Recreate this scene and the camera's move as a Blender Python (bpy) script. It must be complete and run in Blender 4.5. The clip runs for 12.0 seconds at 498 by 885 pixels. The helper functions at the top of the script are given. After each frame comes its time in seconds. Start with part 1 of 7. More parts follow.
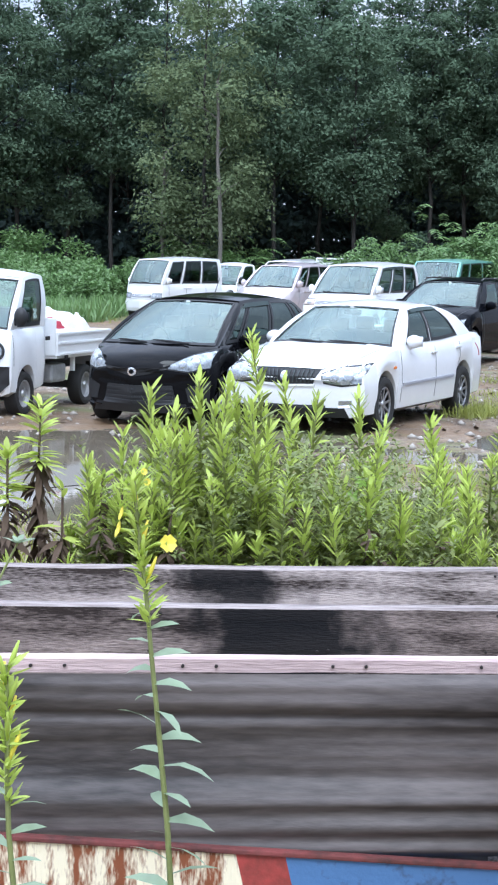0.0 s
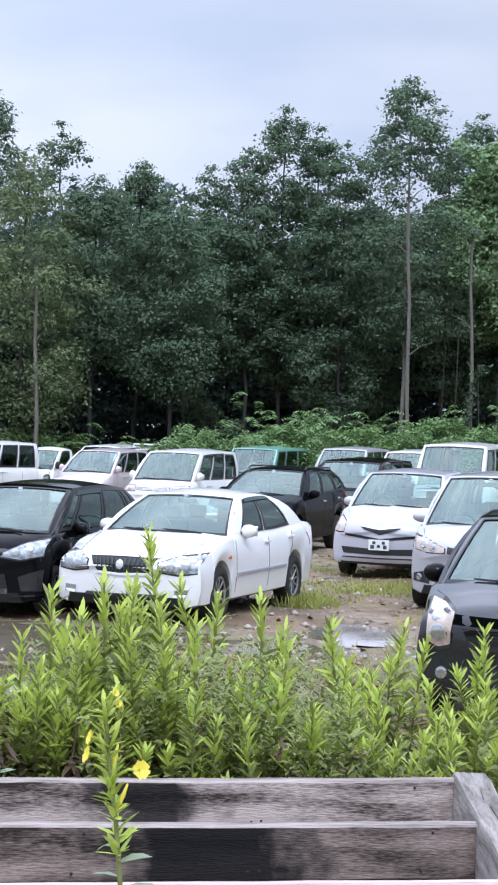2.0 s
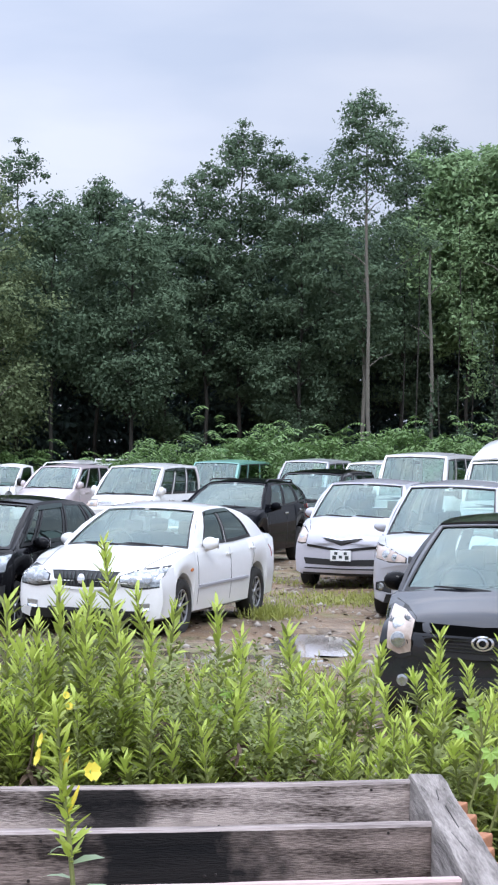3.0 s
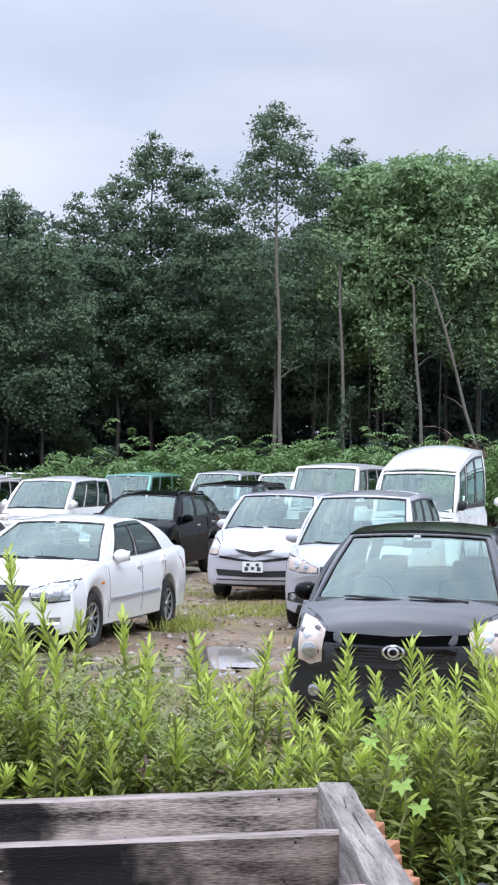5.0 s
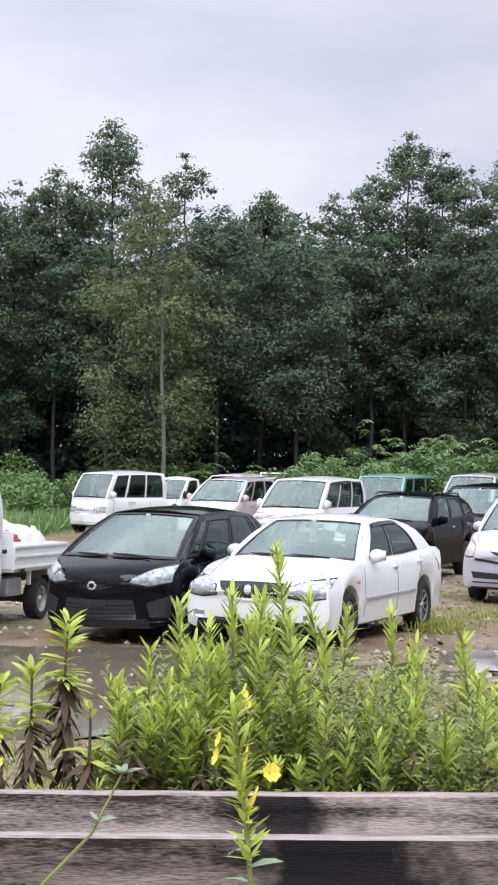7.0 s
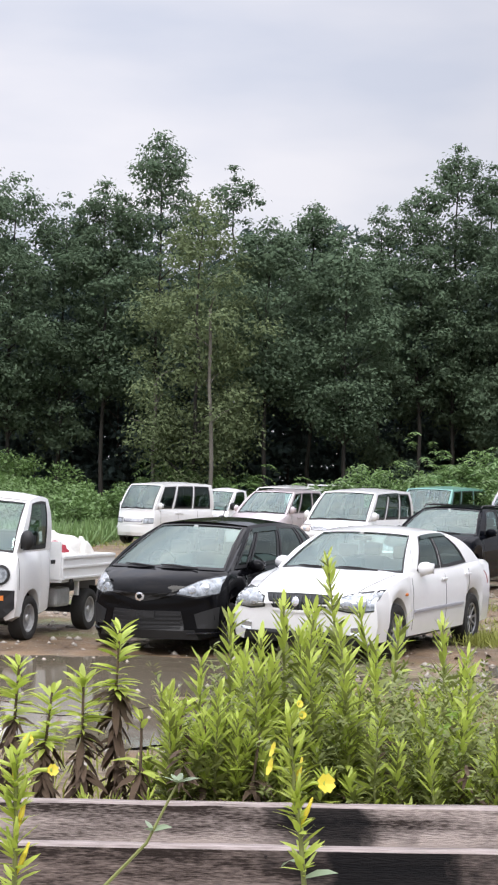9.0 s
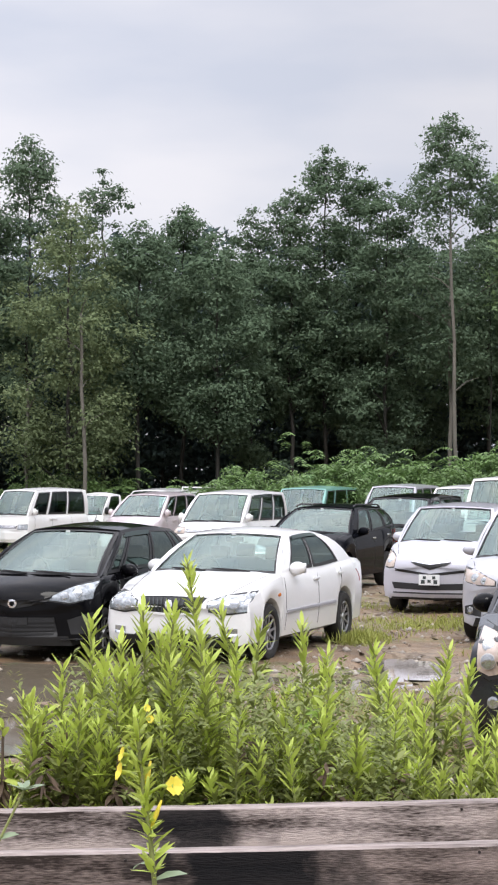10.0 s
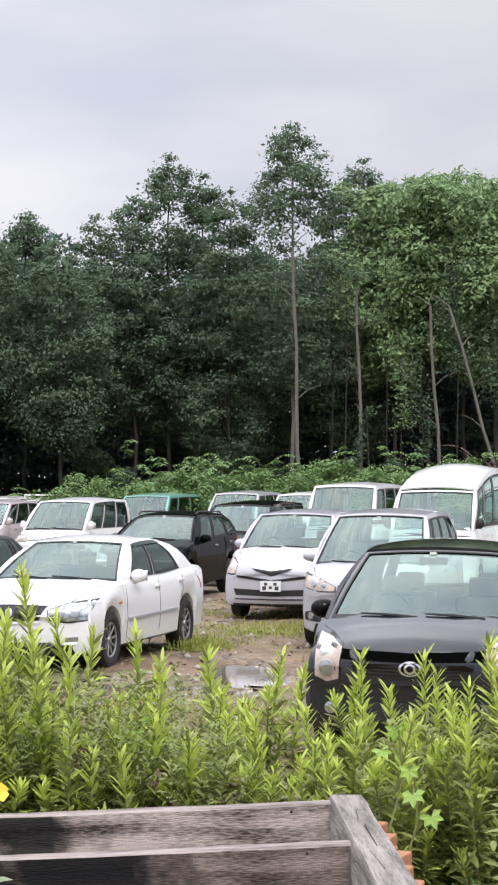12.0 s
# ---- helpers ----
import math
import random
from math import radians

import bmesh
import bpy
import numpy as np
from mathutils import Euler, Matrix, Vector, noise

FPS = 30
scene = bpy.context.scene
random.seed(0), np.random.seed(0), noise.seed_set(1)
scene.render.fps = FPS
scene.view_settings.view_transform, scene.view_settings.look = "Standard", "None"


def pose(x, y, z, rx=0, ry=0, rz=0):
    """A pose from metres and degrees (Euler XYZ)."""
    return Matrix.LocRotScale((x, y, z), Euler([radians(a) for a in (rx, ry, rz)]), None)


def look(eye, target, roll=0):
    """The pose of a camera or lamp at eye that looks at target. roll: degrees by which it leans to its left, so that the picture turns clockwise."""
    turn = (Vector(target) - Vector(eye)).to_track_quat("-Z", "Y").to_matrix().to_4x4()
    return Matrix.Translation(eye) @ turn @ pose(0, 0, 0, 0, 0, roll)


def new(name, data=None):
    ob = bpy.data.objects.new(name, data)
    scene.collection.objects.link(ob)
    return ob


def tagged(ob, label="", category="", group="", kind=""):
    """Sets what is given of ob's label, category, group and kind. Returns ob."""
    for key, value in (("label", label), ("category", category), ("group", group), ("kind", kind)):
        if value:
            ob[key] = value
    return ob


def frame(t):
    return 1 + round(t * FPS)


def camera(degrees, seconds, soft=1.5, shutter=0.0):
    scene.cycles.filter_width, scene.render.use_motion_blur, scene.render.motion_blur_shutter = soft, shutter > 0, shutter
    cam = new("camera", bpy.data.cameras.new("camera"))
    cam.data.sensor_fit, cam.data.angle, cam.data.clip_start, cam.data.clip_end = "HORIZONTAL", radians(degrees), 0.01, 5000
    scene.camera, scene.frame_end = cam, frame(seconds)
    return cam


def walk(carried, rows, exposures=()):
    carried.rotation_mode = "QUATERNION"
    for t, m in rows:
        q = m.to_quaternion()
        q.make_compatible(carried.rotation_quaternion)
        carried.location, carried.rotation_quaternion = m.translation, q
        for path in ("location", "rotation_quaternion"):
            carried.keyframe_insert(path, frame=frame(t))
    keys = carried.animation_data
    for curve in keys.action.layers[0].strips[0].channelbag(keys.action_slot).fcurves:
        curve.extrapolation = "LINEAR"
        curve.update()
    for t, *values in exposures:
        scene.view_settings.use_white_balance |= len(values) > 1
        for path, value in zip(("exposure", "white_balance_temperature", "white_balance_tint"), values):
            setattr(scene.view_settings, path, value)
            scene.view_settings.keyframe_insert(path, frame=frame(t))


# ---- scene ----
cam = camera(16.0, 12.0, soft=2.2)
PATH = [
    (0, (8.061, -19.184, 1.945), (7.222, -17.38, 1.741), 1.2),
    (0.5, (7.832, -19.102, 1.977), (7.075, -17.254, 1.879), 1.9),
    (1, (7.738, -19.12, 1.98), (7.044, -17.245, 1.946), 1.9),
    (1.5, (7.696, -19.178, 1.983), (7.036, -17.29, 1.977), 2.3),
    (2, (7.688, -19.168, 1.986), (7.042, -17.275, 1.995), 2.0),
    (2.5, (7.714, -19.19, 1.969), (7.083, -17.292, 1.989), 1.5),
    (3, (7.729, -19.186, 1.963), (7.123, -17.281, 1.989), 1.1),
    (3.5, (7.76, -19.173, 1.959), (7.195, -17.255, 1.989), 0.7),
    (3.7, (7.77, -19.168, 1.961), (7.219, -17.246, 1.991), 0.6),
    (4.5, (7.755, -19.154, 1.954), (7.251, -17.219, 1.984), 0.6),
    (5.3, (7.74, -19.139, 1.948), (7.208, -17.212, 1.996), 0.6),
    (5.5, (7.74, -19.139, 1.948), (7.185, -17.218, 1.996), 0.6),
    (6, (7.723, -19.141, 1.946), (7.098, -17.242, 1.994), 0.6),
    (6.5, (7.692, -19.105, 1.931), (6.988, -17.234, 1.974), 0.9),
    (7, (7.662, -19.1, 1.92), (6.882, -17.259, 1.959), 1.4),
    (7.2, (7.639, -19.091, 1.915), (6.833, -17.262, 1.952), 1.7),
    (8.0, (7.631, -19.095, 1.914), (6.757, -17.297, 1.962), 2.0),
    (8.8, (7.624, -19.098, 1.913), (6.776, -17.288, 1.961), 1.9),
    (9, (7.646, -19.105, 1.916), (6.817, -17.285, 1.967), 1.7),
    (9.5, (7.684, -19.11, 1.919), (6.917, -17.264, 1.974), 1.0),
    (10, (7.722, -19.124, 1.925), (7.023, -17.251, 1.981), 0.4),
    (10.5, (7.743, -19.106, 1.924), (7.104, -17.212, 1.983), 0.1),
    (11, (7.761, -19.125, 1.926), (7.171, -17.215, 1.987), -0.1),
    (11.5, (7.769, -19.143, 1.926), (7.216, -17.222, 1.99), -0.0),
    (12, (7.775, -19.162, 1.927), (7.243, -17.235, 1.992), 0.2),
]
walk(cam, [(t, look(eye, target, roll)) for t, eye, target, roll in PATH],
     [(0, 0.44, 5450, 6), (0.5, 0.40, 5450, 6), (1.0, 0.28, 5430, 7), (2.5, 0.20, 5800, 9), (5.5, 0.21, 5920, 8), (7.0, 0.21, 6300, 10), (9.0, 0.17, 6540, 10), (12.0, 0.20, 6600, 9)])


# ---------------------------------------------------------------- sky and light
SUN_ELEVATION, SUN_TURN = radians(52), radians(200)
world = bpy.data.worlds.new("overcast_sky")
scene.world = world
world.use_nodes = True
wn, wl = world.node_tree.nodes, world.node_tree.links
wn.clear()
sky = wn.new("ShaderNodeTexSky")
sky.sky_type = "NISHITA"
sky.sun_disc = False
sky.sun_elevation, sky.sun_rotation = SUN_ELEVATION, SUN_TURN
sky.air_density, sky.dust_density = 1.0, 3.0
clear_sky = wn.new("ShaderNodeBackground")
clear_sky.inputs[1].default_value = 0.10
wl.new(sky.outputs[0], clear_sky.inputs[0])
w_co = wn.new("ShaderNodeTexCoord")
w_map = wn.new("ShaderNodeMapping")
w_map.inputs["Scale"].default_value = (1.0, 1.0, 3.2)
wl.new(w_co.outputs["Generated"], w_map.inputs[0])
w_noise = wn.new("ShaderNodeTexNoise")
w_noise.inputs["Scale"].default_value = 4.5
w_noise.inputs["Detail"].default_value = 5.0
w_noise.inputs["Roughness"].default_value = 0.45
wl.new(w_map.outputs[0], w_noise.inputs["Vector"])
w_ramp = wn.new("ShaderNodeValToRGB")
w_ramp.color_ramp.elements[0].position, w_ramp.color_ramp.elements[1].position = 0.36, 0.66
w_ramp.color_ramp.elements[0].color = (0.655, 0.685, 0.80, 1)
w_ramp.color_ramp.elements[1].color = (0.87, 0.855, 0.915, 1)
wl.new(w_noise.outputs[0], w_ramp.inputs[0])
cloud = wn.new("ShaderNodeBackground")
# an overcast sky is several times brighter overhead than at the horizon
w_sep = wn.new("ShaderNodeSeparateXYZ")
wl.new(w_co.outputs["Generated"], w_sep.inputs[0])
w_lift = wn.new("ShaderNodeMapRange")
w_lift.interpolation_type = "SMOOTHSTEP"
w_lift.inputs["From Min"].default_value, w_lift.inputs["From Max"].default_value = 0.26, 0.85
w_lift.inputs["To Min"].default_value, w_lift.inputs["To Max"].default_value = 1.0, 3.6
wl.new(w_sep.outputs["Z"], w_lift.inputs["Value"])
# the cloud thickens and greys towards the east
w_east = wn.new("ShaderNodeVectorMath")
w_east.operation = "DOT_PRODUCT"
w_east.inputs[1].default_value = (0.92, 0.38, 0.0)
wl.new(w_co.outputs["Generated"], w_east.inputs[0])
w_grey = wn.new("ShaderNodeMapRange")
w_grey.interpolation_type = "SMOOTHSTEP"
w_grey.inputs["From Min"].default_value, w_grey.inputs["From Max"].default_value = -0.15, 0.35
w_grey.inputs["To Min"].default_value, w_grey.inputs["To Max"].default_value = 1.03, 0.80
wl.new(w_east.outputs["Value"], w_grey.inputs["Value"])
w_mul = wn.new("ShaderNodeMath")
w_mul.operation = "MULTIPLY"
wl.new(w_lift.outputs[0], w_mul.inputs[0])
wl.new(w_grey.outputs[0], w_mul.inputs[1])
wl.new(w_mul.outputs[0], cloud.inputs[1])
wl.new(w_ramp.outputs[0], cloud.inputs[0])
w_mix = wn.new("ShaderNodeMixShader")
w_mix.inputs[0].default_value = 0.86
w_out = wn.new("ShaderNodeOutputWorld")
wl.new(clear_sky.outputs[0], w_mix.inputs[1])
wl.new(cloud.outputs[0], w_mix.inputs[2])
wl.new(w_mix.outputs[0], w_out.inputs[0])

sun_data = bpy.data.lights.new("sun", "SUN")
sun_data.energy, sun_data.angle, sun_data.color = 1.2, radians(20), (1.0, 0.97, 0.92)
sun = new("sun", sun_data)
sun.matrix_world = pose(0, 0, 30, 90 - math.degrees(SUN_ELEVATION), 0, 28)

# ---------------------------------------------------------------- materials


def surface(name, color, rough=0.5, metal=0.0, vary=0.25, scale=6.0, fine=60.0, bump=0.0, coat=0.0, dark=None,
            island=0.0, translucent=0.0, spec=0.5, stretch=(1, 1, 1), stain=0.0, bands=(), span=(0.45, 1.05), rot=None):
    """A procedural material: base colour varied by a broad and a fine noise, by loose piece and by object."""
    m = bpy.data.materials.new(name)
    m.use_nodes = True
    n, l = m.node_tree.nodes, m.node_tree.links
    p = n["Principled BSDF"]
    p.inputs["Roughness"].default_value = rough
    p.inputs["Metallic"].default_value = metal
    p.inputs["Coat Weight"].default_value = coat
    p.inputs["Coat Roughness"].default_value = 0.04
    p.inputs["Specular IOR Level"].default_value = spec
    co = n.new("ShaderNodeTexCoord")
    mp = n.new("ShaderNodeMapping")
    mp.inputs["Scale"].default_value = stretch
    if rot is not None:
        mp.vector_type = "TEXTURE"
        mp.inputs["Rotation"].default_value = (0, 0, rot)
        mp.inputs["Scale"].default_value = tuple(1 / s for s in stretch)
    l.new(co.outputs["Object"], mp.inputs[0])
    broad = n.new("ShaderNodeTexNoise")
    broad.inputs["Scale"].default_value = scale
    broad.inputs["Detail"].default_value = 6
    grain = n.new("ShaderNodeTexNoise")
    grain.inputs["Scale"].default_value = fine
    grain.inputs["Detail"].default_value = 5
    l.new(mp.outputs[0], broad.inputs["Vector"])
    l.new(mp.outputs[0], grain.inputs["Vector"])
    add = n.new("ShaderNodeMath")
    add.operation = "ADD"
    half = n.new("ShaderNodeMath")
    half.operation = "MULTIPLY"
    half.inputs[1].default_value = 0.5
    l.new(grain.outputs[0], half.inputs[0])
    l.new(broad.outputs[0], add.inputs[0])
    l.new(half.outputs[0], add.inputs[1])
    last = add.outputs[0]
    if island:
        geo = n.new("ShaderNodeNewGeometry")
        mul = n.new("ShaderNodeMath")
        mul.operation = "MULTIPLY_ADD"
        mul.inputs[1].default_value = island
        l.new(geo.outputs["Random Per Island"], mul.inputs[0])
        l.new(last, mul.inputs[2])
        last = mul.outputs[0]
    ramp = n.new("ShaderNodeValToRGB")
    lo = dark or tuple(c * (1 - vary) for c in color)
    hi = tuple(min(1.0, c * (1 + vary * 0.6)) for c in color)
    ramp.color_ramp.elements[0].position = span[0]
    ramp.color_ramp.elements[1].position = span[1] + island * 0.7
    ramp.color_ramp.elements[0].color = (*lo, 1)
    ramp.color_ramp.elements[1].color = (*hi, 1)
    l.new(last, ramp.inputs[0])
    color_out = ramp.outputs[0]
    if stain:
        sn = n.new("ShaderNodeTexNoise")
        sn.inputs["Scale"].default_value = 1.7
        sn.inputs["Detail"].default_value = 8
        sn.inputs["Roughness"].default_value = 0.62
        l.new(mp.outputs[0], sn.inputs["Vector"])
        sr = n.new("ShaderNodeValToRGB")
        sr.color_ramp.elements[0].position, sr.color_ramp.elements[1].position = 0.52, 0.60
        sr.color_ramp.elements[0].color = (0, 0, 0, 1)
        sr.color_ramp.elements[1].color = (stain, stain, stain, 1)
        l.new(sn.outputs[0], sr.inputs[0])
        mx = n.new("ShaderNodeMix")
        mx.data_type = "RGBA"
        l.new(sr.outputs[0], mx.inputs["Factor"])
        l.new(color_out, mx.inputs["A"])
        mx.inputs["B"].default_value = (0.02, 0.019, 0.018, 1)
        color_out = mx.outputs["Result"]
    if bands:
        # black mould in patches of their own along the board
        sx = n.new("ShaderNodeSeparateXYZ")
        l.new(co.outputs["Object"], sx.inputs[0])
        rag = n.new("ShaderNodeTexNoise")
        rag.inputs["Scale"].default_value, rag.inputs["Detail"].default_value = 6.0, 7.0
        l.new(co.outputs["Object"], rag.inputs["Vector"])
        shift = n.new("ShaderNodeMath")
        shift.operation = "MULTIPLY_ADD"
        shift.inputs[1].default_value = 0.60
        l.new(rag.outputs[0], shift.inputs[0])
        l.new(sx.outputs["X"], shift.inputs[2])
        for mid, half, deep in bands:
            far = n.new("ShaderNodeMath")
            far.operation = "SUBTRACT"
            l.new(shift.outputs[0], far.inputs[0])
            far.inputs[1].default_value = mid + 0.30
            ab = n.new("ShaderNodeMath")
            ab.operation = "ABSOLUTE"
            l.new(far.outputs[0], ab.inputs[0])
            mr = n.new("ShaderNodeMapRange")
            mr.inputs["From Min"].default_value, mr.inputs["From Max"].default_value = half - 0.07, half + 0.06
            mr.inputs["To Min"].default_value, mr.inputs["To Max"].default_value = deep, 0.0
            l.new(ab.outputs[0], mr.inputs["Value"])
            mx = n.new("ShaderNodeMix")
            mx.data_type = "RGBA"
            l.new(mr.outputs[0], mx.inputs["Factor"])
            l.new(color_out, mx.inputs["A"])
            mx.inputs["B"].default_value = (0.012, 0.012, 0.013, 1)
            color_out = mx.outputs["Result"]
    l.new(color_out, p.inputs["Base Color"])
    if bump:
        bp = n.new("ShaderNodeBump")
        bp.inputs["Strength"].default_value = bump
        bp.inputs["Distance"].default_value = 0.02
        l.new(last if not island else add.outputs[0], bp.inputs["Height"])
        l.new(bp.outputs[0], p.inputs["Normal"])
    if translucent:
        tr = n.new("ShaderNodeBsdfTranslucent")
        l.new(color_out, tr.inputs[0])
        ms = n.new("ShaderNodeMixShader")
        ms.inputs[0].default_value = translucent
        l.new(p.outputs[0], ms.inputs[1])
        l.new(tr.outputs[0], ms.inputs[2])
        l.new(ms.outputs[0], n["Material Output"].inputs[0])
    return m


def pane_material(name, tint, gloss=1.45):
    """Thin car glass: tinted see-through sheet with a mirror-like reflection by angle."""
    m = bpy.data.materials.new(name)
    m.use_nodes = True
    n, l = m.node_tree.nodes, m.node_tree.links
    n.clear()
    out = n.new("ShaderNodeOutputMaterial")
    see = n.new("ShaderNodeBsdfTransparent")
    see.inputs[0].default_value = (*tint, 1)
    shine = n.new("ShaderNodeBsdfGlossy")
    shine.inputs[0].default_value = (0.84, 1.0, 0.94, 1)
    shine.inputs["Roughness"].default_value = 0.02
    fr = n.new("ShaderNodeFresnel")
    fr.inputs[0].default_value = gloss
    mx = n.new("ShaderNodeMixShader")
    l.new(fr.outputs[0], mx.inputs[0])
    l.new(see.outputs[0], mx.inputs[1])
    l.new(shine.outputs[0], mx.inputs[2])
    l.new(mx.outputs[0], out.inputs[0])
    return m


PAINT_WHITE = surface("white_paint", (0.80, 0.80, 0.80), 0.35, 0, 0.06, 2.0, 30, coat=0.8)
PAINT_PEARL = surface("pearl_paint", (0.47, 0.465, 0.52), 0.30, 0.0, 0.06, 2.0, 30, coat=0.8)
PAINT_SILVER = surface("silver_paint", (0.45, 0.45, 0.495), 0.30, 0.1, 0.08, 2.0, 40, coat=0.8)
PAINT_BLACK = surface("black_paint", (0.004, 0.004, 0.005), 0.05, 0, 0.2, 2.0, 40, coat=0.08, spec=0.1)
PAINT_JET = surface("jet_black_paint", (0.006, 0.0065, 0.009), 0.05, 0, 0.2, 2.0, 40, spec=0.03)
PAINT_GREY = surface("dark_grey_paint", (0.010, 0.011, 0.016), 0.12, 0.0, 0.3, 2.0, 40, coat=0.6, spec=0.4)
# flat black that paints the shade in an open gap
SHADE_BLACK = surface("gap_shade_black", (0.002, 0.002, 0.002), 0.95, 0, 0.1, 4, 40, spec=0.02)
PAINT_GREEN = surface("teal_paint", (0.20, 0.43, 0.38), 0.35, 0, 0.12, 2.0, 40, coat=0.7)
PAINT_MAUVE = surface("pale_mauve_paint", (0.60, 0.53, 0.55), 0.33, 0.2, 0.08, 2.0, 40, coat=0.8)
PLASTIC = surface("black_plastic", (0.012, 0.012, 0.013), 0.55, 0, 0.3, 8, 90)
RUBBER = surface("tyre_rubber", (0.022, 0.021, 0.020), 0.85, 0, 0.3, 12, 120, bump=0.1)
ALLOY = surface("wheel_alloy", (0.36, 0.36, 0.37), 0.38, 0.8, 0.15, 10, 90)
STEEL = surface("painted_steel_wheel", (0.45, 0.45, 0.45), 0.5, 0.5, 0.3, 10, 90)
CHROME = surface("chrome", (0.80, 0.80, 0.82), 0.12, 1.0, 0.05, 10, 90)
CABIN = surface("cabin_trim", (0.085, 0.083, 0.08), 0.8, 0, 0.3, 6, 80)
SEAT = surface("seat_cloth", (0.24, 0.235, 0.22), 0.9, 0, 0.25, 8, 120)
LAMP = surface("lamp_lens", (0.40, 0.43, 0.45), 0.10, 0.6, 0.75, 18, 50, coat=1.0)
LAMP_AGED = surface("aged_lamp_lens", (0.50, 0.41, 0.35), 0.2, 0.1, 0.3, 12, 40, coat=0.8)
LAMP_INNER = surface("lamp_reflector", (0.5, 0.52, 0.54), 0.12, 0.9, 0.3, 20, 60)
AMBER = surface("amber_lens", (0.75, 0.22, 0.04), 0.2, 0, 0.15, 20, 60, coat=0.6)
RED_LENS = surface("red_lens", (0.45, 0.02, 0.02), 0.2, 0, 0.15, 20, 60, coat=0.6)
PLATE = surface("plate_white", (0.75, 0.76, 0.76), 0.4, 0, 0.05, 20, 60)
INK = surface("plate_marks", (0.04, 0.05, 0.05), 0.5, 0, 0.1, 20, 60)
GLASS = pane_material("car_glass", (0.60, 0.74, 0.70), 2.1)
GLASS_BACK = pane_material("rear_screen_glass", (0.78, 0.92, 0.89), 1.5)
GLASS_DARK = pane_material("privacy_glass", (0.06, 0.065, 0.065), 1.45)
GLASS_SIDE = pane_material("side_glass", (0.22, 0.25, 0.25), 1.5)
WATER = surface("puddle_water", (0.17, 0.14, 0.10), 0.04, 0, 0.2, 2.0, 14, spec=0.6, bump=0.03)
BARK = surface("tree_bark", (0.036, 0.033, 0.028), 0.9, 0, 0.4, 3, 40, bump=0.4, stretch=(1, 1, 0.3))
BARK_PALE = surface("pale_bark", (0.135, 0.125, 0.105), 0.85, 0, 0.35, 3, 40, bump=0.3, stretch=(1, 1, 0.4))
LEAF_OAK = surface("oak_leaves", (0.114, 0.164, 0.102), 0.9, 0, 0.30, 0.35, 4, island=0.15, translucent=0.30, spec=0.12)
LEAF_ELM = surface("light_leaves", (0.150, 0.190, 0.096), 0.9, 0, 0.3, 0.4, 4, island=0.18, translucent=0.30, spec=0.12)
# leaves inside the wood: its bluish shade is painted into this colour
LEAF_FAR_SHADED = surface("shade_toned_wood_leaves", (0.068, 0.098, 0.092), 0.95, 0, 0.4, 0.3, 4, island=0.3, translucent=0.1, spec=0.08)
LEAF_VINE = surface("kudzu_leaves", (0.200, 0.290, 0.140), 0.7, 0, 0.35, 0.6, 5, island=0.4, translucent=0.25, spec=0.25)
LEAF_SHRUB = surface("shrub_leaves", (0.145, 0.232, 0.080), 0.5, 0, 0.4, 0.6, 6, island=0.5, translucent=0.28)
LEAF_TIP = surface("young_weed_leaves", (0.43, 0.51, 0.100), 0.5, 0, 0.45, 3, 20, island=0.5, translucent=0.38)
# older, duller green, darkened further for the shade inside the clumps
LEAF_LOW_SHADED = surface("weed_leaves", (0.165, 0.188, 0.050), 0.55, 0, 0.75, 3, 20, island=0.6, translucent=0.3)
LEAF_DEAD = surface("withered_leaves", (0.085, 0.056, 0.036), 0.85, 0, 0.4, 5, 30, island=0.5, translucent=0.1)
LEAF_GREY = surface("mugwort_leaves", (0.185, 0.215, 0.070), 0.6, 0, 0.55, 3, 20, island=0.6, translucent=0.25)
LEAF_BRIGHT = surface("fresh_vine_leaves", (0.30, 0.45, 0.085), 0.4, 0, 0.25, 6, 30, island=0.3, translucent=0.4)
LEAF_PRIM = surface("primrose_leaves", (0.25, 0.32, 0.20), 0.4, 0, 0.3, 6, 30, island=0.4, translucent=0.3)
STEM = surface("weed_stem", (0.20, 0.22, 0.07), 0.6, 0, 0.3, 6, 60)
STEM_BROWN = surface("dry_stem", (0.11, 0.075, 0.05), 0.8, 0, 0.3, 6, 60)
PETAL = surface("yellow_petals", (0.95, 0.80, 0.10), 0.5, 0, 0.12, 10, 60, translucent=0.3)
GRASS = surface("lot_grass", (0.25, 0.27, 0.06), 0.6, 0, 0.4, 0.8, 8, island=0.6, translucent=0.3)
GRASS_LONG = surface("long_grass", (0.13, 0.25, 0.09), 0.5, 0, 0.3, 2, 20, island=0.3, translucent=0.3)
WOOD = surface("weathered_wood", (0.40, 0.335, 0.305), 0.9, 0, 0.60, 2.4, 42, bump=0.4, spec=0.15, stretch=(0.9, 4, 6), dark=(0.050, 0.038, 0.033), span=(0.60, 0.86), bands=((0.98, 0.13, 0.93), (2.75, 0.2, 0.6), (3.6, 0.1, 0.5)))
WOOD_MOULD = surface("mouldy_wood", (0.30, 0.238, 0.210), 0.9, 0, 0.65, 2.4, 42, bump=0.4, spec=0.15, stretch=(0.95, 4, 6), dark=(0.040, 0.030, 0.026), span=(0.60, 0.96), bands=((0.76, 0.26, 0.97), (2.3, 0.25, 0.6), (3.3, 0.1, 0.5)))
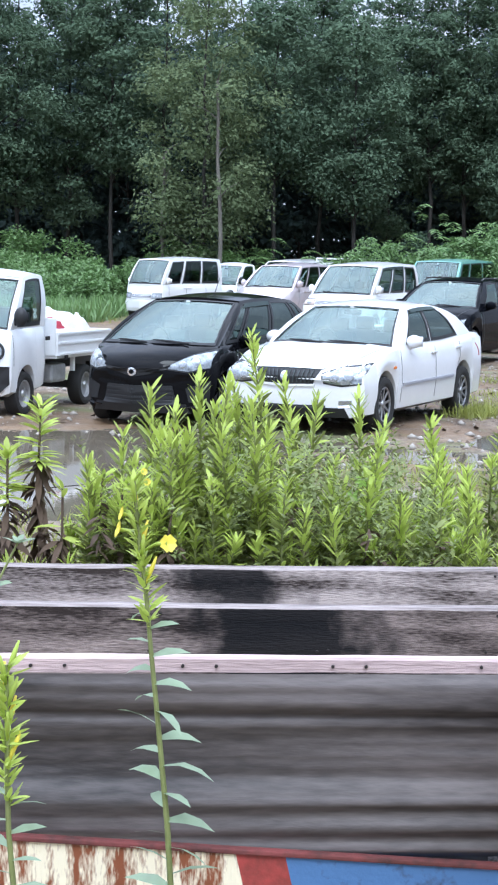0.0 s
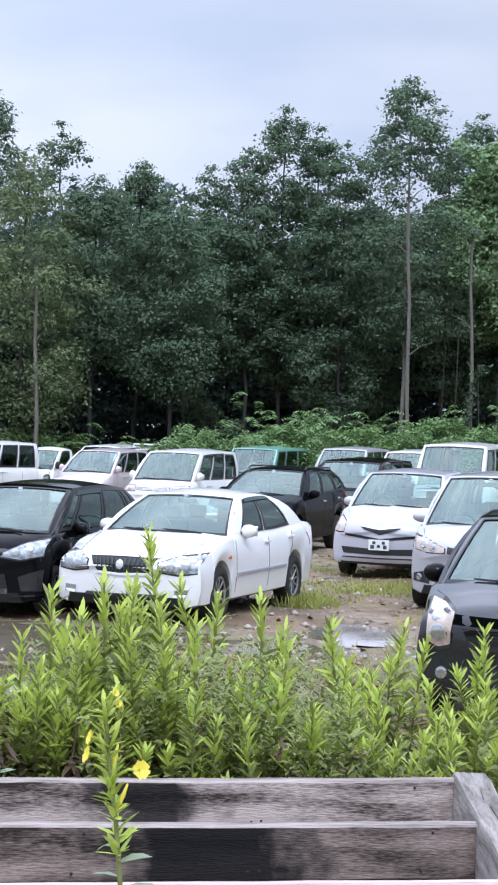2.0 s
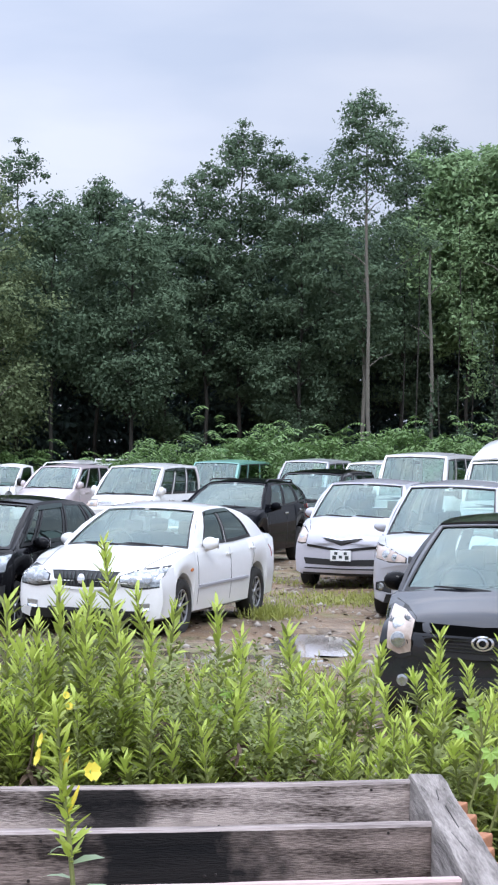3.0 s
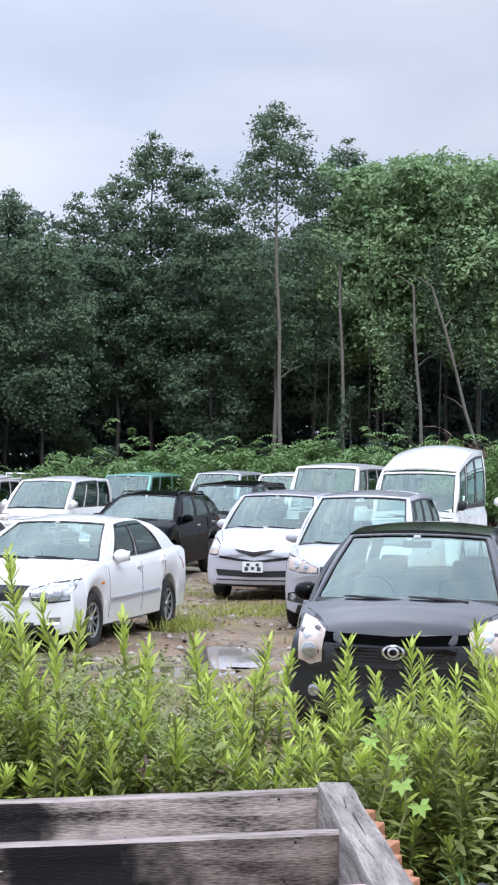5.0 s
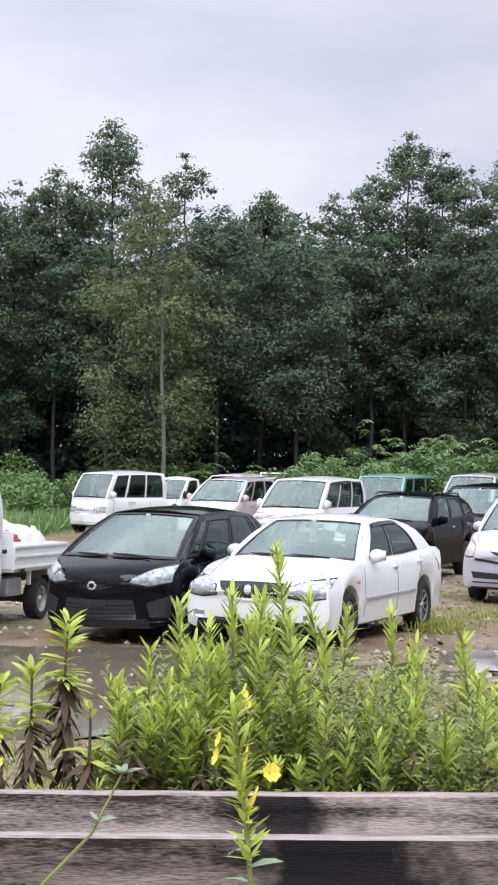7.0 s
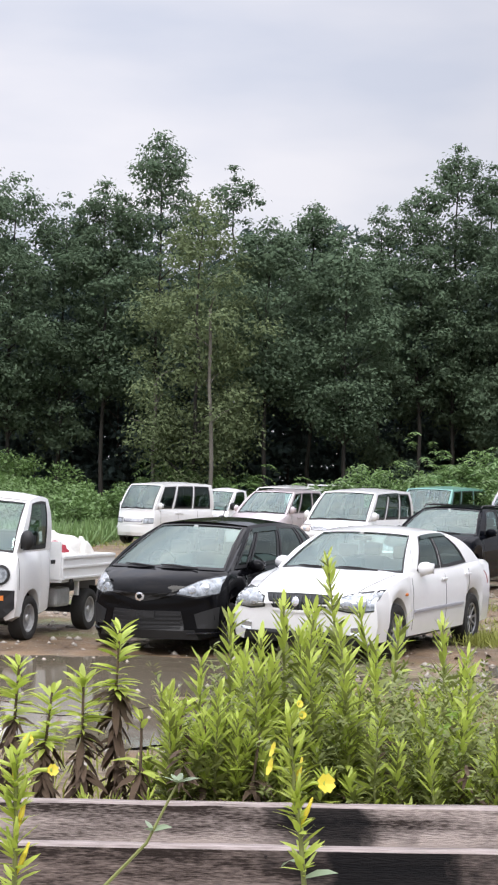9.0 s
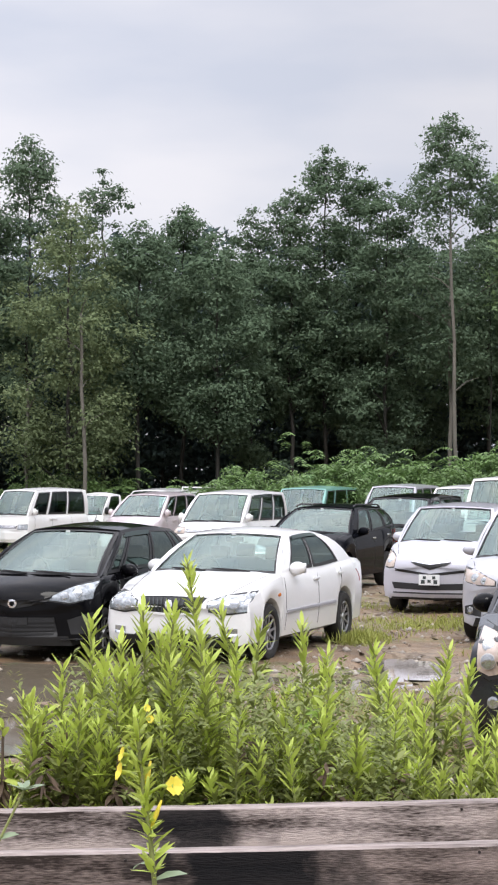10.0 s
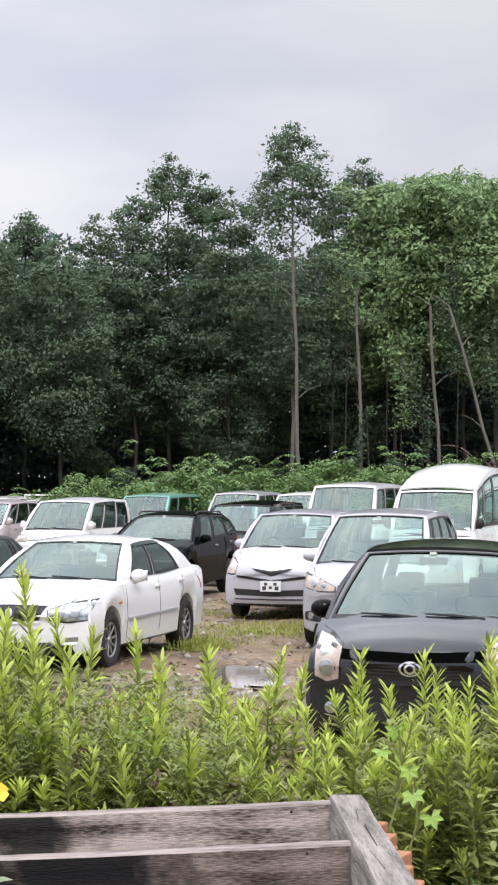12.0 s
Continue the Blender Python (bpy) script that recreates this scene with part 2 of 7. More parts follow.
WOOD_TOP = surface("weathered_wood_edge", (0.31, 0.262, 0.245), 0.9, 0, 0.5, 3, 24, bump=0.5, stretch=(0.6, 5, 5), dark=(0.13, 0.105, 0.095), span=(0.55, 0.90))
WOOD_BEAM = surface("weathered_beam", (0.27, 0.24, 0.222), 0.9, 0, 0.6, 5, 30, bump=0.6, stretch=(0.7, 7, 7), rot=radians(-72.2), dark=(0.075, 0.063, 0.057), span=(0.50, 0.98))
WOOD_PINK = surface("faded_pink_wood", (0.56, 0.42, 0.40), 0.85, 0, 0.35, 3, 40, bump=0.4, stretch=(0.4, 4, 4))
WOOD_SHEET = surface("grey_plywood", (0.108, 0.090, 0.084), 0.6, 0, 0.6, 0.8, 12, bump=0.2, stretch=(0.8, 1.6, 6), dark=(0.034, 0.028, 0.026), span=(0.52, 0.95))
NAIL = surface("rusty_nail", (0.035, 0.028, 0.025), 0.7, 0.3, 0.3, 20, 90)
RUST_WHITE = surface("rusted_white_paint", (0.82, 0.72, 0.52), 0.7, 0.1, 0.25, 5, 30, bump=0.3, stretch=(5, 5, 1.2), dark=(0.26, 0.08, 0.03), span=(0.62, 0.80))
RUST_RED = surface("faded_red_paint", (0.42, 0.06, 0.05), 0.6, 0.1, 0.4, 8, 50, bump=0.3, dark=(0.14, 0.04, 0.03))
RAIL = surface("maroon_rail_paint", (0.20, 0.05, 0.045), 0.7, 0.1, 0.4, 9, 50, bump=0.3, dark=(0.06, 0.03, 0.025))
RUST_BLUE = surface("worn_blue_paint", (0.085, 0.17, 0.34), 0.6, 0.1, 0.35, 7, 50, bump=0.3, dark=(0.05, 0.05, 0.06), span=(0.50, 0.72))
TERRACOTTA = surface("orange_brick", (0.42, 0.19, 0.10), 0.85, 0, 0.35, 8, 60, bump=0.3)
SHEETING = surface("white_plastic_sheet", (0.70, 0.68, 0.64), 0.5, 0, 0.2, 6, 40, bump=0.3)
RED_CLOTH = surface("red_cloth", (0.34, 0.03, 0.05), 0.8, 0, 0.3, 8, 60, bump=0.3)
STONE = surface("loose_stone", (0.30, 0.27, 0.235), 0.85, 0, 0.5, 5, 40, island=0.6)
BRUSH = surface("dead_brush", (0.13, 0.085, 0.06), 0.9, 0, 0.4, 4, 30, island=0.4)


def ground_material():
    m = bpy.data.materials.new("muddy_gravel")
    m.use_nodes = True
    n, l = m.node_tree.nodes, m.node_tree.links
    p = n["Principled BSDF"]
    co = n.new("ShaderNodeTexCoord")

    def noise_at(scale, detail=6.0, rough=0.6):
        t = n.new("ShaderNodeTexNoise")
        t.inputs["Scale"].default_value, t.inputs["Detail"].default_value = scale, detail
        t.inputs["Roughness"].default_value = rough
        l.new(co.outputs["Object"], t.inputs["Vector"])
        return t.outputs[0]

    def ramp(value, a, b, ca, cb):
        r = n.new("ShaderNodeValToRGB")
        r.color_ramp.elements[0].position, r.color_ramp.elements[1].position = a, b
        r.color_ramp.elements[0].color, r.color_ramp.elements[1].color = (*ca, 1), (*cb, 1)
        l.new(value, r.inputs[0])
        return r.outputs[0]

    def mix(f, a, b):
        x = n.new("ShaderNodeMix")
        x.data_type = "RGBA"
        l.new(f, x.inputs["Factor"])
        l.new(a, x.inputs["A"])
        l.new(b, x.inputs["B"])
        return x.outputs["Result"]

    mud = ramp(noise_at(0.9), 0.35, 0.7, (0.085, 0.053, 0.027), (0.30, 0.190, 0.100))
    v = n.new("ShaderNodeTexVoronoi")
    v.inputs["Scale"].default_value = 15
    l.new(co.outputs["Object"], v.inputs["Vector"])
    stones = ramp(v.outputs["Color"], 0.1, 0.9, (0.09, 0.070, 0.050), (0.36, 0.29, 0.215))
    where = ramp(noise_at(0.5, 5), 0.45, 0.6, (0, 0, 0), (0.75, 0.75, 0.75))
    ground = mix(where, mud, stones)
    moss = ramp(noise_at(7.0), 0.3, 0.7, (0.07, 0.10, 0.03), (0.20, 0.23, 0.08))
    grow = ramp(noise_at(0.33, 8, 0.7), 0.52, 0.60, (0, 0, 0), (0.8, 0.8, 0.8))
    ground = mix(grow, ground, moss)
    l.new(ground, p.inputs["Base Color"])
    wet = n.new("ShaderNodeMapRange")
    wet.inputs["From Min"].default_value, wet.inputs["From Max"].default_value = 0.35, 0.65
    wet.inputs["To Min"].default_value, wet.inputs["To Max"].default_value = 0.45, 0.9
    l.new(noise_at(0.6), wet.inputs["Value"])
    l.new(wet.outputs[0], p.inputs["Roughness"])
    b = n.new("ShaderNodeBump")
    b.inputs["Strength"].default_value, b.inputs["Distance"].default_value = 0.9, 0.05
    l.new(noise_at(14, 8, 0.7), b.inputs["Height"])
    l.new(b.outputs[0], p.inputs["Normal"])
    return m


MUD = ground_material()

# ---------------------------------------------------------------- mesh helpers


def mesh_from(name, verts, faces, mats, index=None, smooth=False, sharp=None):
    me = bpy.data.meshes.new(name)
    me.from_pydata([tuple(v) for v in verts], [], faces)
    for m in mats if isinstance(mats, (list, tuple)) else [mats]:
        me.materials.append(m)
    if index is not None:
        me.polygons.foreach_set("material_index", index)
    if smooth:
        me.polygons.foreach_set("use_smooth", [True] * len(me.polygons))
        if sharp:
            me.set_sharp_from_angle(angle=radians(sharp))
    me.update()
    return me


def part(name, bm, material=None, parent=None, label="", smooth=False, sharp=40):
    """Link a bmesh, or a ready mesh, as one object under a thing or part."""
    if isinstance(bm, bmesh.types.BMesh):
        me = bpy.data.meshes.new(name)
        bm.to_mesh(me)
        bm.free()
        me.materials.append(material)
        if smooth:
            me.polygons.foreach_set("use_smooth", [True] * len(me.polygons))
            me.set_sharp_from_angle(angle=radians(sharp))
    else:
        me = bm
    ob = new(name, me)
    if parent:
        ob.parent = parent
    if label:
        ob["label"] = label
    return ob


def thing(name, m, label, category, group="", kind=""):
    ob = new(name)
    ob.matrix_world = m
    return tagged(ob, label, category, group, kind)


def box(bm, center, size, m=None, bevel=0.0):
    made = bmesh.ops.create_cube(bm, size=1.0, matrix=Matrix.Translation(center) @ (m or Matrix()) @ Matrix.Diagonal((*size, 1)))
    if bevel:
        es = list({e for v in made["verts"] for e in v.link_edges})
        bmesh.ops.bevel(bm, geom=es, offset=bevel, segments=2, affect="EDGES", profile=0.6)
    return bm


def tube(points, radii, sides=7, cap=True):
    """Verts and faces of a tapered tube along a line of points."""
    pts = [Vector(p) for p in points]
    verts, faces = [], []
    for i, p in enumerate(pts):
        d = (pts[min(i + 1, len(pts) - 1)] - pts[max(i - 1, 0)]).normalized()
        a = d.cross(Vector((0.31, 0.95, 0.05)) if abs(d.y) < 0.9 else Vector((1, 0, 0))).normalized()
        b = d.cross(a)
        for k in range(sides):
            w = 2 * math.pi * k / sides
            verts.append(p + float(radii[i]) * (math.cos(w) * a + math.sin(w) * b))
    for i in range(len(pts) - 1):
        for k in range(sides):
            j = (k + 1) % sides
            faces.append((i * sides + k, i * sides + j, (i + 1) * sides + j, (i + 1) * sides + k))
    if cap:
        faces.append(tuple(range(sides))[::-1])
        faces.append(tuple((len(pts) - 1) * sides + k for k in range(sides)))
    return verts, faces


def tubes_mesh(name, lines, mat, sides=7, smooth=True):
    verts, faces = [], []
    for points, radii in lines:
        v, f = tube(points, radii, sides)
        o = len(verts)
        verts += v
        faces += [tuple(i + o for i in q) for q in f]
    return mesh_from(name, verts, faces, mat, smooth=smooth, sharp=60)


def unit(a):
    return a / np.maximum(np.linalg.norm(a, axis=-1, keepdims=True), 1e-9)


def blades_mesh(name, base, way, length, width, mat, droop=0.3, rng=None, shape=(0.35, 1.0, 0.72)):
    """Lance-shaped leaves: each a strip of two quads and a pointed end, bent down by droop."""
    base, way = np.asarray(base, float), unit(np.asarray(way, float))
    count = len(base)
    length, width = np.broadcast_to(length, count).astype(float), np.broadcast_to(width, count).astype(float)
    droop = np.broadcast_to(droop, count).astype(float)
    side = unit(np.cross(way, np.array([0, 0, 1.0])) + 1e-4)
    if rng is not None:
        up = np.cross(side, way)
        roll = rng.uniform(-0.7, 0.7, count)[:, None]
        side = unit(side * np.cos(roll) + up * np.sin(roll))
    verts = np.zeros((count, 7, 3))
    for k, (s, w) in enumerate(((0.0, shape[0]), (0.38, shape[1]), (0.72, shape[2]))):
        mid = base + way * (length * s)[:, None]
        mid[:, 2] -= droop * length * s * s
        verts[:, 2 * k] = mid - side * (width * w / 2)[:, None]
        verts[:, 2 * k + 1] = mid + side * (width * w / 2)[:, None]
    tip = base + way * length[:, None]
    tip[:, 2] -= droop * length
    verts[:, 6] = tip
    o = np.arange(count) * 7
    me = bpy.data.meshes.new(name)
    quads = np.stack([np.stack([o, o + 1, o + 3, o + 2], 1), np.stack([o + 2, o + 3, o + 5, o + 4], 1)], 1).reshape(-1, 4)
    tris = np.stack([o + 4, o + 5, o + 6], 1)
    loops = np.concatenate([quads.ravel(), tris.ravel()])
    starts = np.concatenate([np.arange(len(quads)) * 4, len(quads) * 4 + np.arange(len(tris)) * 3])
    me.vertices.add(count * 7)
    me.vertices.foreach_set("co", verts.ravel())
    me.loops.add(len(loops))
    me.loops.foreach_set("vertex_index", loops.astype(np.int32))
    me.polygons.add(len(starts))
    me.polygons.foreach_set("loop_start", starts.astype(np.int32))
    me.materials.append(mat)
    me.update(calc_edges=True)
    return me


def leaves_mesh(name, center, size, mat, rng, flat=0.45, facing=None):
    """Small leaf faces, each a bent pair of triangles, at the given centres."""
    center = np.asarray(center, float)
    count = len(center)
    size = np.broadcast_to(size, count).astype(float)[:, None]
    normal = rng.normal(size=(count, 3))
    normal[:, 2] = np.abs(normal[:, 2]) + flat
    normal = unit(normal if facing is None else facing)
    a = unit(np.cross(normal, rng.normal(size=(count, 3))))
    b = np.cross(normal, a)
    verts = np.stack([center - a * size * 0.6, center - b * size * 0.30 - normal * size * 0.08, center + a * size * 0.6,
                      center + b * size * 0.30 - normal * size * 0.08], 1)
    o = np.arange(count) * 4
    tris = np.stack([np.stack([o, o + 1, o + 2], 1), np.stack([o, o + 2, o + 3], 1)], 1).reshape(-1, 3)
    me = bpy.data.meshes.new(name)
    me.vertices.add(count * 4)
    me.vertices.foreach_set("co", verts.ravel())
    me.loops.add(tris.size)
    me.loops.foreach_set("vertex_index", tris.ravel().astype(np.int32))
    me.polygons.add(len(tris))
    me.polygons.foreach_set("loop_start", (np.arange(len(tris)) * 3).astype(np.int32))
    me.materials.append(mat)
    me.update(calc_edges=True)
    return me


# ---------------------------------------------------------------- ground and water
PUDDLES = [(-1.3, -3.6, 3.0, 1.9, 0.5), (0.6, -6.3, 1.7, 1.3, 0.3), (2.42, 0.0, 0.46, 1.25, 0.33), (-4.8, -4.4, 2.2, 1.5, 0.4)]


def rise(x, y):
    """The lot climbs a little towards the wood."""
    s = np.clip((y - 4.0) / 8.0, 0, 1)
    return 0.10 * s * s * (3 - 2 * s)


def relief(x, y):
    z = rise(x, y)
    z += 0.022 * np.sin(0.9 * x + 0.4 * y) * np.sin(0.7 * y - 0.5 * x + 1.0) + 0.012 * np.sin(2.3 * x - 1.1) * np.sin(1.9 * y)
    for px, py, a, b, turn in PUDDLES:
        c, s = math.cos(turn), math.sin(turn)
        u, v = (c * (x - px) + s * (y - py)) / a, (-s * (x - px) + c * (y - py)) / b
        z -= 0.085 * np.exp(-(u * u + v * v) ** 2 * 0.8)
    return z


def build_ground():
    gx = np.concatenate([[-2500, -900, -300, -120], np.arange(-70, -14, 2.0), np.arange(-14, 14, 0.25), np.arange(14, 60, 2.0), [120, 300, 900, 2500]])
    gy = np.concatenate([[-2500, -900, -300, -100], np.arange(-40, -16, 2.0), np.arange(-16, 16, 0.25), np.arange(16, 110, 2.0), [200, 500, 1200, 2500]])
    X, Y = np.meshgrid(gx, gy)
    Z = relief(X, Y)
    rng = np.random.default_rng(3)
    near = (np.abs(X) < 14) & (np.abs(Y) < 16)
    Z = Z + np.where(near, rng.normal(0, 0.012, X.shape), 0)
    nx, ny = len(gx), len(gy)
    verts = np.stack([X.ravel(), Y.ravel(), Z.ravel()], 1)
    i = np.arange(nx * ny).reshape(ny, nx)
    faces = np.stack([i[:-1, :-1], i[:-1, 1:], i[1:, 1:], i[1:, :-1]], -1).reshape(-1, 4).tolist()
    ob = new("ground", mesh_from("ground", verts, faces, MUD, smooth=True))
    tagged(ob, "wet muddy gravel lot with patches of low weeds", "ground", kind="structure")
    for n, (px, py, a, b, turn) in enumerate(PUDDLES):
        bm = bmesh.new()
        bmesh.ops.create_circle(bm, cap_ends=True, segments=40, radius=1.35,
                                matrix=Matrix.Translation((px, py, -0.028 - 0.005 * n + (0.008 if n == 2 else 0))) @ Matrix.Rotation(turn, 4, "Z") @ Matrix.Diagonal((a, b, 1, 1)))
        # a ragged shore
        for v in bm.verts:
            w = math.atan2(v.co.y - py, v.co.x - px)
            f = 1 + 0.16 * math.sin(3 * w + n) + 0.12 * math.sin(5 * w + 2 * n) + 0.08 * math.sin(11 * w)
            v.co.x, v.co.y = px + (v.co.x - px) * f, py + (v.co.y - py) * f
        w = part("water", bm, WATER)
        tagged(w, "shallow muddy rain puddle lying on the lot", "puddle", "rain puddles", "structure")


build_ground()

# ---------------------------------------------------------------- vehicles
from mathutils.bvhtree import BVHTree


def resample(line, count):
    """Points at even steps along a polyline of (a, b)."""
    p = np.array(line, float)
    d = np.concatenate([[0], np.cumsum(np.linalg.norm(np.diff(p, axis=0), axis=1))])
    s = np.linspace(0, d[-1], count)
    return np.stack([np.interp(s, d, p[:, k]) for k in range(p.shape[1])], 1)


class Shell:
    """A car's lower body as a loft of cross-sections, with true wheel arches, and patches laid on it."""

    def __init__(self, c):
        self.c = c
        front, rear, W = -c["fo"], c["wb"] + c["ro"], c["W"]
        ys = [front, front + 0.02, front + 0.06, front + 0.11]
        ys += list(np.arange(front + 0.17, rear - 0.12, 0.075)) + [rear - 0.10, rear - 0.05, rear - 0.02, rear]
        for axle in (0.0, c["wb"]):
            ys += [axle - c["arch"] - 0.004, axle - c["arch"] + 0.004, axle + c["arch"] - 0.004, axle + c["arch"] + 0.004]
        ys += [c["cowl"] - 0.01, c["cowl"] + 0.03, c["tail"] - 0.02, c["tail"] + 0.02]
        ys = np.array(sorted(ys))
        top = np.interp(ys, *np.array(c["top"]).T)
        bot = np.interp(ys, [front, front + 0.05, front + 0.3, rear - 0.3, rear - 0.05, rear], [c["zb"] + 0.13, c["zb"] + 0.02, c["zb"], c["zb"] + 0.03, c["zb"] + 0.08, c["zb"] + 0.18])
        wide = W * np.interp(ys, [front, front + 0.05, front + 0.2, front + 0.75, rear - 0.7, rear - 0.15, rear - 0.04, rear], [c.get("nose", 0.84), c.get("nose", 0.84) + 0.06, 0.965, 1, 1, 0.96, 0.91, 0.84])
        for axle in (0.0, c["wb"]):
            d = np.abs(ys - axle)
            arch = np.sqrt(np.clip(c["arch"] ** 2 - d**2, 0, None)) * 1.0 + c["r"]
            bot = np.where(d < c["arch"], np.maximum(bot, arch), bot)
        verts = []
        for y, zt, zb, w in zip(ys, top, bot, wide):
            cab = c["cowl"] < y < c["tail"]
            h = zt - zb
            half = [(0, zb), (w * 0.82, zb), (w * 0.965, zb + 0.07 * h), (w, zb + 0.42 * h), (w * 0.99, zb + 0.74 * h), (w * 0.965, zb + 0.93 * h)]
            if cab:
                half += [(w * 0.925, zt), (w * 0.90, zt - 0.16), (0, zt - 0.18)]
            else:
                half += [(w * 0.90, zt - 0.004), (w * 0.52, zt + c.get("crown", 0.035)), (0, zt + c.get("crown", 0.035) * 1.5)]
            # ring: bottom centre, right side up, top centre, left side down
            pts = [half[0]] + half[1:-1] + [half[-1]] + [(-x, z) for x, z in half[-2:0:-1]]
            fade_f = max(0.0, 1 - (y - front) / 0.95)
            fade_r = max(0.0, 1 - (rear - y) / 0.8)
            for x, z in pts:
                u = (x / w) ** 2
                yy = y + c.get("bow", 0.24) * u * fade_f - 0.14 * u * fade_r
                verts.append((x, yy, z))
            ring = len(pts)
        faces, idx = [], []
        for i in range(len(ys) - 1):
            mid = (ys[i] + ys[i + 1]) / 2
            for k in range(ring):
                j = (k + 1) % ring
                faces.append((i * ring + k, (i + 1) * ring + k, (i + 1) * ring + j, i * ring + j))
                low = k in (0, ring - 1)
                inside = c["cowl"] < mid < c["tail"] and k in (6, 7, 8, 9)
                idx.append(1 if low else 2 if inside else 0)
        faces += [tuple(range(ring)), tuple((len(ys) - 1) * ring + k for k in range(ring))[::-1]]
        idx += [0, 0]
        self.mesh = mesh_from("body", verts, faces, [c["paint"], PLASTIC, CABIN], idx, smooth=True, sharp=38)
        self.tree = BVHTree.FromPolygons([Vector(v) for v in verts], faces)
        self.top_at = lambda y: float(np.interp(y, ys, top))
        self.wide_at = lambda y: float(np.interp(y, ys, wide))

    def at(self, a, b, face="front"):
        if face == "front":
            hit = self.tree.ray_cast(Vector((a, -9, b)), Vector((0, 1, 0)))
        elif face == "top":
            hit = self.tree.ray_cast(Vector((a, b, 9)), Vector((0, 0, -1)))
        elif face == "rear":
            hit = self.tree.ray_cast(Vector((a, 19, b)), Vector((0, -1, 0)))
        else:
            s = 1 if face == "left" else -1
            hit = self.tree.ray_cast(Vector((9 * s, a, b)), Vector((-s, 0, 0)))
        if hit[0] is None:
            near = self.tree.find_nearest(Vector({"front": (a, -self.c["fo"], b), "top": (a, b, 1), "rear": (a, 5, b)}.get(face, (self.c["W"] if face == "left" else -self.c["W"], a, b))))
            hit = (near[0], near[1])
        return hit[0], hit[1]

    def patch(self, top, bottom, face="front", off=0.006, cols=9, rows=4, deep=0.03):
        """A panel that follows the body between two lines, standing proud of it, with edges that go back in."""
        t, b = resample(top, cols), resample(bottom, cols)
        way = {"front": Vector((0, -1, 0)), "top": Vector((0, 0, 1)), "rear": Vector((0, 1, 0)), "left": Vector((1, 0, 0)), "right": Vector((-1, 0, 0))}[face]
        bm = bmesh.new()
        grid = []
        for i in range(rows + 1):
            line = []
            for k in range(cols):
                a, z = b[k] + (t[k] - b[k]) * i / rows
                p, nrm = self.at(a, z, face)
                line.append(bm.verts.new(p + (way * 0.7 + nrm * 0.3) * off))
            grid.append(line)
        for i in range(rows):
            for k in range(cols - 1):
                bm.faces.new((grid[i][k], grid[i][k + 1], grid[i + 1][k + 1], grid[i + 1][k]))
        rim = grid[0] + [g[-1] for g in grid[1:]] + grid[-1][-2::-1] + [g[0] for g in grid[-2:0:-1]]
        back = [bm.verts.new(v.co - way * deep) for v in rim]
        for k in range(len(rim)):
            j = (k + 1) % len(rim)
            bm.faces.new((rim[k], back[k], back[j], rim[j]))
        bmesh.ops.recalc_face_normals(bm, faces=bm.faces)
        return bm

    def disc(self, a, b, ra, rb, face="front", off=0.01, hole=0.0, segs=20, deep=0.02):
        bm = bmesh.new()
        way = {"front": Vector((0, -1, 0)), "left": Vector((1, 0, 0)), "top": Vector((0, 0, 1)), "rear": Vector((0, 1, 0)), "right": Vector((-1, 0, 0))}[face]
        rings = []
        mid = self.at(a, b, face)[0]
        for f, o in ((1.0, off - deep), (1.0, off), (hole if hole else 0.55, off + 0.003)):
            ring = []
            for k in range(segs):
                w = 2 * math.pi * k / segs
                p, _ = self.at(a + ra * f * math.cos(w), b + rb * f * math.sin(w), face)
                p = p.lerp(Vector((p.x, mid.y, p.z)), 0.5) if face == "front" else p
                ring.append(bm.verts.new(p + way * o))
            rings.append(ring)
        for r0, r1 in zip(rings, rings[1:]):
            for k in range(segs):
                j = (k + 1) % segs
                bm.faces.new((r0[k], r0[j], r1[j], r1[k]))
        if not hole:
            bm.faces.new(rings[-1])
        bmesh.ops.recalc_face_normals(bm, faces=bm.faces)
        return bm


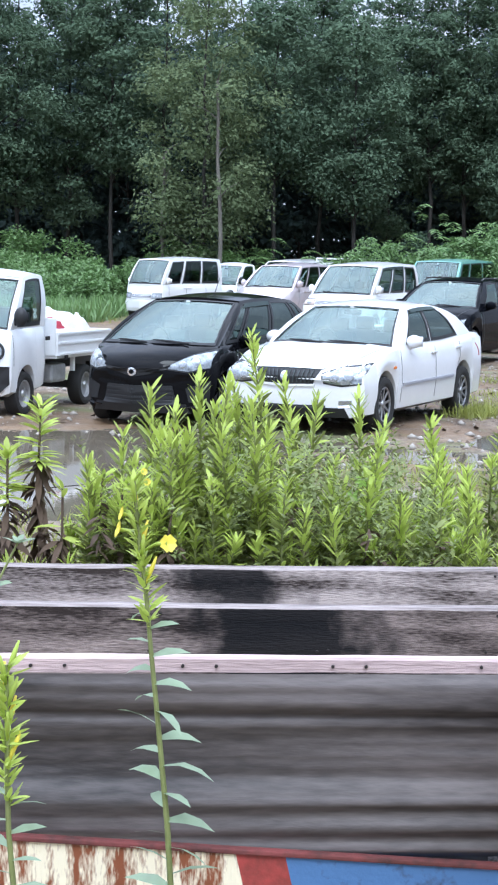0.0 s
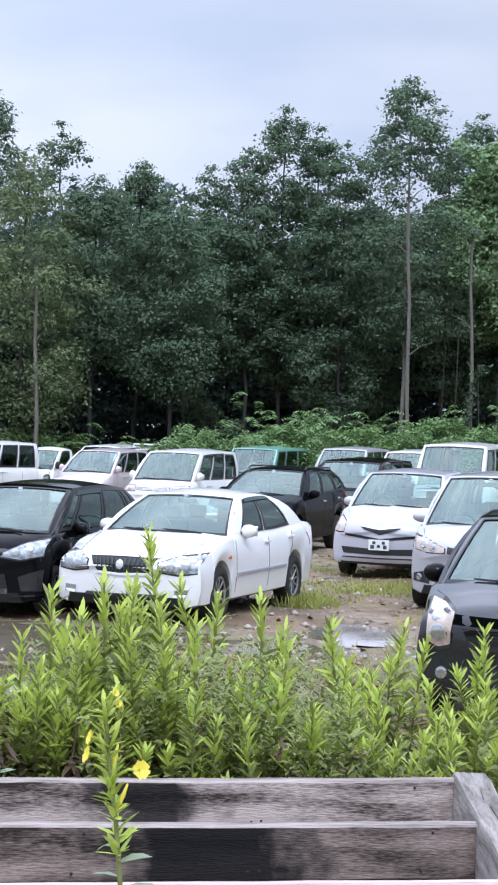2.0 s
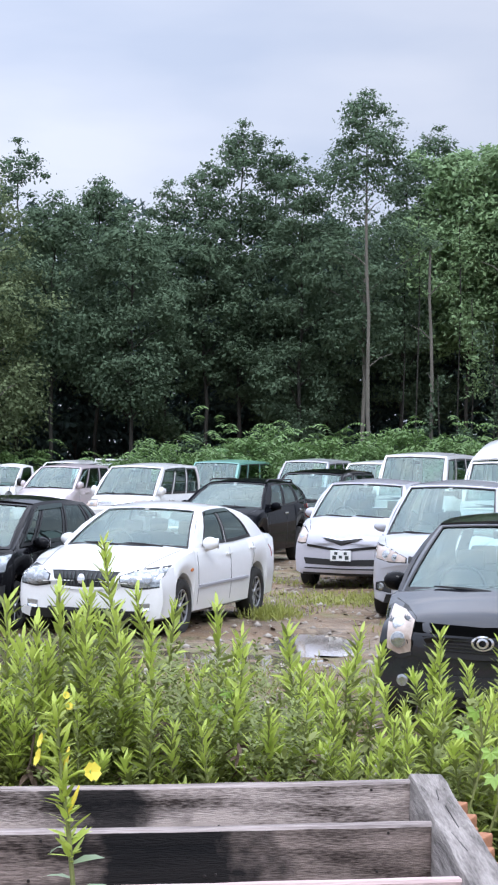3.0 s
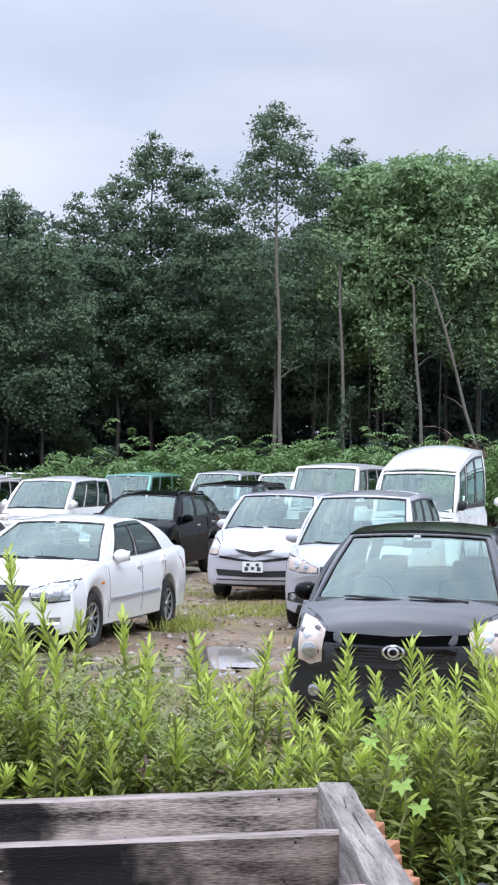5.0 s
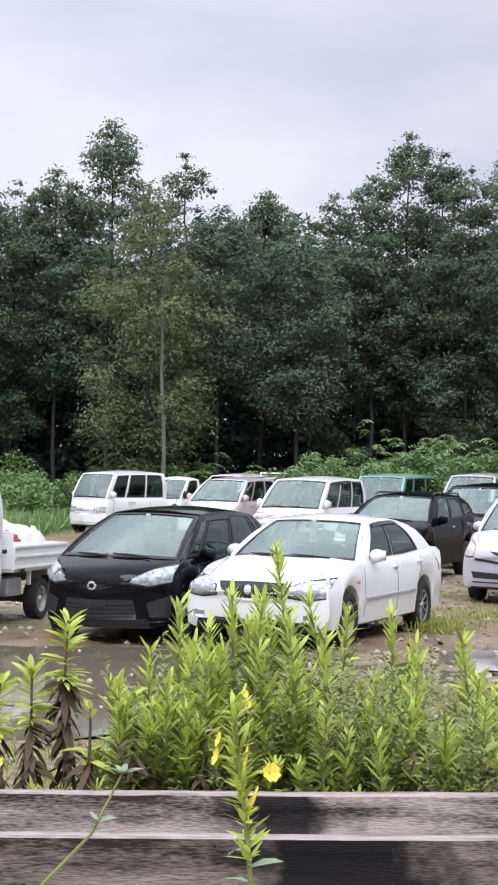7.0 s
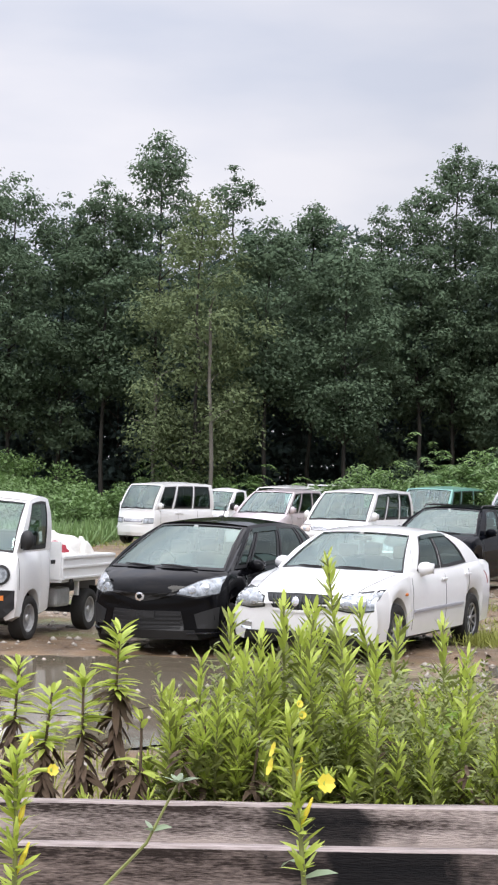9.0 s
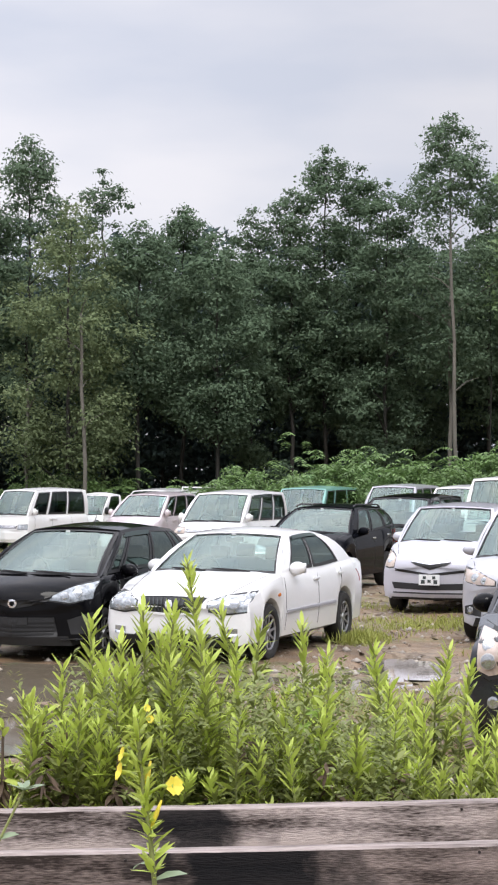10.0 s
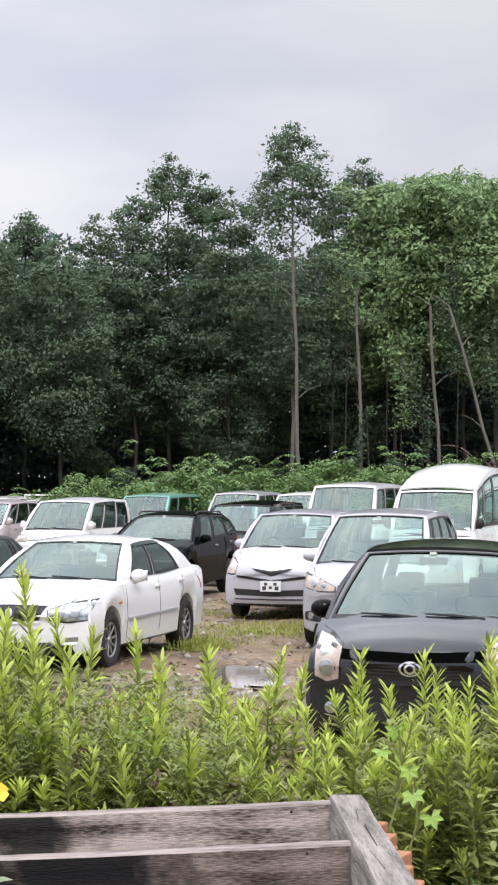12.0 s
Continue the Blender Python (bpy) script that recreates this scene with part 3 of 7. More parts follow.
def cabin(car, shell, c):
    """Roof, pillars and panes above the belt line."""
    paint = c.get("roof_paint", c["paint"])
    yc, yf, yr, yt = c["cowl"], c["rf"], c["rr"], c["tail"]
    zc, zt = shell.top_at(yc - 0.02), shell.top_at(yt)
    wc, wt = shell.wide_at(yc + 0.2) * 0.925, shell.wide_at(yt) * 0.925
    wf, wr, H = c["wr"], c["wr"] * 0.97, c["H"]
    zf, zr = H - c.get("fdrop", 0.07), H - c.get("rdrop", 0.06)
    bow, bow_top = c.get("glass_bow", 0.26), c.get("glass_bow", 0.26) * 0.45

    def screen(u, v):
        lo = Vector((wc * u, yc - bow * (1 - u * u) + 0.10, zc - 0.02 + 0.02 * (1 - u * u)))
        hi = Vector((wf * u, yf - bow_top * (1 - u * u) + 0.05, zf + 0.03 * (1 - u * u)))
        p = lo.lerp(hi, v)
        p.y -= 0.03 * math.sin(math.pi * v)
        p.z += 0.02 * math.sin(math.pi * v)
        return p

    def roof(u, v):
        a = screen(u, 1.0)
        b = backlight(u, 1.0)
        p = a.lerp(b, v)
        p.z += (H - (zf + zr) / 2) * math.sin(math.pi * (0.08 + 0.84 * v)) * (1 - 0.35 * u * u)
        return p

    def backlight(u, v):
        lo = Vector((wt * u, yt + 0.12 * (1 - u * u) - 0.05, zt))
        hi = Vector((wr * u, yr + 0.06 * (1 - u * u) - 0.03, zr + 0.03 * (1 - u * u)))
        p = lo.lerp(hi, v)
        p.z += c.get("back_swell", 0.03) * math.sin(math.pi * v)
        return p

    def side(sgn):
        def f(u, v):
            ys = yc + 0.10 + (yt - 0.05 - yc - 0.10) * u
            lo = Vector((sgn * shell.wide_at(ys) * 0.925, ys, shell.top_at(ys)))
            hi = roof(sgn, u)
            a, b = screen(sgn, v), backlight(sgn, v)
            # blend so that the front edge lies on the windscreen's edge and the rear edge on the rear window's
            p = lo.lerp(hi, v)
            e0 = Vector((sgn * wc, yc + 0.10, zc - 0.02)).lerp(screen(sgn, 1.0), v)
            e1 = Vector((sgn * wt, yt - 0.05, zt)).lerp(backlight(sgn, 1.0), v)
            p += (a - e0) * (1 - u) + (b - e1) * u
            p.x += sgn * 0.035 * math.sin(math.pi * v)
            return p
        return f

    def sheet(f, us, vs, is_glass, thick):
        """Splits a surface into its frame and its panes."""
        frame_bm, panes = bmesh.new(), {}
        keep = {}
        for i in range(len(us) - 1):
            for k in range(len(vs) - 1):
                key = is_glass((us[i] + us[i + 1]) / 2, (vs[k] + vs[k + 1]) / 2)
                bm = frame_bm if key is None else panes.setdefault(key, bmesh.new())
                d = keep.setdefault(key, {})
                q = []
                for a, b in ((i, k), (i + 1, k), (i + 1, k + 1), (i, k + 1)):
                    if (a, b) not in d:
                        d[(a, b)] = bm.verts.new(f(us[a], vs[b]))
                    q.append(d[(a, b)])
                bm.faces.new(q)
        bmesh.ops.recalc_face_normals(frame_bm, faces=frame_bm.faces)
        if thick and frame_bm.faces:
            bmesh.ops.solidify(frame_bm, geom=frame_bm.faces[:], thickness=thick)
        return frame_bm, panes

    def spread(cuts, step):
        out = []
        for a, b in zip(cuts, cuts[1:]):
            n = max(1, round((b - a) / step))
            out += list(np.linspace(a, b, n, endpoint=False))
        return out + [cuts[-1]]

    g = 0.93
    bm, panes = sheet(screen, spread([-1, -g, g, 1], 0.12), spread([0, 0.05, 0.95, 1], 0.16), lambda u, v: 0 if abs(u) < g and 0.05 < v < 0.95 else None, 0.03)
    part("windscreen_frame", bm, c.get("pillar", paint), car, smooth=True)
    shade = c.get("glass", GLASS)
    ws = part("windscreen", panes[0], shade, car, "light green-tinted windscreen reflecting the sky", smooth=True)
    seal, _ = sheet(lambda u, v: screen(u, v) + Vector((0, -0.006, 0.008)), spread([-g - 0.012, -g + 0.012, g - 0.012, g + 0.012], 0.12), spread([0.03, 0.075, 0.935, 0.955], 0.16),
                    lambda u, v: None if not (abs(u) < g - 0.012 and 0.075 < v < 0.935) else 9, 0.004)
    part("seal", seal, PLASTIC, ws)
    bm, _ = sheet(roof, spread([-1, 1], 0.125), spread([0, 1], 0.08), lambda u, v: None, 0.03)
    part("roof", bm, paint, car, c.get("roof_label", ""), smooth=True, sharp=50)
    bm, panes = sheet(backlight, spread([-1, -0.86, 0.86, 1], 0.2), spread([0, 0.12, 0.9, 1], 0.25), lambda u, v: 0 if abs(u) < 0.86 and 0.12 < v < 0.9 else None, 0.03)
    part("rear_frame", bm, paint, car, smooth=True)
    part("rear_window", panes[0], c.get("back_glass", GLASS_BACK), car, smooth=True)
    lo, hi = 0.05, 0.88
    for sgn in (1, -1):
        cuts = c["windows"]
        f = side(sgn)

        def pick(u, v, cuts=cuts):
            if not lo < v < hi:
                return None
            for n, (a, b) in enumerate(cuts):
                if a < u < b:
                    return n
            return None
        lines = sorted({0.0, 1.0, *[x for ab in cuts for x in ab]})
        bm, panes = sheet(f, spread(lines, 0.08), spread([0, lo, hi, 1], 0.2), pick, 0.03)
        part("side_frame", bm, c.get("pillar", paint), car, smooth=True)
        for n, pane in panes.items():
            w = part("side_window", pane, (GLASS_SIDE if n == 0 else c.get("rear_glass", GLASS_SIDE)), car, smooth=True)
            a, b = cuts[n]
            trim, _ = sheet(lambda u, v, f=f, sgn=sgn: f(u, v) + Vector((0.006 * sgn, 0, 0)), spread([a - 0.006, a + 0.014, b - 0.014, b + 0.006], 0.08),
                            spread([lo - 0.02, lo + 0.05, hi - 0.03, hi + 0.02], 0.2), lambda u, v, a=a, b=b: 9 if a + 0.014 < u < b - 0.014 and lo + 0.05 < v < hi - 0.03 else None, 0.004)
            part("window_trim", trim, PLASTIC, w)
        if c.get("visor"):
            strip, _ = sheet(lambda u, v, f=f, sgn=sgn: f(u, v) + Vector((0.02 * sgn, 0, 0)), spread([cuts[0][0] + 0.03, cuts[min(1, len(cuts) - 1)][1]], 0.08), spread([0.80, 0.92], 0.1), lambda u, v: None, 0.004)
            part("wind_visor", strip, GLASS_DARK, car)
    # wipers and mirror
    for x0, x1 in ((0.62, 0.05), (-0.02, -0.62)):
        a, b = screen(x0, 0.03), screen(x1, 0.075)
        v, fc = tube([a + Vector((0, -0.025, 0.02)), a.lerp(b, 0.5) + Vector((0, -0.035, 0.025)), b + Vector((0, -0.025, 0.02))], [0.012, 0.012, 0.007], 5)
        part("wiper", mesh_from("wiper", v, fc, PLASTIC), PLASTIC, car)
    m = screen(0.0, 0.86)
    part("rear_view_mirror", box(bmesh.new(), (m.x, m.y + 0.09, m.z - 0.03), (0.23, 0.03, 0.06), bevel=0.012), PLASTIC, car)
    s = screen(0.0, 0.90)
    part("inspection_sticker", box(bmesh.new(), (s.x, s.y + 0.016, s.z), (0.055, 0.004, 0.05)), PLATE, car)
    for sgn in (1, -1):
        f = side(sgn)
        p = f(0.0, 0.0) + Vector((sgn * 0.09, c.get("mirror_back", 0.42), c.get("mirror_up", 0.05)))
        bm = bmesh.new()
        bmesh.ops.create_uvsphere(bm, u_segments=16, v_segments=10, radius=1.0, matrix=Matrix.Translation(p) @ Matrix.Rotation(-0.25 * sgn, 4, "Z") @ Matrix.Diagonal((c.get("mirror_w", 0.105), 0.075, c.get("mirror_h", 0.078), 1)))
        bmesh.ops.bisect_plane(bm, geom=bm.verts[:] + bm.edges[:] + bm.faces[:], plane_co=p + Vector((0, 0.05, 0)), plane_no=(0, 1, 0), clear_outer=True)
        mir = part("door_mirror", bm, c.get("mirror_paint", c["paint"]), car, smooth=True)
        v, fc = tube([p + Vector((-sgn * 0.02, 0.02, -0.05)), p + Vector((-sgn * 0.16, 0.03, -0.10))], [0.035, 0.04], 6)
        part("mirror_foot", mesh_from("mirror_foot", v, fc, c.get("mirror_paint", c["paint"]), smooth=True), c["paint"], mir)
        part("mirror_glass", box(bmesh.new(), p + Vector((0, 0.055, 0)), (0.18, 0.004, 0.12)), CHROME, mir)


def furnish(car, shell, c):
    """Dashboard, wheel, seats: what shows through the panes."""
    zb = shell.top_at((c["cowl"] + c["tail"]) / 2)
    deck = zb - 0.17
    part("dashboard", box(bmesh.new(), (0, c["cowl"] + 0.32, deck + 0.07), (c["W"] * 1.55, 0.45, 0.20), bevel=0.05), CABIN, car)
    ring = [Vector((-0.36 + 0.18 * math.cos(w), c["cowl"] + 0.72 - 0.06 * math.sin(w), deck + 0.17 + 0.16 * math.sin(w))) for w in np.linspace(0, 2 * math.pi, 17)]
    part("steering_wheel", tubes_mesh("steering_wheel", [(ring, [0.016] * 17)], CABIN, 6), CABIN, car)
    rows = [c["cowl"] + 1.15] + [y for y in (c["cowl"] + 2.05, c["cowl"] + 2.95) if y < c["tail"] - 0.35]
    for n, y in enumerate(rows):
        for x in (-0.36, 0.36):
            bm = bmesh.new()
            box(bm, (x, y, deck + 0.10), (0.46, 0.14, 0.34), Matrix.Rotation(-0.2, 4, "X"), 0.05)
            box(bm, (x, y + 0.06, deck + 0.35), (0.24, 0.10, 0.17), Matrix.Rotation(-0.2, 4, "X"), 0.04)
            part("seat", bm, c.get("seat", SEAT), car, smooth=True)


WHEELS = {}


def wheel_meshes(kind):
    """Tyre and rim of unit radius 1 m, axle along x, outer face at +x."""
    if kind in WHEELS:
        return WHEELS[kind]
    prof = [(-0.30, 0.62), (-0.34, 0.80), (-0.31, 0.95), (-0.20, 1.0), (0.20, 1.0), (0.31, 0.95), (0.34, 0.80), (0.30, 0.64), (0.22, 0.60)]
    segs, verts, faces = 36, [], []
    for k in range(segs):
        w = 2 * math.pi * k / segs
        verts += [(x, r * math.cos(w), r * math.sin(w)) for x, r in prof]
    n = len(prof)
    for k in range(segs):
        j = (k + 1) % segs
        faces += [(k * n + i, k * n + i + 1, j * n + i + 1, j * n + i) for i in range(n - 1)]
    tyre = mesh_from("tyre", verts, faces, RUBBER, smooth=True, sharp=50)
    bm = bmesh.new()
    dish = [(0.27, 0.63), (0.25, 0.57), (0.10, 0.54), (0.02, 0.20), (0.02, 0.0)]
    rings = []
    for x, r in dish[:-1]:
        rings.append([bm.verts.new((x, r * math.cos(2 * math.pi * k / 28), r * math.sin(2 * math.pi * k / 28))) for k in range(28)])
    for r0, r1 in zip(rings, rings[1:]):
        for k in range(28):
            bm.faces.new((r0[k], r0[(k + 1) % 28], r1[(k + 1) % 28], r1[k]))
    bm.faces.new(rings[-1])
    rim_dark = bpy.data.meshes.new("rim_dish")
    bm.to_mesh(rim_dark)
    bm.free()
    rim_dark.materials.append(PLASTIC if kind == "alloy" else STEEL)
    bm = bmesh.new()
    count = {"alloy": 9, "cap": 7, "steel": 0}[kind]
    for k in range(count):
        w = 2 * math.pi * k / count
        box(bm, (0, 0, 0), (0.05, 0.085, 0.44), Matrix.Rotation(w, 4, "X") @ Matrix.Translation((0.225, 0, 0.35)) @ Matrix.Rotation(0.10, 4, "Y"), 0.012)
    bmesh.ops.create_cone(bm, cap_ends=True, segments=20, radius1=0.17, radius2=0.13, depth=0.08, matrix=Matrix.Translation((0.23, 0, 0)) @ Matrix.Rotation(math.pi / 2, 4, "Y"))
    lip = [(0.275, 0.635), (0.29, 0.60), (0.26, 0.555), (0.22, 0.56)]
    rr = [[bm.verts.new((x, r * math.cos(2 * math.pi * k / 32), r * math.sin(2 * math.pi * k / 32))) for k in range(32)] for x, r in lip]
    for r0, r1 in zip(rr, rr[1:]):
        for k in range(32):
            bm.faces.new((r0[k], r0[(k + 1) % 32], r1[(k + 1) % 32], r1[k]))
    if kind == "steel":
        for k in range(8):
            w = 2 * math.pi * k / 8
            bmesh.ops.create_cone(bm, cap_ends=True, segments=10, radius1=0.06, radius2=0.05, depth=0.03, matrix=Matrix.Translation((0.10, 0.38 * math.cos(w), 0.38 * math.sin(w))) @ Matrix.Rotation(math.pi / 2, 4, "Y"))
    rim = bpy.data.meshes.new("rim")
    bm.to_mesh(rim)
    bm.free()
    rim.materials.append(ALLOY if kind != "steel" else STEEL)
    WHEELS[kind] = (tyre, rim_dark, rim)
    return WHEELS[kind]


def add_wheels(car, c, kind):
    tyre, dish, rim = wheel_meshes(kind)
    for y in (0.0, c["wb"]):
        for sgn in (1, -1):
            w = new("wheel", tyre)
            w.parent = car
            w.matrix_local = Matrix.Translation((sgn * (c["W"] - 0.125), y, c["r"])) @ Matrix.Rotation(0 if sgn > 0 else math.pi, 4, "Z") @ Matrix.Diagonal((c["r"], c["r"], c["r"], 1))
            for nm, me in (("rim_dish", dish), ("rim", rim)):
                o = new(nm, me)
                o.parent = w


def seams(car, shell, c, doors):
    """Shut lines of doors and hood, handles, side moulding."""
    for y in doors:
        for face in ("left", "right"):
            z1 = shell.top_at(y) - 0.05
            z0 = c["zb"] + 0.13 if abs(y - c["wb"]) > c["arch"] + 0.08 else c["r"] + math.sqrt(max(0, c["arch"] ** 2 - (y - c["wb"]) ** 2)) + 0.06
            part("door_gap", shell.patch([(y, z1), (y + 0.008, z1)], [(y, z0), (y + 0.008, z0)], face, 0.0025, 2, 8, 0.01), PLASTIC, car)
    for y in c.get("handles", ()):
        for face, sgn in (("left", 1), ("right", -1)):
            z = shell.top_at(y) - 0.115
            p, _ = shell.at(y, z, face)
            part("door_handle", box(bmesh.new(), p + Vector((sgn * 0.018, 0, 0)), (0.03, 0.17, 0.032), bevel=0.01), c.get("handle_paint", c["paint"]), car)
    if c.get("moulding"):
        z0, y0, y1 = c["moulding"]
        for face in ("left", "right"):
            part("side_moulding", shell.patch([(y0, z0 + 0.035), (y1, z0 + 0.055)], [(y0, z0), (y1, z0 + 0.02)], face, 0.014, 12, 2, 0.03), c.get("mould_paint", c["paint"]), car)
    # hood edges
    f = -c["fo"]
    for s in (1, -1):
        w = c["W"]
        a, b = s * w * 0.70, s * w * 0.84
        if c["cowl"] - f > 0.8:
            part("hood_gap", shell.patch([(a, f + 0.32), (b, c["cowl"] - 0.12)], [(a - s * 0.008, f + 0.32), (b - s * 0.008, c["cowl"] - 0.12)], "top", 0.0025, 10, 1, 0.01), PLASTIC, car)


def make_car(name, c, m, label, wheel="alloy", doors=(), group="parked cars in the lot"):
    car = thing(name, m, label, "car" if "van" not in name and "truck" not in name else name.split("_")[-1], group)
    shell = Shell(c)
    part("body", shell.mesh, c["paint"], car)
    cabin(car, shell, c)
    if c.get("inside", True):
        furnish(car, shell, c)
    add_wheels(car, c, wheel)
    seams(car, shell, c, doors)
    return car, shell


def mirror_line(line):
    return [(-a, b) for a, b in line]


def lamps(car, shell, top, bottom, mat, bulbs=(), face="front"):
    for s in (1, -1):
        t, b = (top, bottom) if s > 0 else (mirror_line(top), mirror_line(bottom))
        mid = (sum(a for a, _ in t) / len(t), (sum(z for _, z in t) / len(t) + sum(z for _, z in b) / len(b)) / 2)
        reach = max(abs(a) for a, _ in t + b)
        grow = lambda line: [(max(-reach, min(reach, mid[0] + (a - mid[0]) * 1.08)), mid[1] + (z - mid[1]) * 1.2) for a, z in line]
        part("lamp_surround", shell.patch(grow(t), grow(b), face, 0.004, 11, 5), PLASTIC, car)
        o = part("headlight", shell.patch(t, b, face, 0.010, 11, 5), mat, car, "clear headlight with a faceted reflector", smooth=True)
        for a, z, r in bulbs:
            part("reflector", shell.disc(s * a, z, r, r, face, 0.020, 0.0, 16), LAMP_INNER, o, smooth=True)
            part("reflector_ring", shell.disc(s * a, z, r * 1.12, r * 1.12, face, 0.017, 0.86, 16), STEEL, o)


def grille_bars(shell, parent, x, z0, z1, count, mat, off=0.02):
    for k in range(count):
        z = z0 + (z1 - z0) * (k + 0.5) / count
        t = (z1 - z0) / count * 0.22
        part("grille_bar", shell.patch([(-x, z + t), (x, z + t)], [(-x, z - t), (x, z - t)], "front", off, 9, 1, 0.02), mat, parent)


def plate(car, shell, z, with_marks=True):
    p = shell.at(0, z)[0]
    o = part("number_plate", box(bmesh.new(), (0, p.y - 0.03, z), (0.33, 0.014, 0.165), bevel=0.004), PLATE, car, "white number plate with dark bars")
    if with_marks:
        for x, zz, w, h in ((-0.075, 0.035, 0.05, 0.045), (0.075, 0.035, 0.05, 0.045), (-0.10, -0.03, 0.06, 0.06), (0.0, -0.02, 0.05, 0.045), (0.10, -0.03, 0.06, 0.06)):
            part("mark", box(bmesh.new(), (x, p.y - 0.039, z + zz), (w, 0.004, h)), INK, o)


def spec(**k):
    base = dict(fo=0.85, wb=2.55, ro=0.75, W=0.85, H=1.52, zb=0.19, r=0.31, arch=0.365, cowl=0.15, rf=0.85, rr=2.75, tail=3.1, wr=0.58,
                paint=PAINT_WHITE, windows=((0.10, 0.40), (0.44, 0.72), (0.76, 0.92)), handles=(1.35, 2.3))
    base.update(k)
    return base


def put(x, y, turn=0.0, drop=0.0):
    return pose(x, y, float(rise(x, np.float64(y))) + drop, 0, 0, turn)


# white saloon
def white_saloon():
    c = spec(fo=0.93, wb=2.85, ro=1.06, W=0.89, H=1.465, zb=0.19, r=0.325, arch=0.375, cowl=0.34, rf=1.22, rr=2.42, tail=3.26, wr=0.585, crown=0.03, bow=0.22, nose=0.92,
             top=[(-0.93, 0.60), (-0.90, 0.68), (-0.80, 0.75), (-0.55, 0.82), (-0.1, 0.905), (0.33, 0.975), (0.6, 0.98), (2.0, 0.995), (3.1, 1.055), (3.5, 1.07), (3.78, 1.055), (3.88, 0.93), (3.91, 0.80)],
             windows=((0.115, 0.42), (0.445, 0.80)), handles=(1.62, 2.55), moulding=(0.515, 0.50, 2.36), mould_paint=PAINT_SILVER, visor=True, rdrop=0.05, fdrop=0.06, back_swell=0.06, mirror_back=0.36, rear_glass=GLASS_DARK)
    car, sh = make_car("white_sedan", c, put(0, 0), "white four-door sedan with muddy weeds before its bumper", "alloy", (0.48, 1.70, 2.62))
    lamps(car, sh, [(0.43, 0.70), (0.60, 0.765), (0.835, 0.795)], [(0.44, 0.60), (0.62, 0.575), (0.835, 0.60)], LAMP, ((0.56, 0.655, 0.045), (0.70, 0.685, 0.055)))
    g = part("grille", sh.patch([(-0.40, 0.745), (0, 0.755), (0.40, 0.745)], [(-0.31, 0.585), (0, 0.575), (0.31, 0.585)], "front", 0.012, 11, 4), PLASTIC, car, "black grille with fine upright bars")
    for k in range(13):
        x = -0.32 + 0.64 * k / 12
        part("grille_bar", sh.patch([(x - 0.006, 0.735), (x + 0.006, 0.735)], [(x * 0.85 - 0.006, 0.598), (x * 0.85 + 0.006, 0.598)], "front", 0.024, 2, 4, 0.012), INK, g)
    for t, b in (([(-0.44, 0.772), (0, 0.782), (0.44, 0.772)], [(-0.42, 0.748), (0, 0.758), (0.42, 0.748)]),
                 ([(-0.33, 0.585), (0, 0.575), (0.33, 0.585)], [(-0.33, 0.558), (0, 0.548), (0.33, 0.558)])):
        part("grille_trim", sh.patch(t, b, "front", 0.022, 13, 1), PAINT_WHITE, car)
    part("emblem", sh.disc(0.0, 0.67, 0.045, 0.055, "front", 0.04, 0.0, 12), CHROME, car, "chrome badge of plain shape", smooth=True)
    part("lower_intake", sh.patch([(-0.45, 0.345), (0.45, 0.345)], [(-0.48, 0.28), (0.48, 0.28)], "front", 0.008, 11, 2), PLASTIC, car)
    for s in (1, -1):
        part("fog_lamp", sh.patch([(s * 0.60, 0.40), (s * 0.74, 0.41)], [(s * 0.60, 0.32), (s * 0.74, 0.33)], "front", 0.012, 5, 3), LAMP_INNER, car)
        part("tail_lamp", sh.patch([(s * 0.55, 0.93), (s * 0.86, 0.93)], [(s * 0.55, 0.76), (s * 0.86, 0.76)], "rear", 0.01, 7, 3), RED_LENS, car)
    part("side_marker", sh.disc(0.24, 0.74, 0.035, 0.02, "left", 0.008, 0.0, 12), AMBER, car)
    return car


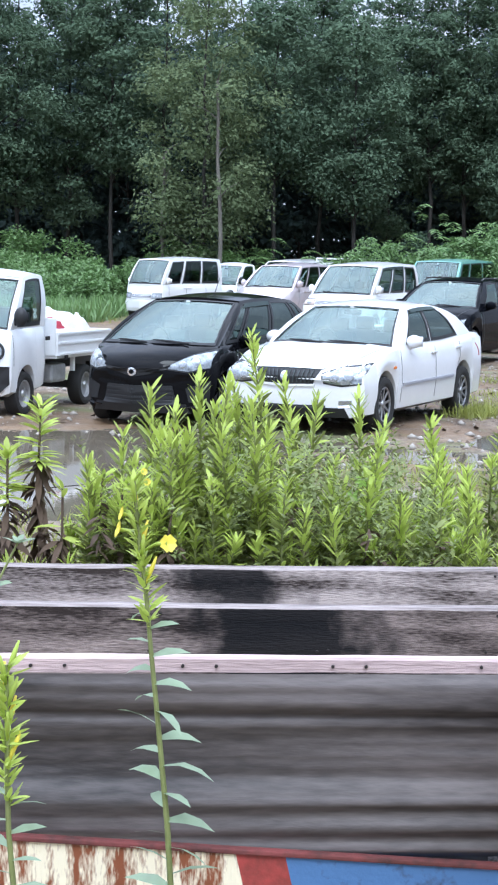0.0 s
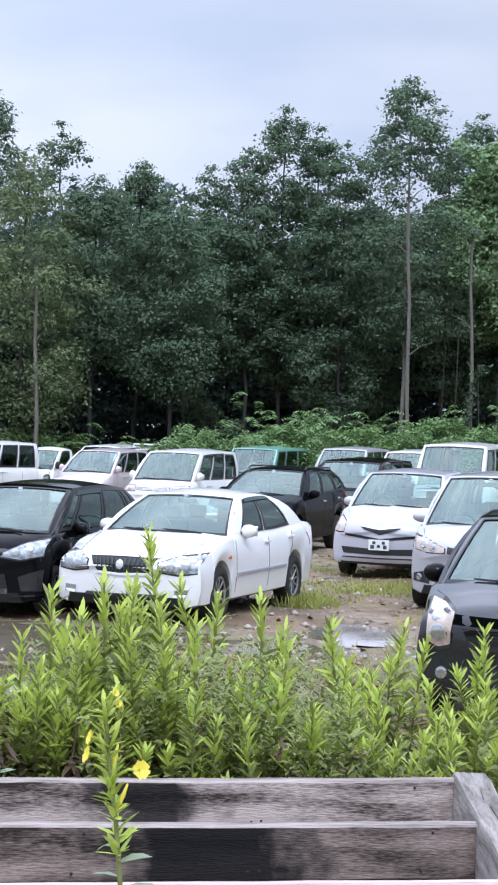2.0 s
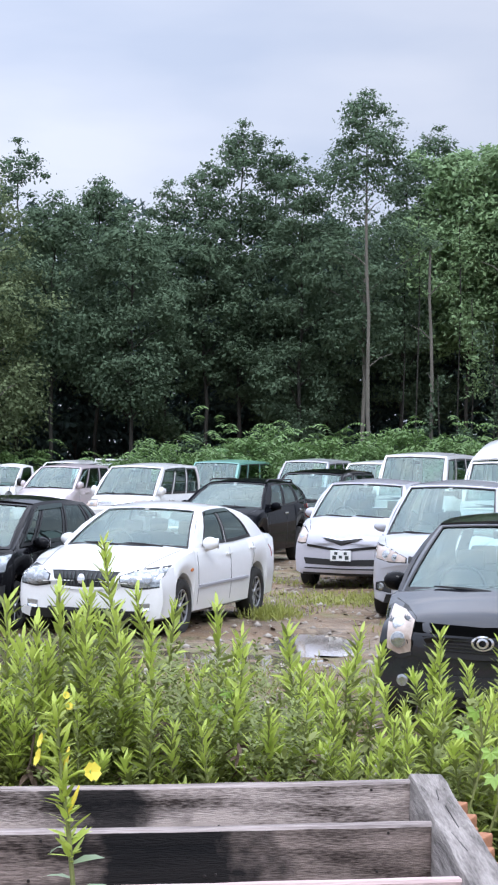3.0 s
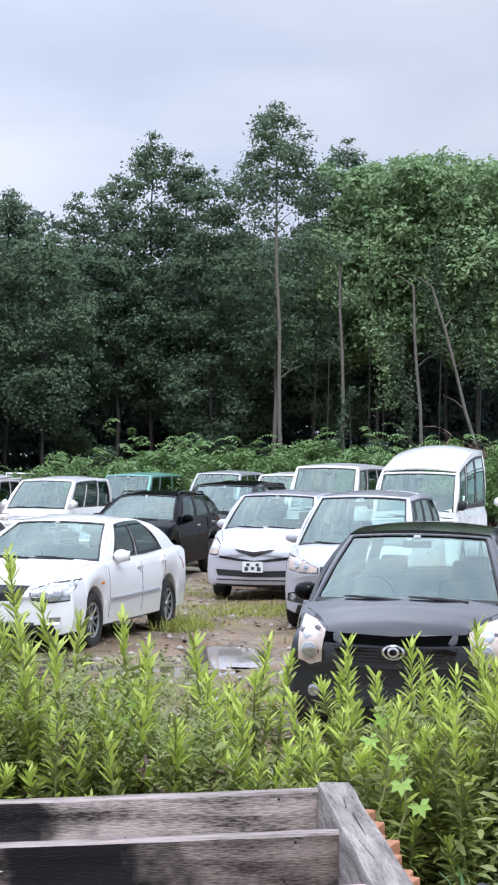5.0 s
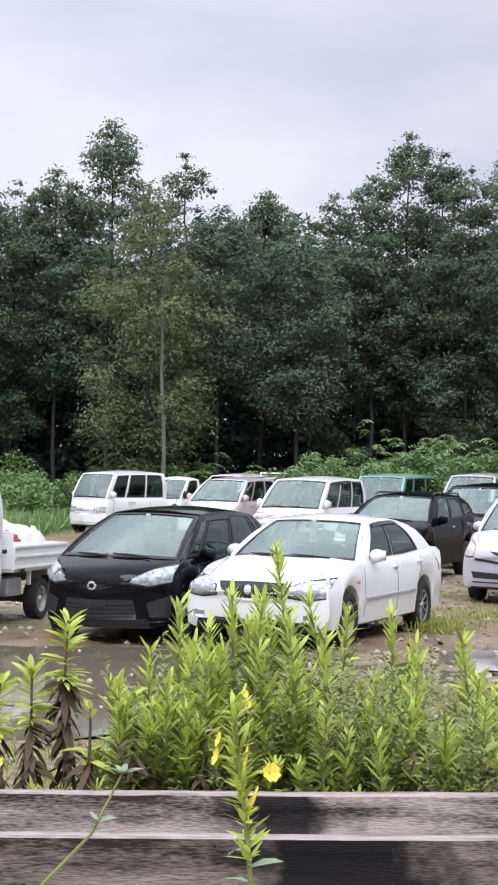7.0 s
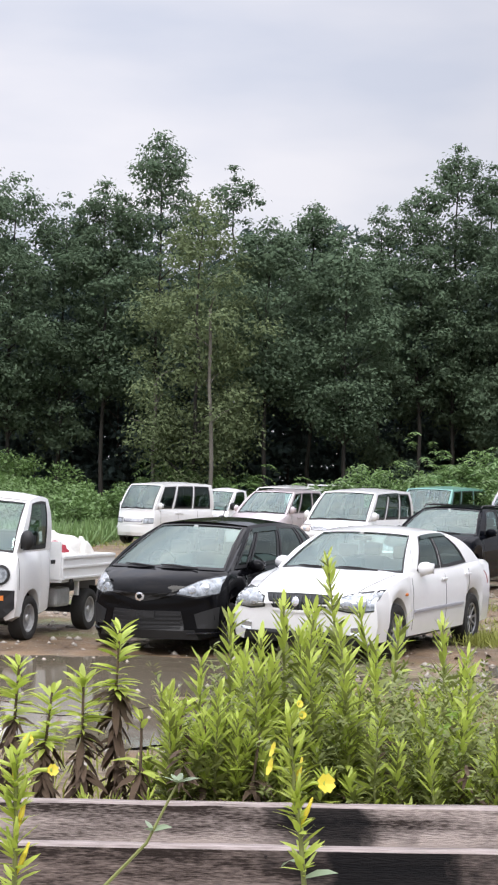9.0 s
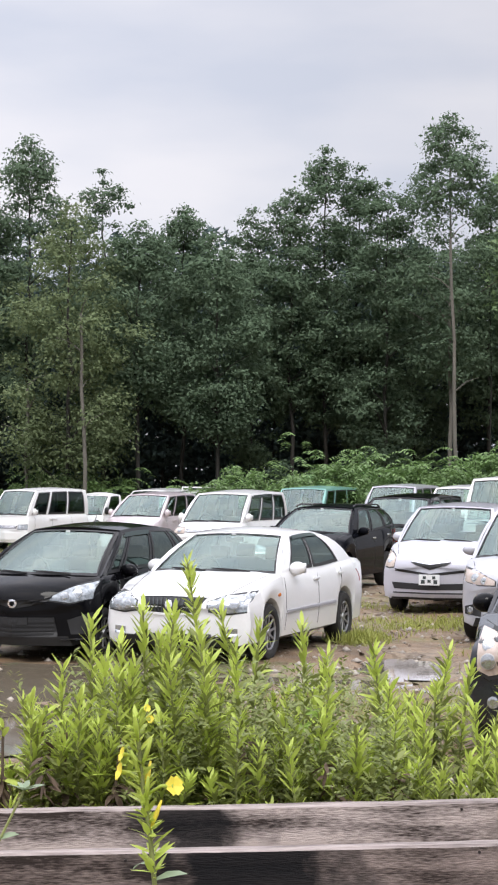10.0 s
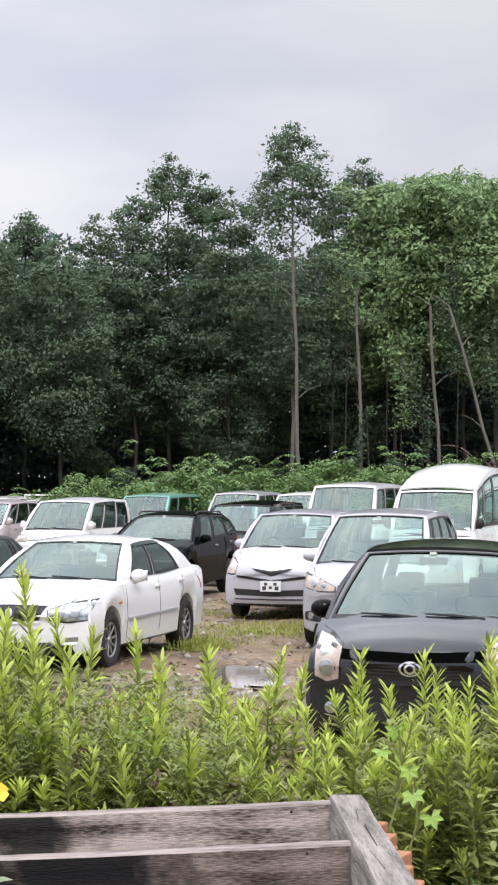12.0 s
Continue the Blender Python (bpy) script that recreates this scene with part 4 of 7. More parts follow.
def black_hatch():
    c = spec(fo=0.80, wb=2.50, ro=0.60, W=0.847, H=1.525, zb=0.16, r=0.295, arch=0.345, cowl=-0.18, rf=0.92, rr=2.75, tail=3.02, wr=0.57, crown=0.05, bow=0.34, glass_bow=0.34,
             top=[(-0.80, 0.62), (-0.77, 0.70), (-0.68, 0.79), (-0.45, 0.885), (-0.19, 0.955), (0.1, 0.96), (1.5, 1.0), (2.6, 1.06), (3.0, 1.09), (3.06, 0.9), (3.10, 0.7)],
             paint=PAINT_BLACK, windows=((0.05, 0.16), (0.19, 0.50), (0.53, 0.82), (0.86, 0.95)), handles=(1.35, 2.2), visor=True, rear_glass=GLASS_DARK, mirror_back=0.62, rdrop=0.08)
    car, sh = make_car("black_hatchback", c, put(-1.87, -0.34, 2.0, -0.02), "black compact hatchback with a dull bonnet standing at a puddle", "alloy", (0.25, 1.28, 2.1))
    lamps(car, sh, [(0.42, 0.745), (0.60, 0.850), (0.79, 0.905)], [(0.40, 0.700), (0.60, 0.668), (0.79, 0.715)], LAMP, ((0.54, 0.745, 0.04), (0.66, 0.775, 0.045)))
    up = part("upper_grille", sh.patch([(-0.42, 0.735), (0, 0.70), (0.42, 0.735)], [(-0.36, 0.665), (0, 0.60), (0.36, 0.665)], "front", 0.010, 13, 3), PLASTIC, car)
    part("grille_strip", sh.patch([(-0.42, 0.745), (0, 0.712), (0.42, 0.745)], [(-0.42, 0.722), (0, 0.688), (0.42, 0.722)], "front", 0.022, 13, 1), PAINT_BLACK, up)
    part("emblem", sh.disc(0.0, 0.66, 0.058, 0.05, "front", 0.035, 0.55, 16), CHROME, car, "chrome badge of plain shape")
    low = part("lower_intake", sh.patch([(-0.42, 0.50), (0.42, 0.50)], [(-0.47, 0.28), (0.47, 0.28)], "front", 0.008, 11, 4), PLASTIC, car, "black bumper intake with bars")
    grille_bars(sh, low, 0.43, 0.29, 0.48, 4, PLASTIC, 0.022)
    part("plate_bracket", sh.patch([(-0.16, 0.50), (0.16, 0.50)], [(-0.16, 0.42), (0.16, 0.42)], "front", 0.035, 4, 2), PLASTIC, car)
    for s in (1, -1):
        part("bumper_vent", sh.patch([(s * 0.56, 0.47), (s * 0.80, 0.56)], [(s * 0.60, 0.31), (s * 0.79, 0.31)], "front", 0.007, 6, 4), PLASTIC, car)
        part("bumper_crease", sh.patch([(s * 0.50, 0.26), (s * 0.80, 0.275)], [(s * 0.50, 0.245), (s * 0.80, 0.25)], "front", 0.02, 6, 1), PAINT_GREY, car)
    v, f = tube([(0.1, 1.25, c["H"] - 0.01), (0.1, 1.42, c["H"] + 0.22)], [0.006, 0.003], 5)
    part("aerial", mesh_from("aerial", v, f, PLASTIC), PLASTIC, car)
    return car


def pearl_compact():
    c = spec(fo=0.84, wb=2.55, ro=0.60, W=0.847, H=1.70, zb=0.20, r=0.30, arch=0.35, cowl=0.02, rf=0.82, rr=2.75, tail=3.0, wr=0.62, crown=0.05, bow=0.24, nose=0.91,
             top=[(-0.84, 0.66), (-0.81, 0.74), (-0.72, 0.84), (-0.45, 0.97), (0.01, 1.08), (0.3, 1.08), (1.5, 1.10), (2.7, 1.14), (3.0, 1.15), (3.10, 0.9), (3.15, 0.7)],
             paint=PAINT_PEARL, rear_glass=GLASS_DARK, mirror_up=0.08)
    car, sh = make_car("pearl_hatchback", c, put(0.76, 8.4), "pearl-white tall compact hatchback with a black v-shaped grille", "cap", (0.35, 1.45, 2.35))
    lamps(car, sh, [(0.60, 0.86), (0.70, 0.93), (0.80, 0.98)], [(0.62, 0.72), (0.70, 0.71), (0.80, 0.73)], LAMP_AGED, ((0.69, 0.82, 0.05),))
    part("grille_wing", sh.patch([(-0.33, 0.80), (0, 0.755), (0.33, 0.80)], [(-0.25, 0.755), (0, 0.685), (0.25, 0.755)], "front", 0.012, 13, 2), PLASTIC, car, "black v-shaped grille")
    part("wing_trim", sh.patch([(-0.30, 0.825), (0, 0.785), (0.30, 0.825)], [(-0.30, 0.805), (0, 0.765), (0.30, 0.805)], "front", 0.022, 11, 1), CHROME, car)
    part("grille_slot", sh.patch([(-0.60, 0.695), (0, 0.625), (0.60, 0.695)], [(-0.60, 0.655), (0, 0.585), (0.60, 0.655)], "front", 0.010, 15, 1), PLASTIC, car)
    part("lower_intake", sh.patch([(-0.66, 0.48), (0, 0.46), (0.66, 0.48)], [(-0.62, 0.38), (0, 0.37), (0.62, 0.38)], "front", 0.010, 15, 2), PLASTIC, car)
    part("bumper_lip", sh.patch([(-0.70, 0.31), (0.70, 0.31)], [(-0.70, 0.255), (0.70, 0.255)], "front", 0.02, 13, 1), PAINT_SILVER, car)
    plate(car, sh, 0.53)
    return car


def silver_mpv():
    c = spec(fo=0.92, wb=2.78, ro=0.90, W=0.85, H=1.79, zb=0.19, r=0.315, arch=0.37, cowl=-0.05, rf=0.95, rr=3.2, tail=3.5, wr=0.62, crown=0.06, bow=0.42, glass_bow=0.34,
             top=[(-0.92, 0.66), (-0.89, 0.74), (-0.78, 0.86), (-0.45, 0.99), (-0.06, 1.06), (0.3, 1.06), (1.8, 1.08), (3.2, 1.14), (3.5, 1.15), (3.62, 0.9), (3.68, 0.7)],
             paint=PAINT_SILVER, rear_glass=GLASS_DARK, pillar=PAINT_SILVER, windows=((0.04, 0.12), (0.15, 0.40), (0.43, 0.70), (0.73, 0.93)), mirror_up=0.10, mirror_back=0.5, mirror_w=0.15)
    car, sh = make_car("silver_minivan", c, put(3.02, 4.1, 1.0), "silver people carrier with rounded nose and round fog lamps", "alloy", (0.35, 1.5, 2.5))
    lamps(car, sh, [(0.30, 0.81), (0.55, 0.90), (0.80, 0.95)], [(0.30, 0.75), (0.55, 0.745), (0.80, 0.79)], LAMP_AGED, ((0.60, 0.83, 0.055), (0.46, 0.80, 0.045)))
    part("grille", sh.patch([(-0.26, 0.83), (0, 0.80), (0.26, 0.83)], [(-0.26, 0.74), (0, 0.71), (0.26, 0.74)], "front", 0.010, 11, 2), PLASTIC, car)
    part("lower_intake", sh.patch([(-0.40, 0.50), (0.40, 0.50)], [(-0.44, 0.30), (0.44, 0.30)], "front", 0.010, 11, 3), PLASTIC, car)
    for s in (1, -1):
        part("fog_surround", sh.patch([(s * 0.50, 0.52), (s * 0.76, 0.46)], [(s * 0.52, 0.33), (s * 0.76, 0.36)], "front", 0.008, 6, 3), PLASTIC, car)
        part("fog_lamp", sh.disc(s * 0.68, 0.41, 0.05, 0.05, "front", 0.02, 0.0, 16), LAMP_INNER, car)
    return car


def black_compact():
    c = spec(fo=0.80, wb=2.46, ro=0.50, W=0.847, H=1.545, zb=0.17, r=0.295, arch=0.345, cowl=-0.02, rf=0.85, rr=2.5, tail=2.85, wr=0.575, crown=0.055, bow=0.26, nose=0.92, glass_bow=0.30,
             top=[(-0.80, 0.64), (-0.77, 0.71), (-0.68, 0.80), (-0.40, 0.90), (-0.03, 0.975), (0.3, 0.97), (1.5, 1.0), (2.5, 1.06), (2.85, 1.08), (2.93, 0.9), (2.96, 0.7)],
             paint=PAINT_GREY, windows=((0.10, 0.46), (0.49, 0.78), (0.82, 0.92)), handles=(1.4, 2.15), mirror_back=0.45, mirror_paint=PAINT_BLACK)
    car, sh = make_car("black_small_car", c, put(5.43, -5.60, 3.0, 0.03), "dusty black small hatchback with hazed orange-tinted headlights", "cap", (0.28, 1.4))
    lamps(car, sh, [(0.53, 0.81), (0.63, 0.87), (0.745, 0.90)], [(0.56, 0.575), (0.65, 0.55), (0.745, 0.59)], LAMP_AGED, ((0.655, 0.66, 0.055), (0.66, 0.78, 0.045)))
    # strip laid on the body, painting the dark opening under the ajar bonnet
    part("bonnet_gap_shade", sh.patch([(-0.58, 0.80), (0, 0.785), (0.58, 0.80)], [(-0.56, 0.725), (0, 0.715), (0.56, 0.725)], "front", 0.006, 13, 1), SHADE_BLACK, car)
    g = part("grille", sh.patch([(-0.46, 0.70), (0.46, 0.70)], [(-0.40, 0.55), (0.40, 0.55)], "front", 0.010, 11, 3), PLASTIC, car, "black mesh grille")
    for k in range(4):
        z = 0.605 + 0.026 * k
        part("mesh_bar", sh.patch([(-0.36, z + 0.005), (0.36, z + 0.005)], [(-0.36, z - 0.005), (0.36, z - 0.005)], "front", 0.02, 9, 1, 0.012), PAINT_GREY, g)
    part("emblem_ring", sh.disc(0, 0.675, 0.085, 0.056, "front", 0.035, 0.78, 24), CHROME, car, "oval chrome badge of plain shape")
    part("emblem_centre", sh.disc(0, 0.675, 0.045, 0.04, "front", 0.036, 0.6, 16), CHROME, car)
    part("lower_intake", sh.patch([(-0.48, 0.42), (0.48, 0.42)], [(-0.52, 0.27), (0.52, 0.27)], "front", 0.010, 11, 3), PLASTIC, car)
    for s in (1, -1):
        part("fog_lamp", sh.disc(s * 0.62, 0.36, 0.045, 0.045, "front", 0.012, 0.0, 14), LAMP_INNER, car)
    return car


def black_wagon():
    c = spec(fo=0.88, wb=2.65, ro=0.85, W=0.875, H=1.59, zb=0.21, r=0.34, arch=0.39, cowl=0.25, rf=1.20, rr=3.05, tail=3.40, wr=0.575, bow=0.32,
             top=[(-0.88, 0.66), (-0.84, 0.76), (-0.70, 0.86), (-0.3, 0.97), (0.24, 1.06), (0.6, 1.06), (1.8, 1.09), (3.0, 1.16), (3.38, 1.18), (3.46, 0.95), (3.5, 0.7)],
             paint=PAINT_JET, rear_glass=GLASS_DARK, handle_paint=CHROME, handles=(1.6, 2.55), windows=((0.10, 0.40), (0.43, 0.72), (0.75, 0.94)))
    car, sh = make_car("black_wagon", c, put(-2.75, 11.9, 0), "black station wagon with chrome door handles and privacy glass", "alloy", (0.5, 1.65, 2.65))
    lamps(car, sh, [(0.46, 0.80), (0.80, 0.87)], [(0.46, 0.70), (0.80, 0.72)], LAMP, ((0.64, 0.77, 0.05),))
    part("grille", sh.patch([(-0.42, 0.78), (0.42, 0.78)], [(-0.40, 0.66), (0.40, 0.66)], "front", 0.010, 11, 2), PLASTIC, car)
    part("fuel_flap", sh.disc(2.75, 0.80, 0.10, 0.10, "left", 0.006, 0.9, 20), PLASTIC, car)
    for s in (1, -1):
        part("roof_rail", tubes_mesh("roof_rail", [([(s * 0.56, 1.2, 1.555), (s * 0.57, 1.35, 1.60), (s * 0.57, 2.8, 1.60), (s * 0.56, 2.95, 1.56)], [0.016] * 4)], PLASTIC, 6), PLASTIC, car)
    part("spoiler", box(bmesh.new(), (0, 3.05, 1.545), (1.05, 0.22, 0.035), bevel=0.012), PAINT_BLACK, car)
    part("tail_lamp", sh.patch([(3.18, 1.12), (3.42, 1.12)], [(3.22, 0.85), (3.44, 0.85)], "left", 0.01, 5, 3), RED_LENS, car)
    return car


def boxy(name, label, m, paint, H=1.85, W=0.74, length=3.4, wb=2.42, fo=0.55, cowl=-0.42, rf=0.10, belt=1.08, nose=0.72, roof_paint=None, glass=GLASS, windows=((0.05, 0.26), (0.30, 0.60), (0.64, 0.93)), wheel="steel", r=0.27, wr=None, inside=True, visor=False, rear_glass=GLASS_DARK, fdrop=0.09, lamp=LAMP, lamp_z=0.72, bumper=None, mirror_paint=None):
    """Vans and tall cars: short nose, upright sides."""
    ro = length - fo - wb
    rear = wb + ro
    c = spec(fo=fo, wb=wb, ro=ro, W=W, H=H, zb=0.22, r=r, arch=r + 0.05, cowl=cowl, rf=rf, rr=rear - 0.20, tail=rear - 0.08, wr=wr or W * 0.84, crown=0.02, bow=0.16, glass_bow=0.14, nose=0.90,
             top=[(-fo, nose - 0.10), (-fo + 0.03, nose), (-fo + 0.08, nose + 0.10), (cowl - 0.02, belt - 0.02), (cowl + 0.3, belt), (rear - 0.1, belt + 0.02), (rear - 0.02, belt - 0.1), (rear, 0.8)],
             paint=paint, windows=windows, rear_glass=rear_glass, glass=glass, handles=(0.75, 0.95), inside=inside, mirror_back=0.22, mirror_up=0.12, mirror_w=0.075, mirror_h=0.10, mirror_paint=mirror_paint or paint, visor=visor, fdrop=fdrop, rdrop=0.05)
    if roof_paint:
        c["roof_paint"] = roof_paint
    car, sh = make_car(name, c, m, label, wheel, (cowl + 0.38, cowl + 1.22, cowl + 2.2))
    z = lamp_z
    lamps(car, sh, [(W * 0.55, z + 0.07), (W * 0.93, z + 0.08)], [(W * 0.55, z - 0.06), (W * 0.93, z - 0.06)], lamp, ((W * 0.72, z, 0.045),))
    g = part("grille", sh.patch([(-W * 0.50, z + 0.05), (W * 0.50, z + 0.05)], [(-W * 0.50, z - 0.04), (W * 0.50, z - 0.04)], "front", 0.010, 9, 2), PLASTIC, car)
    grille_bars(sh, g, W * 0.48, z - 0.035, z + 0.045, 3, CHROME if paint is PAINT_WHITE else PLASTIC)
    part("lower_intake", sh.patch([(-W * 0.35, 0.50), (W * 0.35, 0.50)], [(-W * 0.35, 0.44), (W * 0.35, 0.44)], "front", 0.010, 7, 1), PLASTIC, car)
    part("bumper", sh.patch([(-W * 0.95, 0.56), (W * 0.95, 0.56)], [(-W * 0.95, 0.27), (W * 0.95, 0.27)], "front", 0.03, 13, 3), bumper or paint, car)
    return car, sh, c


def kei_truck(name, label, m, load=True):
    """Cab-over light truck with a drop-side bed."""
    c = spec(fo=0.62, wb=1.90, ro=0.72, W=0.70, H=1.76, zb=0.24, r=0.27, arch=0.32, cowl=-0.46, rf=-0.02, rr=0.66, tail=0.78, wr=0.60, crown=0.02, bow=0.14, glass_bow=0.12, nose=0.92,
             top=[(-0.62, 0.62), (-0.58, 0.80), (-0.50, 1.02), (-0.47, 1.06), (0.75, 1.08), (0.80, 1.08)], paint=PAINT_WHITE, windows=((0.16, 0.80),), inside=True, handles=(0.60,), handle_paint=PLASTIC,
             mirror_back=0.10, mirror_up=0.15, mirror_w=0.09, mirror_h=0.12, fdrop=0.09, rdrop=0.07, mirror_paint=PLASTIC)
    cab = dict(c, wb=0.0, ro=0.80)
    car = thing(name, m, label, "truck", "parked cars in the lot")
    # the cab ends behind the doors: its shell has the front axle only
    full = dict(cab)
    full["top"] = c["top"]
    sh = Shell(full)
    part("cab", sh.mesh, PAINT_WHITE, car)
    full["tail"] = 0.70
    full["rr"] = 0.64
    cabin(car, sh, full)
    part("seat", box(bmesh.new(), (0, 0.42, 1.10), (1.1, 0.14, 0.42), bevel=0.05), SEAT, car)
    add_wheels(car, c, "steel")
    for s in (1, -1):
        o = part("headlight", sh.disc(s * 0.50, 0.80, 0.095, 0.095, "front", 0.012, 0.0, 22), LAMP, car, "round headlight in a dark ring", smooth=True)
        part("lamp_ring", sh.disc(s * 0.50, 0.80, 0.12, 0.12, "front", 0.03, 0.78, 24), PLASTIC, o)
        part("turn_signal", sh.patch([(s * 0.38, 0.56), (s * 0.56, 0.56)], [(s * 0.38, 0.50), (s * 0.56, 0.50)], "front", 0.04, 5, 2), AMBER, car)
    part("bumper", sh.patch([(-0.66, 0.62), (0.66, 0.62)], [(-0.66, 0.30), (0.66, 0.30)], "front", 0.03, 13, 3), PLASTIC, car, "dark plastic bumper")
    part("door_gap", sh.patch([(0.70, 1.03), (0.708, 1.03)], [(0.70, 0.62), (0.708, 0.62)], "left", 0.003, 2, 5, 0.01), PLASTIC, car)
    part("door_gap", sh.patch([(-0.36, 1.0), (-0.352, 1.0)], [(-0.36, 0.62), (-0.352, 0.62)], "left", 0.003, 2, 5, 0.01), PLASTIC, car)
    part("door_handle", box(bmesh.new(), (0.705, 0.55, 0.93), (0.02, 0.11, 0.05), bevel=0.006), PLASTIC, car)
    # bed
    y0, y1, z0 = 0.86, 2.62, 0.68
    part("bed_floor", box(bmesh.new(), (0, (y0 + y1) / 2, z0), (1.38, y1 - y0, 0.05), bevel=0.01), PAINT_WHITE, car)
    for s in (1, -1):
        g = part("side_gate", box(bmesh.new(), (s * 0.69, (y0 + y1) / 2, z0 + 0.16), (0.03, y1 - y0 - 0.02, 0.30), bevel=0.008), PAINT_WHITE, car)
        for z in (z0 + 0.03, z0 + 0.17, z0 + 0.29):
            part("gate_rib", box(bmesh.new(), (s * 0.712, (y0 + y1) / 2, z), (0.016, y1 - y0 - 0.04, 0.035), bevel=0.006), PAINT_WHITE, g)
        for y in (y0 + 0.25, y1 - 0.3):
            part("hinge", box(bmesh.new(), (s * 0.715, y, z0 - 0.01), (0.02, 0.08, 0.06)), PLASTIC, g)
    part("tail_gate", box(bmesh.new(), (0, y1, z0 + 0.16), (1.36, 0.03, 0.30), bevel=0.008), PAINT_WHITE, car)
    part("head_board", box(bmesh.new(), (0, y0, z0 + 0.25), (1.36, 0.03, 0.48), bevel=0.008), PAINT_WHITE, car)
    bm = bmesh.new()
    for s in (1, -1):
        box(bm, (s * 0.36, 1.7, 0.56), (0.07, 2.0, 0.12))
    box(bm, (0, 1.90, 0.27), (1.0, 0.10, 0.10))
    box(bm, (0, 1.05, 0.52), (0.9, 0.06, 0.10))
    part("chassis", bm, PLASTIC, car)
    part("fuel_tank", box(bmesh.new(), (0.42, 1.18, 0.46), (0.34, 0.42, 0.24), bevel=0.04), STEEL, car)
    part("mud_flap", box(bmesh.new(), (0.58, 2.28, 0.42), (0.20, 0.012, 0.28)), PLASTIC, car)
    part("bracket", box(bmesh.new(), (0.62, 1.52, 0.57), (0.05, 0.05, 0.20)), PAINT_WHITE, car)
    return car


def draped(name, m, size, mat, seed, label, category):
    """A crumpled heap of cloth or plastic."""
    bm = bmesh.new()
    bmesh.ops.create_icosphere(bm, subdivisions=4, radius=1.0)
    for v in bm.verts:
        d = noise.noise(v.co * 2.2 + Vector((seed, 0, 0))) * 0.35 + noise.noise(v.co * 6 + Vector((0, seed, 0))) * 0.10
        v.co = v.co * (1 + d)
        v.co = Vector((v.co.x * size[0], v.co.y * size[1], max(0.0, v.co.z * size[2])))
    ob = part(name, bm, mat, smooth=True, sharp=55)
    ob.matrix_world = m
    return tagged(ob, label, category)


white_saloon()
black_hatch()
pearl_compact()
silver_mpv()
black_compact()
black_wagon()
TRUCK = put(-4.22, -0.80, 7.0, 0.0)
kei_truck("white_kei_truck", "small white cab-over truck loaded with plastic sheeting", TRUCK)
draped("plastic_sheet", TRUCK @ pose(0.0, 1.80, 0.705, 0, 0, 10), (0.60, 0.85, 0.52), SHEETING, 3, "crumpled white plastic sheeting piled on the truck bed", "sheeting")
draped("red_bundle", TRUCK @ pose(0.34, 1.42, 0.80), (0.20, 0.24, 0.32), RED_CLOTH, 5, "dark red cloth bundle in the truck bed", "bundle")
draped("white_sack", TRUCK @ pose(0.40, 2.22, 0.705), (0.22, 0.26, 0.42), SHEETING, 9, "pale plastic sack standing in the truck bed", "sack")
boxy("white_kei_van", "white box van with square windows before green scrub", put(-17.6, 28.7, -11), PAINT_WHITE, H=1.90, windows=((0.06, 0.27), (0.32, 0.60), (0.64, 0.92)))
kei_truck("white_kei_truck", "white light truck half hidden behind a white van", put(-16.7, 32.2, -12))
boxy("white_high_roof_van", "white high-roof van with black mirrors", put(2.33, 13.8), PAINT_WHITE, H=2.50, W=0.86, length=4.7, wb=2.57, fo=0.75, cowl=-0.66, rf=0.02, belt=1.30, nose=0.95, r=0.33, wr=0.72, fdrop=0.50, windows=((0.05, 0.22), (0.26, 0.55), (0.58, 0.92)), lamp_z=0.90, bumper=PAINT_WHITE, mirror_paint=PLASTIC)
boxy("white_van", "white passenger van seen over other roofs", put(-0.95, 20.7), PAINT_WHITE, H=2.24, W=0.86, length=4.6, wb=2.57, fo=0.75, cowl=-0.66, rf=0.05, belt=1.25, nose=0.95, r=0.33, wr=0.72, lamp_z=0.88)
boxy("cream_van", "cream-white van parked behind the white van", put(3.9, 20.6), PAINT_WHITE, H=2.62, W=0.88, length=4.8, wb=2.57, fo=0.75, cowl=-0.66, rf=0.05, belt=1.30, nose=0.95, r=0.33, wr=0.74, fdrop=0.4, lamp_z=0.9)
boxy("white_tall_car", "white tall wagon with wind visors and faded pink lamp cover", put(-7.6, 19.6), PAINT_WHITE, H=1.86, W=0.83, length=4.1, wb=2.5, fo=0.80, cowl=-0.25, rf=0.62, belt=1.12, nose=0.85, r=0.30, wr=0.66, windows=((0.06, 0.32), (0.36, 0.62), (0.66, 0.92)), lamp=LAMP_AGED, lamp_z=0.92, visor=True)
boxy("green_roof_van", "dark van with a teal roof among parked cars", put(-10.2, 33.8), PAINT_BLACK, roof_paint=PAINT_GREEN, H=2.02, W=0.86, length=4.6, wb=2.57, fo=0.75, cowl=-0.60, rf=0.05, belt=1.18, nose=0.9, r=0.33, wr=0.74, windows=((0.05, 0.24), (0.28, 0.58), (0.62, 0.93)))
boxy("mauve_hatchback", "pale mauve hatchback with a bright green-tinted windscreen", put(-12.6, 26.3), PAINT_MAUVE, H=1.80, W=0.84, length=3.9, wb=2.5, fo=0.80, cowl=-0.10, rf=0.85, belt=1.12, nose=0.82, r=0.30, wr=0.62)
boxy("white_wagon", "white wagon whose roof shows over a hatchback", put(-16.5, 35.6), PAINT_WHITE, H=1.92, W=0.84, length=4.2, wb=2.5, fo=0.80, cowl=-0.30, rf=0.6, belt=1.15, nose=0.85, r=0.30, wr=0.64)
